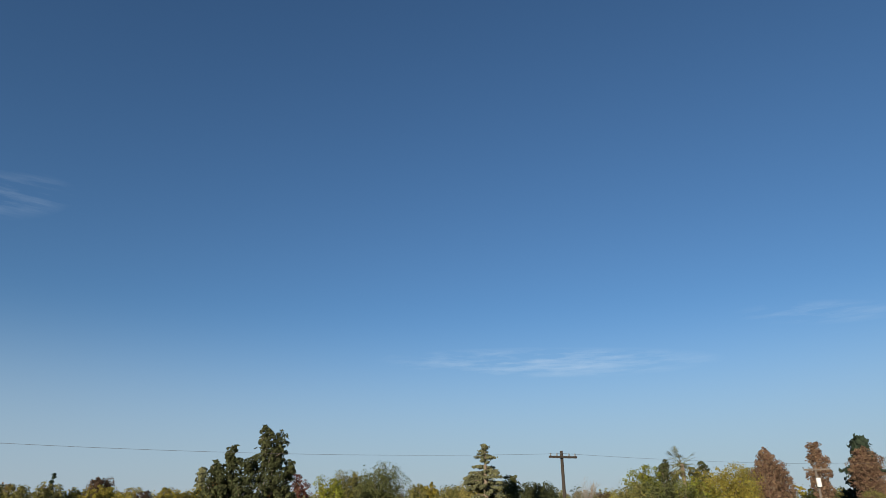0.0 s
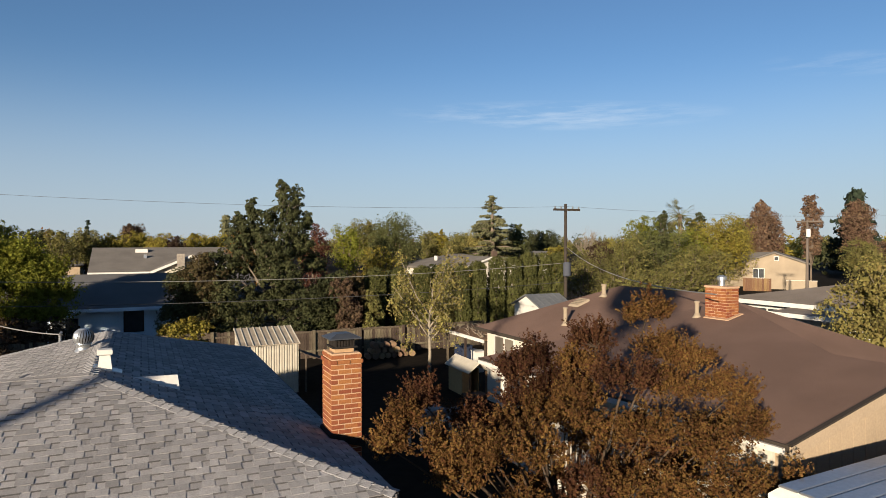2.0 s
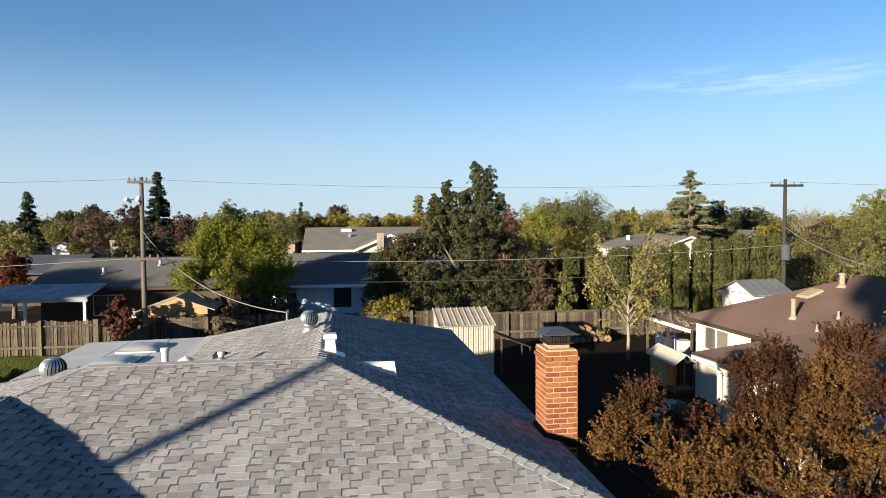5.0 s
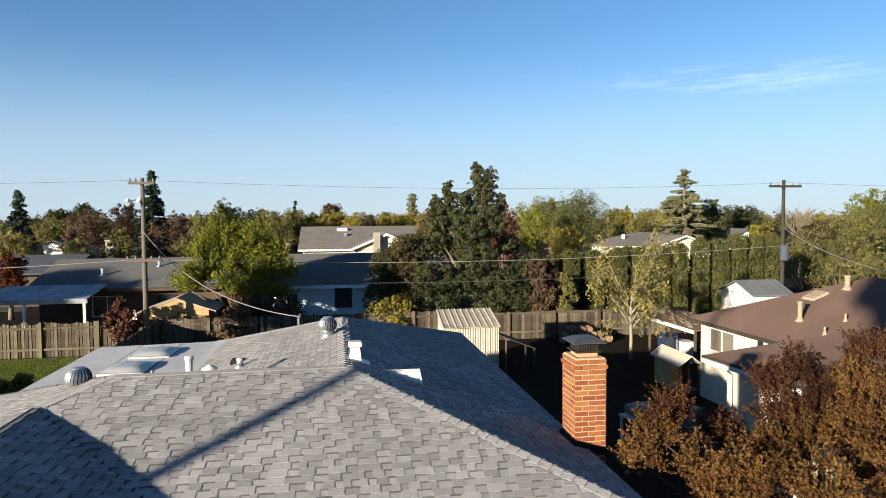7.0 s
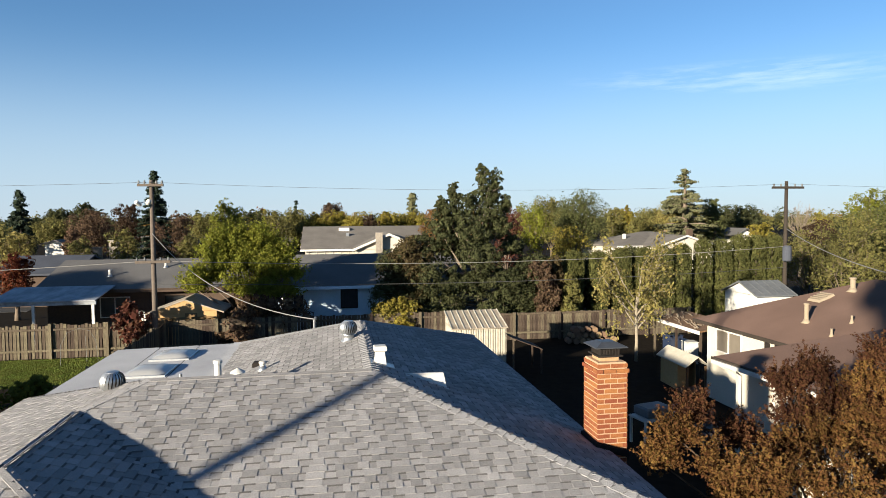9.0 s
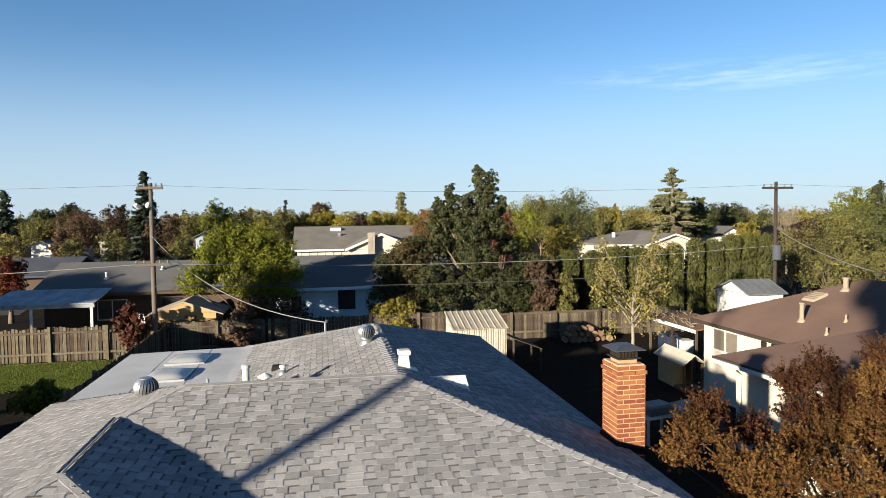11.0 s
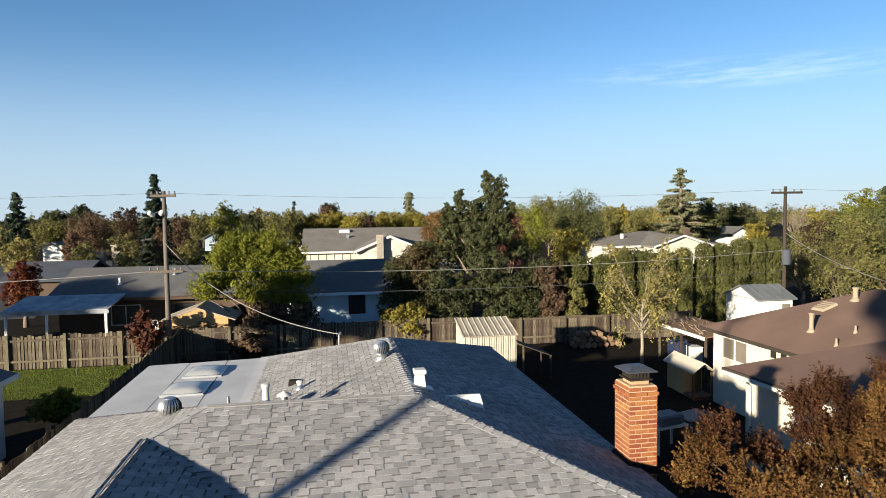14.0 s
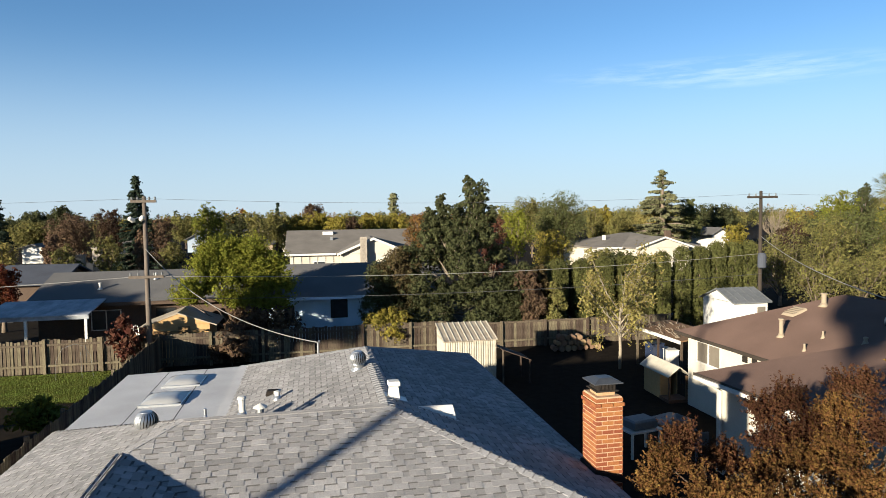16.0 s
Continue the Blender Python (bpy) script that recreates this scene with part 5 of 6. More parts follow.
for x0 in (SX0, SX1 - 0.05):
    part("side_gable", Geo().add([(x0, SY0 + 0.06, SH - 0.02), (x0 + 0.05, SY0 + 0.06, SH - 0.02), (x0 + 0.05, SY1, SH - 0.02), (x0, SY1, SH - 0.02), (x0, SY1, SH + SK * (SY1 - SY0) - 0.01), (x0 + 0.05, SY1, SH + SK * (SY1 - SY0) - 0.01)],
                                 [(0, 3, 2, 1), (0, 4, 3), (1, 2, 5), (0, 1, 5, 4), (2, 3, 4, 5)]), M_METALROOF, sh)
for i in range(10):
    x = SX0 - 0.05 + (SX1 - SX0 + 0.06) * i / 9
    part("roof_rib", Geo().slab([(x, SY0 - 0.1, SH + 0.025), (x + 0.035, SY0 - 0.1, SH + 0.025), (x + 0.035, SY1 + 0.06, SH + 0.025 + SK * (SY1 - SY0 + 0.16)), (x, SY1 + 0.06, SH + 0.025 + SK * (SY1 - SY0 + 0.16))], 0.03), M_METALROOF, sh)

ws = thing("shed", "white-painted shed with a grey sheet-metal roof", "shed")
walls(ws, 19.45, 28.6, 21.45, 31.2, 2.28, M_WHITE, 0.1)
part("roof", gable(19.3, 28.42, 21.6, 31.38, 2.27, 0.42, "x", 0.05), M_GREYPLASTIC, ws, "grey metal roof sheets")
for i in range(6):
    x = 19.32 + 0.445 * i
    part("roof_rib", Geo().slab([(x, 28.42, 2.30), (x + 0.04, 28.42, 2.30), (x + 0.04, 29.9, 2.92), (x, 29.9, 2.92)], 0.02), M_GREYPLASTIC, ws)
gable_wall(ws, 28.6, 31.2, 19.45, 2.26, 0.42, M_WHITE, "x")
part("window", Geo().box(20.85, 28.57, 1.5, 21.3, 28.598, 2.0, bevel=0.01), M_BLIND, ws)

ph = thing("kennel", "small ochre wooden kennel with a pale sheet roof", "kennel", (11.35, 21.45, 0), -92)
for b in ((-0.95, -0.36, 0, -0.91, 0.36, 0.98), (-0.91, 0.32, 0, 0.3, 0.36, 0.98), (-0.91, -0.36, 0, 0.3, -0.32, 0.98), (0.3, -0.36, 0, 0.34, -0.05, 0.98)):
    part("wall", Geo().box(*b), M_YELLOWPAINT, ph)
for y in (-0.34, 0.34):
    part("post", Geo().box(0.95, y - 0.035, 0, 1.02, y + 0.035, 0.98), M_OLDTIMBER, ph)
part("deck", Geo().box(0.36, -0.4, 0.0, 1.06, 0.4, 0.12), M_OLDTIMBER, ph)
part("roof", gable(-1.1, -0.47, 1.12, 0.47, 1.0, 0.75, "x", 0.03), M_METALROOF, ph, "pale sheet roof")

# camper beside the brown house
cp = thing("camper", "white camper with a ribbed aluminium roof", "camper", (10.3, 4.15, 0), 3)
part("body", Geo().box(-2.9, -1.2, 0.45, 2.9, 1.2, 2.68, bevel=0.12), M_WHITE, cp)
for i in range(8):
    y = -1.12 + 2.24 * i / 8
    part("roof_panel", Geo().box(-2.85, y, 2.665, 2.85, y + 0.255, 2.70, bevel=0.012), M_GALV, cp)
part("roof_vent", Geo().box(-0.2, 0.1, 2.69, 0.3, 0.6, 2.8, bevel=0.03), M_LENS, cp, "white plastic roof vent")
for x in (-1.9, 1.9):
    for y in (-1.05, 1.05):
        part("wheel", Geo().lathe([(0.3, -0.1), (0.34, -0.06), (0.34, 0.06), (0.3, 0.1)], 18, pose(x, y, 0.34, 90, 0, 0)), M_BLACK, cp)

# garage at the far side of the lawn
ga = thing("garage", "small white garage with a shingled gable roof", "garage")
part("roof", gable(-14.6, 14.6, -10.85, 20.0, 2.35, 0.33, "y"), M_GREYROOF, ga)
walls(ga, -14.3, 14.9, -11.15, 19.7, 2.3, M_WHITE)
gable_wall(ga, -14.3, -11.15, 19.58, 2.3, 0.33, M_WHITE)
fascia(ga, [(-10.85, 14.6, 2.35), (-10.85, 20.0, 2.35)], M_WHITE, 0.14)

# log pile
# yard clutter in the shade
gr = thing("grill", "grey box grill on a wooden cart", "grill", (7.48, 16.25, 0), 12)
part("box", Geo().box(-0.42, -0.3, 0.78, 0.42, 0.3, 1.06, bevel=0.05), M_GREYPLASTIC, gr)
part("shelf", Geo().box(-0.55, -0.36, 0.72, 0.55, 0.36, 0.77), M_TRIM, gr)
for x in (-0.5, 0.5):
    for y in (-0.3, 0.3):
        part("leg", Geo().box(x - 0.03, y - 0.03, 0, x + 0.03, y + 0.03, 0.72), M_TRIM, gr)
tb = thing("outdoor_table", "grey plastic outdoor table in the yard", "table", (8.76, 16.87, 0), 20)
part("tabletop", Geo().box(-0.6, -0.4, 0.7, 0.6, 0.4, 0.74, bevel=0.015), M_GREYPLASTIC, tb)
for x in (-0.52, 0.52):
    for y in (-0.33, 0.33):
        part("leg", Geo().box(x - 0.025, y - 0.025, 0, x + 0.025, y + 0.025, 0.7), M_GREYPLASTIC, tb)
# chairs coloured grey, the yard's shade put into their colour
for cx, cy, rz in ((9.20, 15.95, 30), (8.65, 16.20, -50), (9.30, 16.70, 95), (8.75, 15.35, 190)):
    ch = thing("garden_chair", "plastic garden chair coloured grey for the yard's shade", "chair", (cx, cy, 0), rz, group="garden chairs")
    part("seat", Geo().box(-0.22, -0.22, 0.40, 0.22, 0.22, 0.44, bevel=0.015), M_GREYPLASTIC, ch)
    part("backrest", Geo().box(-0.22, 0.2, 0.44, 0.22, 0.24, 0.88, bevel=0.015), M_GREYPLASTIC, ch)
    for x in (-0.19, 0.19):
        for y in (-0.19, 0.19):
            part("leg", Geo().box(x - 0.02, y - 0.02, 0, x + 0.02, y + 0.02, 0.4), M_GREYPLASTIC, ch)
ln = thing("plywood_sheet", "dark sheet of plywood leaning on posts", "board", (6.3, 24.9, 0))
part("panel", Geo().slab([(-0.55, -0.6, 1.5), (0.7, -0.6, 1.0), (0.7, 0.7, 1.0), (-0.55, 0.7, 1.5)], 0.03), M_DARKBROWN, ln)
for x, y, h in ((-0.5, -0.55, 1.47), (0.65, -0.55, 1.0), (-0.5, 0.65, 1.47), (0.65, 0.65, 1.0)):
    part("post", Geo().box(x - 0.03, y - 0.03, 0, x + 0.03, y + 0.03, h), M_FENCE, ln)
lt = thing("lean_to", "low brown lean-to roof on wooden posts, strewn with leaf litter", "lean-to")
part("roof", Geo().slab([(12.75, 22.6, 1.80), (14.5, 22.6, 1.98), (14.5, 26.4, 1.98), (12.75, 26.4, 1.80)], 0.06), M_OLDTIMBER, lt, "rusty brown roofing")
part("fascia", Geo().box(12.70, 22.6, 1.66, 12.74, 26.4, 1.80), M_TRIM, lt, "pale flaking fascia board")
for y in (22.7, 24.5, 26.3):
    part("post", Geo().box(12.8, y - 0.04, 0, 12.88, y + 0.04, 1.76), M_FENCE, lt)
tr = random.Random(31)
tg = Geo()
for k in range(60):
    x, y = tr.uniform(12.8, 14.3), tr.uniform(22.7, 26.2)
    z = 1.82 + 0.103 * (x - 12.75)
    a = tr.uniform(0, 3.14)
    w = tr.uniform(0.08, 0.3)
    tg.tube([(x, y, z), (x + w * math.cos(a), y + w * math.sin(a), z + tr.uniform(0.02, 0.16))], [0.02, 0.006], 4)
part("dead_twigs", tg, M_PALEBARK, lt, kind="stuff")
for k, (x, y, w, h, mt, lb) in enumerate(((13.7, 24.9, 0.5, 0.9, M_WHITE, "white storage box beneath the lean-to"), (13.3, 25.6, 0.6, 1.1, M_CARDARK, "dark blue storage bin beneath the lean-to"), (13.9, 25.8, 0.4, 0.8, M_WHITE, "white storage box beneath the lean-to"))):
    bx = thing("storage_box", lb, "box", (x, y, 0), 8 * k - 6, group="stored boxes")
    part("body", Geo().box(-w / 2, -w / 2, 0, w / 2, w / 2, h, bevel=0.02), mt, bx)
    part("lid", Geo().box(-w / 2 - 0.02, -w / 2 - 0.02, h, w / 2 + 0.02, w / 2 + 0.02, h + 0.04, bevel=0.01), mt, bx)
ho = thing("plant_hoop", "thin pale wire plant hoop on the lawn", "plant hoop", (-12.1, 29.9, 0), 12)
part("hoop", Geo().tube([(-0.75, 0, -0.05), (-0.72, 0, 0.9), (-0.45, 0, 1.42), (0, 0, 1.58), (0.4, 0, 1.45), (0.62, 0.05, 1.0), (0.7, 0.05, -0.05)], 0.008, 6), M_GREYPLASTIC, ho)
part("stake", Geo().tube([(0.25, 0.1, -0.05), (0.22, 0.1, 1.2)], 0.008, 6), M_GREYPLASTIC, ho)
cl = thing("cloth", "white cloth hung beside the ochre shed", "cloth", (-10.1, 31.9, 0))
cg = Geo()
for i in range(6):
    u0, u1 = -0.28 + 0.09 * i, -0.19 + 0.09 * i
    y0, y1 = 0.05 * (i % 2), 0.05 * ((i + 1) % 2)
    cg.add([(u0, y0, 1.05), (u1, y1, 1.0), (u1 * 0.5, y1, 1.95), (u0 * 0.5, y0, 1.95), (u0, y0 + 0.01, 1.05), (u1, y1 + 0.01, 1.0), (u1 * 0.5, y1 + 0.01, 1.95), (u0 * 0.5, y0 + 0.01, 1.95)], [(0, 1, 2, 3), (7, 6, 5, 4)])
part("fabric", cg, M_WHITE, cl)
part("post", Geo().box(-0.03, 0.06, 0, 0.03, 0.12, 2.0), M_FENCE, cl)
lp = thing("log_pile", "stack of cut round logs by the back fence", "log pile", (11.5, 29.9, 0))
lr = random.Random(9)
for row in range(3):
    for i in range(8 - 2 * row):
        r = lr.uniform(0.11, 0.17)
        part("log", Geo().lathe([(r * 0.96, -0.25), (r, -0.23), (r, 0.23), (r * 0.96, 0.25)], 10, pose(-1.35 + i * 0.33 + row * 0.16, lr.uniform(-.1, .1), 0.17 + row * 0.27, 90, 0, lr.uniform(-8, 8))), M_LOG, lp)

# ---- fences ----
board_mesh = [Geo().box(-w, -0.01, 0.03, w, 0.01, h).mesh("board", M_FENCE) for w, h in ((0.071, 1.56), (0.068, 1.58), (0.07, 1.6), (0.071, 1.38), (0.071, 1.40), (0.07, 1.42), (0.054, 1.50), (0.066, 1.58), (0.06, 1.61), (0.05, 1.55), (0.07, 1.53))]
back = thing("fence", "weathered grey-brown board fence along the back of the gardens", "fence", (0, 31.3, 0), kind="structure")
for i in range(17):
    part("post", Geo().box(-21 + 2.4 * i - 0.06, -0.13, 0, -21 + 2.4 * i + 0.06, -0.02, 1.62 if i < 11 else 1.44), M_FENCE, back)
for z in (0.35, 1.3):
    part("rail", Geo().box(-21, -0.075, z, 17.4, -0.012, z + 0.09), M_FENCE, back)
fr_ = random.Random(3)
fence_spots = [(-21 + 0.15 * i + fr_.uniform(-.006, .006), fr_.choice(board_mesh[3:6] if i > 172 else board_mesh[:3] if i > 84 else board_mesh[6:])) for i in range(256)]
sidef = thing("fence", "dark weathered board fence between two gardens", "fence", kind="structure")
sg = Geo()
for i in range(146):
    sg.box(-8.87, 9.6 + 0.148 * i, 0.03, -8.85, 9.735 + 0.148 * i, 1.46 + fr_.uniform(0, .1))
part("boards", sg, M_FENCE, sidef, kind="stuff")
for i in range(9):
    part("post", Geo().box(-8.98, 9.8 + 2.4 * i, 0, -8.88, 9.9 + 2.4 * i, 1.6), M_FENCE, sidef)
part("rail", Geo().box(-8.93, 9.6, 1.2, -8.875, 31.2, 1.29), M_FENCE, sidef)

# ---- utility poles and wires ----
def utility_pole(at, h, label, arms, wood=None):
    wood = wood or M_POLE
    root = thing("utility_pole", label, "utility pole", at, group="utility poles")
    part("shaft", Geo().lathe([(0.135, -0.2), (0.125, 1), (0.085, h)], 14), wood, root, smooth=True)
    for z, w, rz in arms:
        part("crossarm", Geo().box(-w, -0.055, z - 0.06, w, 0.055, z + 0.06, pose(0, -0.13, 0, 0, 0, rz)), wood, root)
        for s in (-0.9, -0.45, 0.45, 0.9):
            part("insulator", Geo().lathe([(0.02, z + 0.06), (0.05, z + 0.09), (0.035, z + 0.16), (0.05, z + 0.19), (0.015, z + 0.21)], 9, pose(0, 0, 0, 0, 0, rz) @ pose(s * w, -0.13, 0)), M_GREYPLASTIC, root)
    return root


def wire(name, a, b, sag, r, mat, label):
    a, b = Vector(a), Vector(b)
    pts = []
    for i in range(25):
        f = i / 24
        p = a.lerp(b, f)
        p.z -= sag * 4 * f * (1 - f)
        pts.append(p)
    return tagged(part(name, Geo().tube(pts, r, 6), mat), label, "cable")


P1, P2 = (-9.25, 30.95), (23.3, 31.6)
u1 = utility_pole((P1[0], P1[1], 0), 8.05, "weathered wooden utility pole with crossarms", [(7.82, 0.55, 0), (4.35, 0.75, 0)])
part("lamp", Geo().lathe([(0.05, 0), (0.11, 0.1), (0.1, 0.3), (0.03, 0.36)], 12, pose(-0.38, -0.25, 6.9, 60, 0, -40)), M_WHITE, u1, "white floodlight")
part("lamp", Geo().lathe([(0.05, 0), (0.11, 0.1), (0.1, 0.3), (0.03, 0.36)], 12, pose(-0.1, -0.3, 6.95, 60, 0, 30)), M_WHITE, u1, "white floodlight")
part("bracket", Geo().tube([(0, 0, 7.0), (-0.2, -0.12, 7.1), (-0.45, -0.2, 7.0)], 0.025, 6), M_GALV, u1)
u2 = utility_pole((P2[0], P2[1], 0), 8.1, "dark wooden utility pole with one crossarm", [(7.75, 0.95, 0)], M_POLEDARK)
part("transformer", Geo().lathe([(0.2, 3.75), (0.23, 3.8), (0.23, 4.5), (0.15, 4.6)], 16, pose(-0.16, -0.36, 0)), M_SLATE, u2, "grey transformer can")
wire("power_line", (P1[0], P1[1] - 0.13, 7.95), (P2[0], P2[1] - 0.13, 7.95), 0.35, 0.007, M_WIRE, "thin dark high-voltage power wire")
wire("power_line", (P1[0] - 40, P1[1], 8.2), (P1[0], P1[1] - 0.13, 7.95), 0.4, 0.007, M_WIRE, "thin dark high-voltage power wire")
wire("power_line", (P2[0], P2[1] - 0.13, 7.95), (P2[0] + 40, P2[1], 8.2), 0.4, 0.007, M_WIRE, "thin dark high-voltage power wire")
wire("telephone_cable", (P1[0], P1[1] - 0.13, 4.4), (P2[0], P2[1] - 0.13, 4.55), 0.45, 0.014, M_WIRELIGHT, "pale telephone cable between the poles")
wire("telephone_cable", (P1[0] - 40, P1[1] - 1, 4.2), (P1[0], P1[1] - 0.13, 4.4), 0.5, 0.015, M_WIRELIGHT, "pale telephone cable between the poles")
wire("telephone_cable", (P1[0], P1[1] - 0.13, 3.35), (P2[0], P2[1] - 0.13, 3.4), 0.35, 0.014, M_WIRE, "dark cable strung between the poles")
wire("service_drop", (P1[0], P1[1] - 0.1, 5.65), (-1.6, 16.4, 3.72), 0.75, 0.014, M_WIRELIGHT, "grey service cable to the house")
wire("service_drop", (P2[0], P2[1] - 0.1, 5.5), (11.9, 10.1, 4.6), 0.5, 0.016, M_WIRELIGHT, "service cable to the brown house")
u3 = utility_pole((48.3, 33.7, 0), 7.55, "grey wooden utility pole with a transformer", [(7.4, 0.9, -53)])
part("transformer", Geo().lathe([(0.15, 6.15), (0.17, 6.2), (0.17, 6.72), (0.12, 6.8)], 14, pose(-0.3, -0.3, 0)), M_WHITE, u3, "pale transformer can")
# unseen pole placed so its strip of shadow crosses the shingles
utility_pole((-11.25, 0.23, 0), 9.2, "weathered wooden utility pole out of view, casting the roof's strip shadow", [(9.1, 0.9, 60)])
mast = thing("service_mast", "galvanised service mast on the roof", "mast", (-1.65, 16.45, 2.9))
part("pipe", Geo().tube([(0, 0, 0), (0, 0, 0.8), (0.03, -0.08, 0.88)], 0.03, 8), M_GALV, mast)


# ---- trees and shrubs ----
my_shape = [(1.61, 0.1, 4.62, .34, .36, .3), (0.75, 0.3, 4.15, .42, .45, .36), (1.64, -0.1, 4.1, .42, .45, .36), (1.95, -0.5, 3.9, .32, .36, .32), (0.6, -0.5, 3.75, .5, .5, .42), (1.4, -0.7, 3.6, .42, .45, .4), (1.85, -1.3, 3.6, .38, .4, .34),
            (1.75, -1.6, 3.2, .42, .42, .38), (1.05, -1.5, 3.0, .48, .45, .4), (0.5, -1.0, 3.15, .45, .45, .4), (0.3, 0.1, 3.4, .4, .42, .35), (-0.12, 1.2, 3.62, .34, .36, .32),
            (-1.05, 1.0, 2.9, .42, .42, .38), (-2.05, 0.7, 3.5, .17, .2, .34), (-2.4, 0.5, 3.3, .25, .28, .22), (-1.95, 0.1, 2.95, .36, .36, .32), (-2.6, 0.5, 2.95, .2, .26, .14), (-1.45, -0.3, 2.9, .48, .45, .4),
            (-1.9, -0.2, 2.6, .4, .4, .36), (0.15, -1.1, 2.5, .45, .42, .4), (0.6, -1.5, 2.4, .5, .42, .4), (-1.5, -1.0, 2.3, .45, .42, .4), (1.15, -0.4, 2.6, .5, .45, .4), (0.45, -1.2, 1.8, .5, .4, .4),
            (2.1, -0.9, 2.9, .42, .42, .4), (2.0, -0.3, 2.2, .45, .42, .4), (1.5, -1.6, 2.4, .5, .42, .45), (1.3, -1.7, 1.7, .5, .42, .45), (-0.3, -1.3, 1.6, .5, .42, .45), (-1.2, -0.5, 1.9, .5, .45, .45), (0.4, -0.2, 2.9, .5, .45, .45), (2.0, -1.6, 1.9, .45, .4, .45),
            (0.0, 0.6, 2.0, .5, .5, .45), (1.2, 0.4, 2.0, .55, .5, .5),
            (-0.87, 0.3, 2.95, .42, .42, .4), (-0.22, 0.5, 3.1, .38, .38, .35), (0.65, 0.7, 3.55, .38, .38, .34), (-0.04, -0.3, 3.2, .38, .38, .35), (-1.13, -0.9, 3.1, .42, .42, .4), (-0.5, 0.9, 2.8, .5, .45, .45), (0.6, 0.9, 2.9, .5, .45, .45), (0.5, -0.3, 1.3, .5, .5, .5), (0.1, 0.5, 1.3, .5, .5, .5),
            (-0.15, 1.1, 3.2, .34, .36, .32), (0.25, 1.0, 3.35, .36, .36, .34), (0.22, 1.2, 3.8, .28, .3, .3), (0.5, 0.5, 3.8, .36, .36, .36), (0.75, 0.9, 3.3, .4, .4, .4),
            (-1.6, -1.3, 1.5, .5, .45, .45), (-0.8, -1.6, 1.9, .5, .45, .45), (-0.6, -1.5, 1.0, .55, .5, .5), (0.3, -1.9, 1.3, .5, .45, .5), (1.0, -2.0, 1.0, .5, .45, .5), (1.7, -2.1, 1.4, .5, .45, .5),
            (2.3, -1.9, 2.3, .42, .42, .42), (2.4, -1.4, 1.5, .45, .42, .5), (-2.1, -0.6, 1.9, .45, .42, .42), (0.9, -1.1, 2.2, .5, .45, .42), (-0.2, -0.8, 2.4, .5, .45, .42)]
mr = np.random.default_rng(5)
myrtle = thing("crape_myrtle", "crape myrtle in rust-brown autumn leaf between the houses", "tree", (5.75, 7.3, 0))
for q in my_shape:
    e = Vector(q[:3])
    b0 = Vector((mr.uniform(-.18, .18), mr.uniform(-.15, .15), -0.1))
    mid = b0.lerp(e, 0.5) + Vector((-0.18 * e.x, -0.18 * e.y, 0.1))
    tg = Geo().tube([Vector((b0.x * 0.7, b0.y * 0.7, -0.1)), b0.lerp(mid, 0.5), mid, mid.lerp(e, 0.55) + Vector((mr.uniform(-.08, .08), mr.uniform(-.08, .08), 0.05)), e], [0.05, 0.042, 0.032, 0.02, 0.009], 7)
    part("stem", tg, M_DARKBARK, myrtle, smooth=True)
tw = Geo()
for dark in (True, False):
    # shaded lobes and every ninth take darker leaves, shade put into the colour
    some = [q for i, q in enumerate(my_shape) if (i in (1, 11, 12, 36, 39, 40, 43, 44, 45) or i % 9 == 4) == dark]
    feet, tips, lp_ = sprays(mr, [(x, y, z, a * 0.95, b * 0.95, c * 0.95) for x, y, z, a, b, c in some], 16, 15, 22, 0.31)
    for a, b in feet:
        tw.tube([a, b], [0.007, 0.004], 4)
    for a, b in tips[::4]:
        tw.tube([a, b], [0.003, 0.0015], 3)
    v, q = leaves(mr, lp_, 0.012, 1, 0.021)
    v2, q2 = leaves(mr, crown_points(mr, some, 14 * len(some), 0.1), 0.085, 13, 0.027)
    part("crown", quick_mesh("crown", np.concatenate([v, v2]), np.concatenate([q, q2 + len(v)]), L_RUSTSHADE if dark else L_RUST), None, myrtle, "red-brown leaves darkened for the shaded lobes" if dark else "golden rust-brown leaves")
part("twig_growth", tw, M_DARKBARK, myrtle, kind="stuff")
# young tree with a clear trunk, upright limbs and loose leaf clusters
sap = thing("sapling", "young thin tree with pale upright limbs and loose yellow-green leaves", "tree", (11.65, 25.7, 0))
sap.scale = (1.0, 1.0, 1.14)
sr = np.random.default_rng(21)
g, ends = Geo(), []
g.tube([(0, 0, -0.1), (0.03, 0, 0.8), (0.0, 0.02, 1.7), (0.05, 0, 2.6)], [0.085, 0.07, 0.06, 0.045], 9)
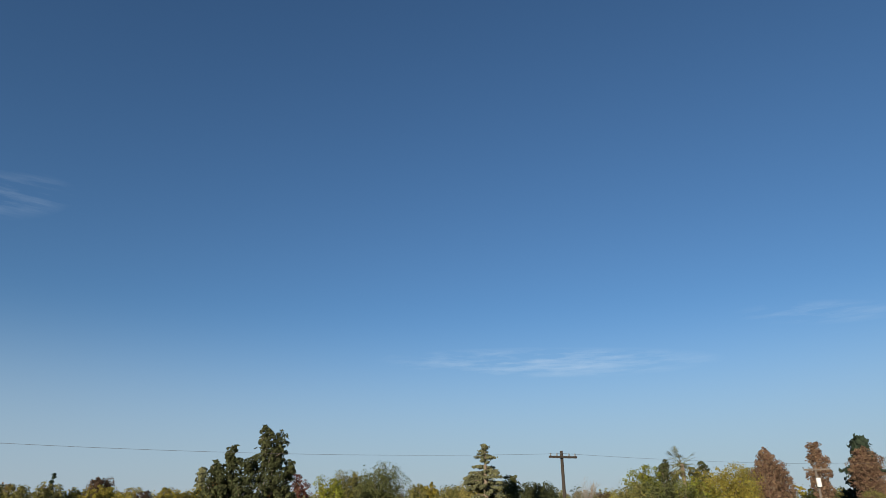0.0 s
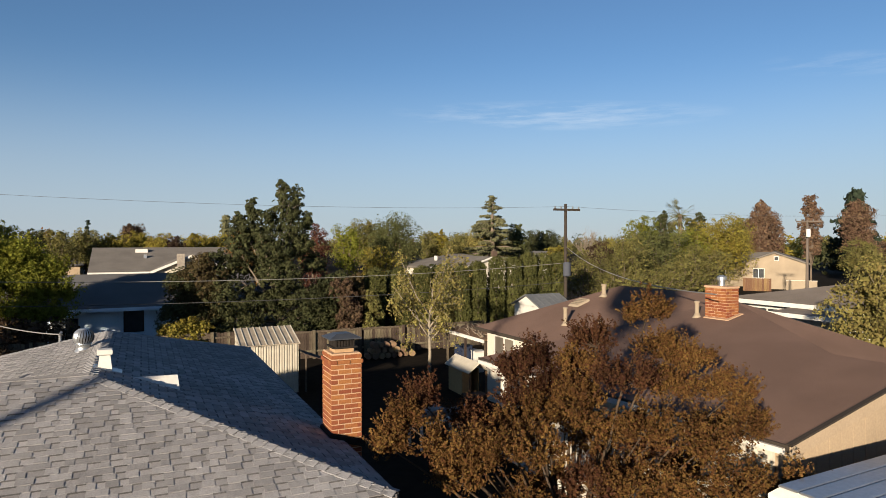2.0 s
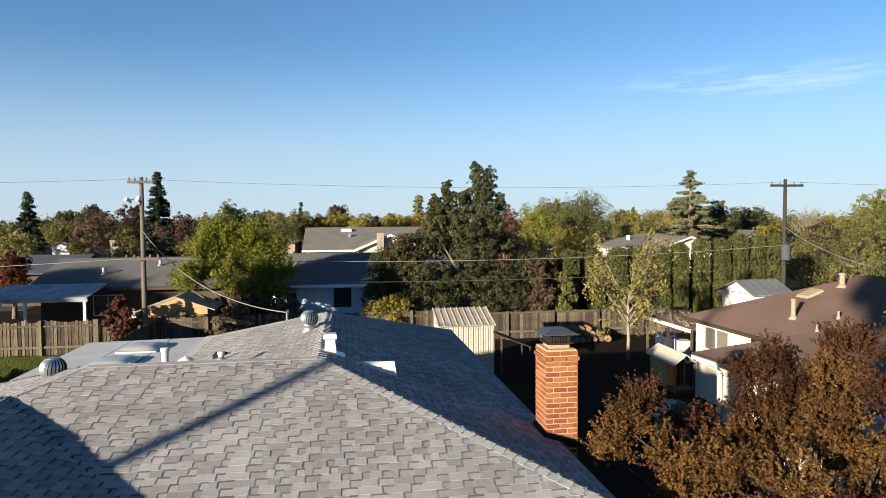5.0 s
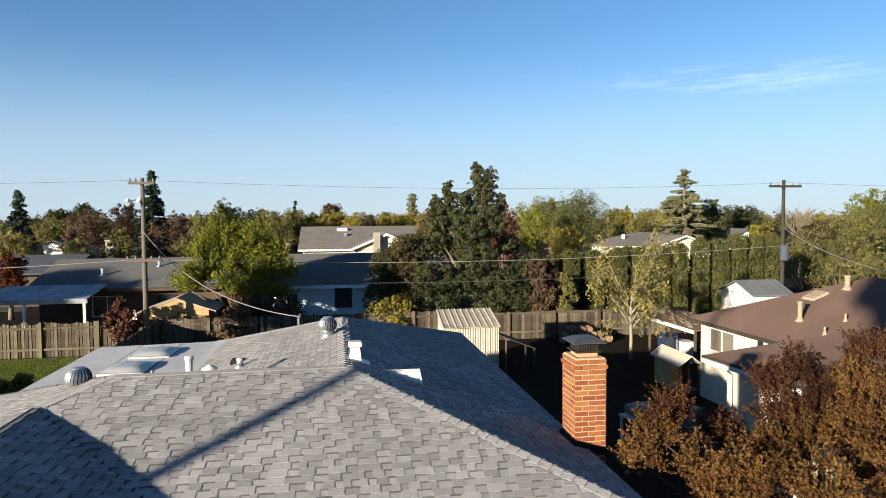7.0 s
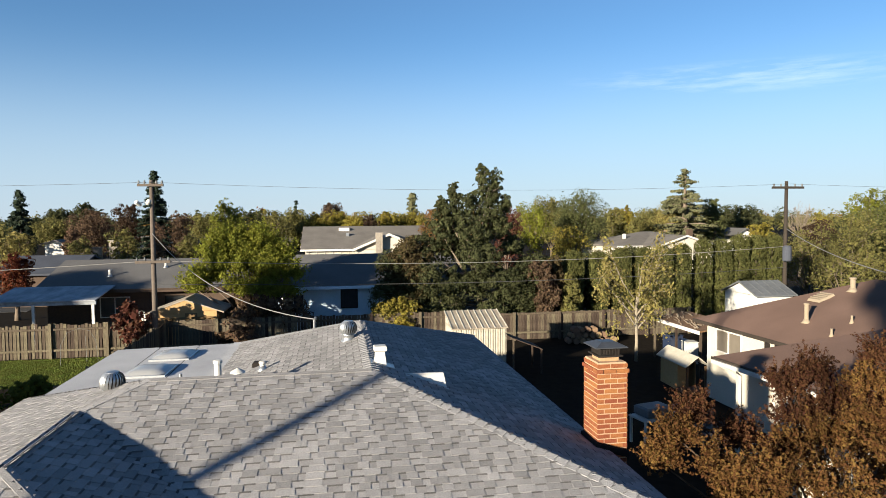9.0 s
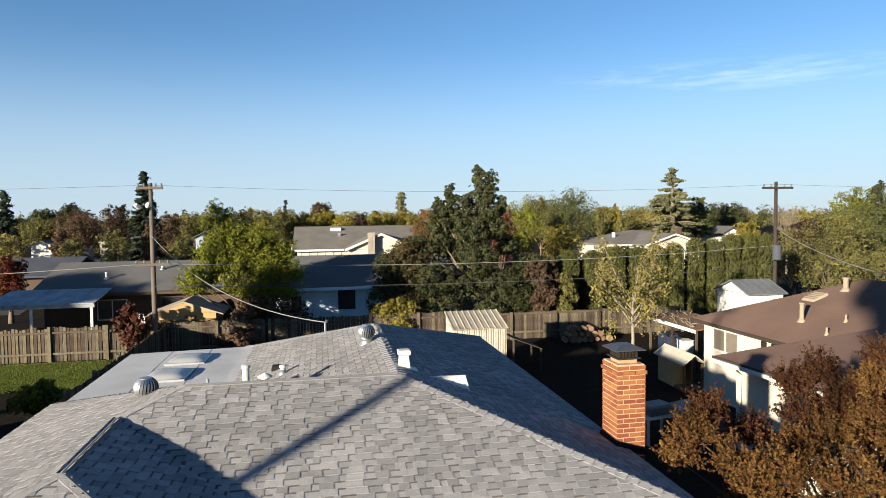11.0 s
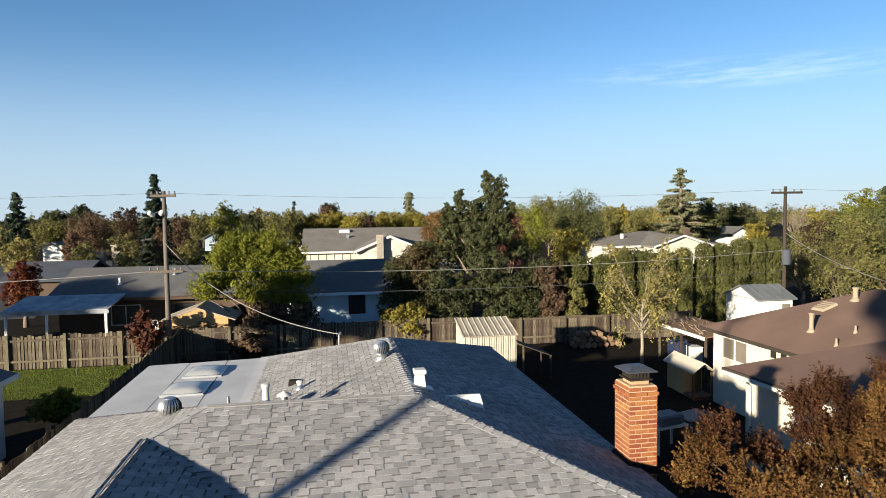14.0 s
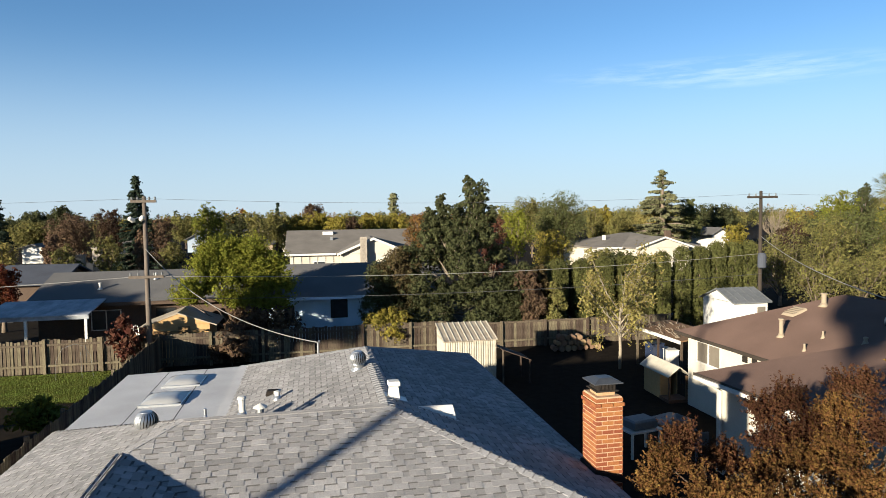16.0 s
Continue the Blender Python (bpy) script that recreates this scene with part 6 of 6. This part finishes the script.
for k in range(11):
    a = k * 2.4 + sr.uniform(-.4, .4)
    z0 = 1.2 + 1.3 * (k / 11)
    out, up = sr.uniform(0.9, 1.9), sr.uniform(1.6, 3.0) * (0.65 + 0.35 * k / 11)
    p0 = Vector((0.02, 0, z0))
    p3 = p0 + Vector((math.cos(a) * out, math.sin(a) * out * 0.8, up))
    p1 = p0.lerp(p3, 0.33) + Vector((math.cos(a), math.sin(a), -0.15)) * 0.16
    p2 = p0.lerp(p3, 0.68) + Vector((math.cos(a), math.sin(a), 0.1)) * 0.1
    g.tube([p0, p1, p2, p3], [0.038, 0.03, 0.02, 0.007], 6)
    for j in range(9):
        f = sr.uniform(0.25, 0.98)
        q0 = (p0.lerp(p1, f * 3) if f < 0.33 else p1.lerp(p2, (f - 0.33) / 0.35) if f < 0.68 else p2.lerp(p3, (f - 0.68) / 0.32))
        d = Vector(sr.normal(0, 1, 3)) * 0.42 + Vector((math.cos(a), math.sin(a), 0.35)) * 0.4
        q1 = q0 + d * sr.uniform(0.5, 1.1)
        g.tube([q0, q0.lerp(q1, 0.5) + Vector((0, 0, 0.04)), q1], [0.012, 0.008, 0.004], 4)
        ends += [tuple(q0.lerp(q1, h)) for h in (0.55, 0.8, 1.0)]
    ends += [tuple(p2.lerp(p3, h)) for h in (0.6, 1.0)]
for k in range(46):
    a, rr = sr.uniform(0, 6.283), sr.uniform(0.3, 1.5)
    ends.append((rr * math.cos(a), rr * math.sin(a), sr.uniform(1.0, 2.4)))
part("trunk", g, M_SAPBARK, sap, smooth=True)
keep = np.array(ends)
v, q = leaves(sr, keep[sr.random(len(keep)) < 0.8], 0.13, 17, 0.062)
part("crown", quick_mesh("crown", v, q, L_PALE), None, sap)
mul_shape = [(-0.9, -0.3, 3.9, 0.9, 0.8, 0.7), (1.2, -0.3, 3.9, 0.9, 0.8, 0.7), (-1.3, 0, 4.6, 0.75, 0.8, 0.85), (-0.3, 0.2, 4.6, 0.75, 0.8, 0.8), (1.0, 0, 4.8, 0.75, 0.8, 0.85), (1.9, 0.1, 4.4, 0.65, 0.7, 0.8), (0.4, -0.5, 3.8, 1.1, 0.9, 0.8), (-1.7, -0.3, 3.4, 0.95, 0.8, 0.8), (2.1, -0.3, 3.4, 0.85, 0.8, 0.8), (-2.3, 0, 2.9, 0.5, 0.6, 0.5), (0.2, -0.6, 2.7, 1.5, 0.8, 0.7), (1.8, -0.5, 2.4, 0.9, 0.7, 0.6)]
mb = thing("mulberry_tree", "bright yellow-green leafy tree behind the fence", "tree", (-5.7, 33.7, 0))
mul_shape += [(-0.4, 0, 5.35, 0.5, 0.5, 0.6), (0.7, 0, 5.4, 0.45, 0.5, 0.6), (-1.0, 0.1, 5.1, 0.45, 0.5, 0.5)]
br = np.random.default_rng(12)
g = Geo()
mul_shape = [(x, y, z * 0.94, a, b, c * 0.94) for x, y, z, a, b, c in mul_shape]
limbs(g, br, mul_shape, 0.7, 0.14)
part("trunk", g, M_BARK, mb, smooth=True)
ft, tp, lpt = sprays(br, mul_shape, 34, 8, 24, 0.95)
v, q = leaves(br, lpt, 0.04, 1, 0.052)
v2, q2 = puffs(br, mul_shape, 60, 30, 0.06, 0.4)
v, q = np.concatenate([v, v2]), np.concatenate([q, q2 + len(v)])
part("crown", quick_mesh("crown", v, q, L_LIME), None, mb)
big_shape = [(0, -1.0, 4.0, 1.0, 0.7, 0.8), (-0.3, -0.8, 5.1, 0.9, 0.7, 0.7), (0.3, 0, 8.35, 0.38, 0.36, 0.85), (1.0, 0, 8.0, 0.34, 0.34, 0.85), (-1.35, 0, 7.5, 0.32, 0.32, 0.7), (1.6, 0, 6.9, 0.3, 0.32, 0.5), (-2.0, 0, 6.9, 0.34, 0.34, 0.5), (0.5, 0, 7.5, 0.75, 0.6, 0.65), (-0.4, 0, 7.0, 0.8, 0.65, 0.65), (-1.6, 0, 6.4, 0.75, 0.65, 0.65), (0.9, 0, 6.5, 0.8, 0.65, 0.65), (-0.6, 0.2, 5.9, 1.2, 1.0, 0.7), (-2.1, 0, 5.5, 0.9, 0.8, 0.65), (1.2, 0.3, 5.6, 0.85, 0.8, 0.55),
             (-3.0, 0.2, 4.5, 1.0, 1.0, 0.7), (2.0, 0.4, 4.6, 0.7, 0.8, 0.5), (-1.4, 0.6, 4.4, 0.9, 0.8, 0.7), (-4.3, 0.2, 3.6, 1.1, 1.1, 0.9), (3.2, 0.2, 3.2, 1.1, 1.1, 0.9), (-2.6, -0.8, 3.0, 1.3, 1.0, 0.9), (1.2, -0.8, 2.7, 1.3, 1.0, 0.8), (-0.8, -0.6, 2.5, 1.2, 0.9, 0.8), (-4.6, -0.4, 1.9, 1.3, 1.1, 1.0), (3.6, 0, 1.8, 1.2, 1.1, 1.0), (-2.4, -1.0, 1.4, 1.4, 0.9, 0.9), (1.2, -1.0, 1.3, 1.4, 0.9, 0.8)]
tree("oak_tree", "large dark green spreading tree behind the fence", (6.6, 34.3), 9.2, 10, L_DARK, M_PALEBARK, 1.9, shape=big_shape, clumps=1500, per=44, size=0.062, radius=0.15, seed=13, puff=0.24)
tree("plum_tree", "olive-brown-leaved tree beside the large green tree", (2.9, 34.4), 5.7, 3.0, L_UMBER, None, 1.0, lobes=9, clumps=420, per=34, size=0.055, seed=14)
tree("shrub", "yellow-green bush against the fence", (2.0, 31.9), 2.35, 2.5, L_YELLOW, None, 0.2, lobes=7, clumps=240, per=34, size=0.05, radius=0.04, seed=15, category="shrub")
tree("shrub", "thin reddish-brown shrub by the pole", (-10.15, 30.75), 3.0, 1.7, L_MAROON, None, 0.3, lobes=7, clumps=85, per=9, size=0.08, radius=0.03, seed=16, category="shrub")
tree("shrub", "brown tangled shrub along the fence", (-4.6, 32.4), 2.7, 3.8, L_BROWN, None, 0.2, lobes=7, clumps=200, per=16, size=0.09, radius=0.03, seed=17, category="shrub")
tree("shrub", "brown tangled shrub along the fence", (-5.6, 30.6), 1.4, 2.0, L_BROWN, None, 0.2, lobes=5, clumps=120, per=14, size=0.09, radius=0.03, seed=18, category="shrub")
tree("shrub", "green shrub at the edge of the lawn", (-10.35, 21.5), 1.5, 1.7, L_GREEN, None, 0.1, lobes=9, clumps=110, per=12, size=0.075, radius=0.03, seed=19, category="shrub")
tree("liquidambar_tree", "small tree in red autumn leaf", (-20.8, 44.0), 4.7, 2.2, L_RED, None, 0.6, lobes=8, clumps=260, per=30, size=0.06, seed=20)

# unseen tree, its high narrow crown shaped to shade the brown roof
tree("tall_tree", "tall thin dark tree out of view, placed to shade the brown roof", (-12.6, -7.5), 13.4, 2.3, L_DARK, None, 9.2, lobes=6, clumps=190, per=24, size=0.15, radius=0.06, seed=33)
# unseen shrubs added only to throw shade under the patio cover
for k, (x, y, h, w) in enumerate(((-22.6, 31.6, 4.5, 3.6), (-24.6, 34.4, 4.6, 3.6), (-20.6, 33.4, 3.2, 2.0))):
    tree("shrub", "tall dark evergreen shrub out of view, added to shade the patio", (x, y), h, w, L_DARK, None, 0.3, lobes=7, clumps=220, per=26, size=0.15, radius=0.07, seed=210 + k, category="shrub", group="patio shrubs")

tree("tree", "pale yellow-green tree beside the brown roof", (19.3, 10.9), 5.5, 2.9, L_PALE, M_PALEBARK, 1.6, lobes=8, clumps=330, per=30, size=0.05, radius=0.08, seed=140, puff=0.36)

# unseen trees added so their crowns shade the blue house and patio
for k, (x, y, h0, h1, w) in enumerate(((-21.0, 16.2, 5.4, 9.0, 4.6), (-38.5, 16.0, 6.8, 9.5, 6.0))):
    tree("shade_tree", "broad dark green tree out of view, added to shade the walls", (x, y), h1, w, L_DARK, None, h0, lobes=12, clumps=420, per=26, size=0.2, radius=0.25, seed=300 + k, group="shade trees")
tree("shrub", "brown-olive tall narrow shrub beside the hedge", (9.9, 32.9), 4.4, 1.7, L_BROWN, None, 0.3, lobes=9, clumps=260, per=34, size=0.05, radius=0.05, seed=311, category="shrub")
tree("shrub", "olive tall narrow shrub beside the hedge", (11.3, 32.7), 3.6, 1.3, L_OLIVE, None, 0.3, lobes=9, clumps=240, per=34, size=0.05, radius=0.05, seed=312, category="shrub")

tree("shrub", "dark green tall shrub behind the fence", (9.2, 33.8), 4.3, 2.4, L_DARK, None, 0.2, lobes=10, clumps=300, per=32, size=0.055, radius=0.05, seed=313, category="shrub")
tree("shrub", "olive-brown tall shrub behind the fence", (10.7, 33.6), 4.7, 1.7, L_UMBER, None, 0.2, lobes=10, clumps=260, per=32, size=0.05, radius=0.05, seed=314, category="shrub")
# shrubs added so the hedge's gaps look black with shade and hide walls
for k in range(6):
    tree("shrub", "dark green shrub added to darken gaps in the cypress hedge", (11.9 + 1.5 * k, 36.2), 4.3 + 0.12 * k, 3.0, L_DARK, None, 0.1, lobes=9, clumps=150, per=26, size=0.08, radius=0.06, seed=320 + k, category="shrub", group="shrubs behind the hedge")

# clipped cypress columns
def cypress(x, y, h, w, seed):
    r = np.random.default_rng(seed)
    root = thing("cypress", "tall clipped olive-green cypress column in a hedge row", "hedge tree", (x, y, 0), group="cypress hedge")
    part("trunk", Geo().tube([(0, 0, -0.1), (0, 0, h * 0.5), (0, 0, h * 0.9)], [0.09, 0.06, 0.02], 7), M_BARK, root)
    n = 2400
    z = r.uniform(0.15, h, n)
    a = r.uniform(0, 6.283, n)
    taper = np.minimum(1.0, 0.85 + 0.15 * z / 1.5) * np.clip((h - z) / (w * 0.32), 0, 1) ** 0.4 * r.uniform(0.93, 1.02, n) * (1 + 0.05 * np.sin(z * 2.3 + a * 2 + seed) + 0.03 * np.sin(z * 7 + a * 5))
    sq = 1 / np.maximum(np.abs(np.cos(a)), np.abs(np.sin(a))) ** 0.6
    c = np.stack([w / 2 * taper * sq * np.cos(a), w / 2 * taper * sq * np.sin(a), z], 1)
    v, q = leaves(r, c, np.array([0.015, 0.015, 0.06]), 8, 0.034)
    v2, q2 = leaves(r, c[:420] * np.array([0.72, 0.72, 0.97]), 0.05, 2, 0.15)
    part("foliage", quick_mesh("foliage", np.concatenate([v, v2]), np.concatenate([q, q2 + len(v)]), L_CYPRESS), None, root)


COLUMNS = [(12.0, 4.35), (13.45, 4.3), (14.85, 4.4), (16.2, 4.45), (17.4, 4.5), (18.55, 4.65), (19.85, 4.9), (21.05, 4.85), (22.2, 5.15), (23.25, 5.1), (24.3, 5.15)]
for i, (x, h) in enumerate(COLUMNS):
    cypress(x, 34.0, h, (1.02 if i < 4 else 0.9) + 0.05 * math.sin(i * 2), 40 + i)

MID = [
    ("dark green tree", -59.0, 150, 9.4, 6.8, L_DARK),
    ("dark clumpy tree", -47.3, 130, 10.4, 4.2, L_DARK),
    ("dark green tree", -72.3, 170, 7.2, 6.3, L_DARK),
    ("olive tree", -55.8, 140, 6.9, 9.1, L_OLIVE),
    ("dull pinkish-brown tree", -33.8, 95, 7.9, 5.9, L_BROWN),
    ("russet tree", -34.7, 90, 5.8, 2.0, L_RUSSET),
    ("dark bronze-leaved tree", -24.7, 80, 9.1, 3.4, L_BRONZE),
    ("pale yellow-green tree", -26.8, 58, 5.9, 3.2, L_PALE),
    ("small yellow-olive tree", -22.8, 60, 5.1, 2.9, L_OLIVE),
    ("olive tree", -19.9, 62, 6.1, 2.5, L_OLIVE),
    ("narrow russet tree", -17.5, 64, 6.7, 1.3, L_RUSSET),
    ("thin brown tree", -18.8, 78, 8.0, 3.3, L_BROWN),
    ("small olive tree", -15.6, 68, 5.1, 2.5, L_OLIVE),
    ("pale olive tree", -29.3, 150, 7.9, 5.5, L_OLIVE),
    ("rounded green tree", -14.4, 85, 9.4, 4.4, L_GREEN),
    ("dark green tree", -12.1, 92, 8.3, 3.9, L_DARK),
    ("olive tree", -10.1, 100, 8.3, 4.3, L_OLIVE),
    ("olive tree", -7.4, 106, 8.5, 4.4, L_OLIVE),
    ("yellow-green tree", -4.0, 108, 7.7, 4.8, L_YELLOW),
    ("yellow-green tree", -0.8, 112, 8.2, 4.6, L_YELLOW),
    ("yellow-green tree", 2.6, 108, 7.6, 4.9, L_YELLOW),
    ("dark brown tree", 4.6, 100, 7.6, 2.6, L_BRONZE),
    ("yellow-green tree", 8.3, 114, 8.1, 4.6, L_YELLOW),
    ("yellow-olive tree", 12.9, 116, 7.4, 5.8, L_YELLOW),
    ("bare brown tree", -1.6, 135, 10.3, 4.6, L_BROWN),
    ("dull orange-brown tree", 8.7, 62, 8.0, 3.4, L_ORANGE),
    ("bright yellow-green tree", 21.9, 72, 8.5, 3.7, L_LIME),
    ("rounded green tree", 29.6, 78, 10.0, 6.8, L_MIDGREEN),
    ("olive tree", 31.9, 95, 9.8, 6.1, L_OLIVE),
    ("yellow autumn tree", 18.5, 52, 5.8, 3.5, L_YELLOW),
    ("olive tree", 41.0, 92, 8.3, 3.2, L_OLIVE),
    ("yellow-olive tree", 51.3, 110, 9.2, 3.0, L_YELLOW),
    ("broad olive tree", 52.7, 104, 7.6, 7.9, L_OLIVE),
    ("pale olive tree", 51.6, 92, 8.7, 7.8, L_PALE),
    ("green tree", 57.2, 92, 9.7, 4.0, L_MIDGREEN),
    ("dark green tree", 71.6, 106, 8.4, 8.5, L_DARK),
    ("yellow-brown tree", 51.0, 72, 5.9, 3.1, L_YELLOW),
    ("tree with dull red leaves", 11.4, 46, 8.0, 2.6, L_MAROON),
    ("dark twiggy brown tree", 37.5, 46, 6.7, 2.6, L_BRONZE),
    ("olive tree", 35.9, 41, 6.8, 4.6, L_OLIVE),
    ("broad olive-green tree", 43.8, 46, 7.3, 6.6, L_MIDGREEN),
    ("green tree", 55.3, 60, 9.6, 4.2, L_GREEN),
    ("olive tree", 44.4, 41, 5.8, 4.8, L_OLIVE),
    ("dark spired tree", 64.3, 66, 11.2, 2.8, L_DARK),
    ("dark spired tree", 70.8, 66, 11.0, 3.1, L_DARK),
    ("yellow-green tree", 62.8, 56, 9.0, 8.4, L_YELLOW),
    ("grey-olive tree", 109.2, 90, 11.0, 7.5, L_OLIVE),
    ("narrow russet tree", 80.9, 64, 13.4, 2.8, L_RUSSET),
    ("russet autumn tree", 84.8, 66, 11.4, 5.0, L_RUSSET),
    ("narrow russet tree", 89.1, 62, 14.4, 3.0, L_RUSSET),
    ("olive bush", 30.9, 36, 4.2, 3.8, L_OLIVE),
    ("olive bush", 35.6, 37, 3.9, 4.1, L_OLIVE),
    ("olive bush", 40.2, 39, 4.6, 4.4, L_OLIVE),
    ("olive bush", 31.5, 40, 5.4, 4.4, L_OLIVE),
    ("russet autumn tree", 96.5, 60, 13.4, 4.6, L_RUSSET),
    ("low russet-olive tree", 92.0, 56, 6.0, 6.5, L_OLIVE),
    ("low russet tree", 97.0, 55, 6.4, 7.0, L_RUSSET),
    ("low olive tree", 88.0, 48, 4.2, 7.0, L_OLIVE),
    ("low olive bush", 27.9, 62.5, 3.3, 3.4, L_OLIVE),
    ("low green bush", 30.6, 63.0, 3.1, 3.4, L_MIDGREEN),
    ("green tree", 47.8, 45.6, 7.7, 4.2, L_GREEN),
]
for i, (lb, x, y, h, w, lf) in enumerate(MID):
    d = math.hypot(x, y)
    area = w * h * (1.0 if d < 65 else 0.8)
    tree("tree", lb + " among the neighbouring gardens", (x, y), h, w, lf, None, h * 0.12, lobes=18 if h > 3.2 * w else 13 if w > 3 else 9, clumps=int(min(520, max(140, 9 * area))), per=31, size=0.018 + 0.00080 * d, radius=0.13, seed=100 + i, group="neighbourhood trees", puff=0.36)
bare_tree("bare_tree", "leafless pale grey tree behind the pole", (45.4, 58), 9.4, 7.5, M_PALEBARK, 61, forks=5, group="neighbourhood trees", radius=0.16)
pm = thing("palm_tree", "fan palm with a shaggy crown above the gardens", "tree", (51.2, 50, 0))
pr = np.random.default_rng(8)
part("trunk", Geo().tube([(0, 0, -0.1), (0.1, 0, 4), (0, 0, 8.6)], [0.3, 0.24, 0.2], 10), M_BARK, pm, smooth=True)
fg = Geo()
for k in range(46):
    a, up = pr.uniform(0, 6.283), pr.uniform(-1.0, 1.3)
    d = Vector((math.cos(a) * math.cos(up), math.sin(a) * math.cos(up), math.sin(up)))
    c = Vector((0, 0, 8.6)) + d * 1.1
    s = d.cross(Vector((0, 0, 1))).normalized()
    n = s.cross(d)
    for j in range(-4, 5):
        w = (d + s * (0.28 * j)).normalized()
        t = c + w * 1.0 + Vector((0, 0, -0.12 - 0.02 * j * j))
        fg.add([c, c.lerp(t, 0.55) + s * 0.045, t, c.lerp(t, 0.55) - s * 0.045], [(0, 1, 2, 3)])
    fg.tube([(0, 0, 8.55), c], [0.025, 0.015], 4)
part("fronds", fg, L_OLIVE, pm, kind="stuff")

conifer("pine_tree", "tall open conifer above the far trees", (49.6, 87), 13.4, 11.5, L_CONIFER, 3, tiers=17, per=22, size=0.17, droop=0.06)
conifer("redwood_tree", "dark blue-green narrow conifer behind the pole", (-21.3, 78), 11.9, 5.0, L_BLUECON, 4, tiers=34, per=22, size=0.12, droop=0.35)
conifer("conifer", "blue-green distant conifer beyond the side street", (-53.8, 120), 11.4, 5.4, L_BLUECON, 8, tiers=18, per=12, size=0.24)
conifer("conifer", "thin distant conifer above the trees", (17.1, 150), 11.8, 3.0, L_CONIFER, 5, tiers=12, per=10, size=0.4)
conifer("conifer", "dark pine beyond the beige house", (112, 70), 14.6, 9.0, L_BLUECON, 6, tiers=14, per=16, size=0.5)
conifer("conifer", "thin dark cypress among far houses", (-7.35, 110), 9.3, 1.1, L_BLUECON, 7, tiers=16, per=10, size=0.13)

# far belt of trees
far = np.random.default_rng(77)
for nm, lf, cnt in (("far_trees", L_DARK, 150), ("far_trees", L_OLIVE, 190), ("far_trees", L_YELLOW, 60), ("far_trees", L_ORANGE, 45)):
    cs = []
    for i in range(cnt):
        d = far.uniform(115, 420)
        a = radians(far.uniform(22, 118))
        h, w = far.uniform(4.5, 8.0) * (1 + d / 1600), far.uniform(5, 10)
        x, y = d * math.cos(a), d * math.sin(a)
        lb = [(x + far.uniform(-.3, .3) * w, y, h * f, w * 0.42 * s, w * 0.42, h * 0.24) for f, s in ((0.35, 1.1), (0.55, 1.0), (0.75, 0.7))]
        cs.append(crown_points(far, lb, 50, 0.5))
    v, q = leaves(far, np.concatenate(cs), 0.42, 7, 0.38)
    tagged(part(nm, quick_mesh(nm, v, q, lf), None), "distant belt of mixed autumn trees", "trees", kind="stuff")

# lawn of the next garden
tagged(part("turf", Geo().slab([(-20.5, 26.3, 0.012), (-9.0, 26.3, 0.012), (-9.0, 31.25, 0.012), (-20.5, 31.25, 0.012)], 0.05), M_TURF), "patchy turf of the next garden", "ground", kind="structure")
lr = np.random.default_rng(6)
n = 70000
x, y = lr.uniform(-20.5, -9.05, n), lr.uniform(26.0, 31.1, n)
hh, aa = lr.uniform(0.02, 0.075, n), lr.uniform(0, 6.28, n)
ca, sa = np.cos(aa) * 0.009, np.sin(aa) * 0.009
bx, by = lr.normal(0, 0.03, n), lr.normal(0, 0.03, n)
v = np.stack([np.stack([x - ca, y - sa, x * 0], 1), np.stack([x + ca, y + sa, x * 0], 1), np.stack([x + bx + ca * .3, y + by + sa * .3, hh], 1), np.stack([x + bx - ca * .3, y + by - sa * .3, hh], 1)], 1)
tagged(part("lawn", quick_mesh("lawn", v.reshape(-1, 3), np.arange(n * 4).reshape(-1, 4), M_LAWN), None), "green lawn in the next garden", "grass", kind="stuff")

# ---- pieces ----
for i, (c, k, mm) in enumerate(near_tabs):
    if i >= 300:
        break
    o = part("shingle", tab_meshes[k], None, roof)
    o.matrix_world = mm
rest = Geo()
for c, k, mm in near_tabs[300:]:
    q = tab_mesh(TABW[k])
    rest.add(q.v, q.f, mm)
if rest.v:
    part("shingle_field", rest, M_SHINGLE, roof, kind="stuff")
for mm in caps:
    part("ridge_cap", cap_mesh, None, roof).matrix_world = mm
for mm, w in brick_spots:
    part("brick", brick_mesh(w), None, chimney).matrix_world = mm
nb_mesh = {}
for mm, w in nb_spots:
    w = round(w, 3)
    if w not in nb_mesh:
        nb_mesh[w] = Geo().box(0, 0, 0, w, 0.1, 0.062, bevel=0.004).mesh("brick", M_BRICK)
    part("brick", nb_mesh[w], None, nch).matrix_world = mm
for x, me in fence_spots:
    o = part("board", me, None, back)
    o.location = (x, 0, 0)
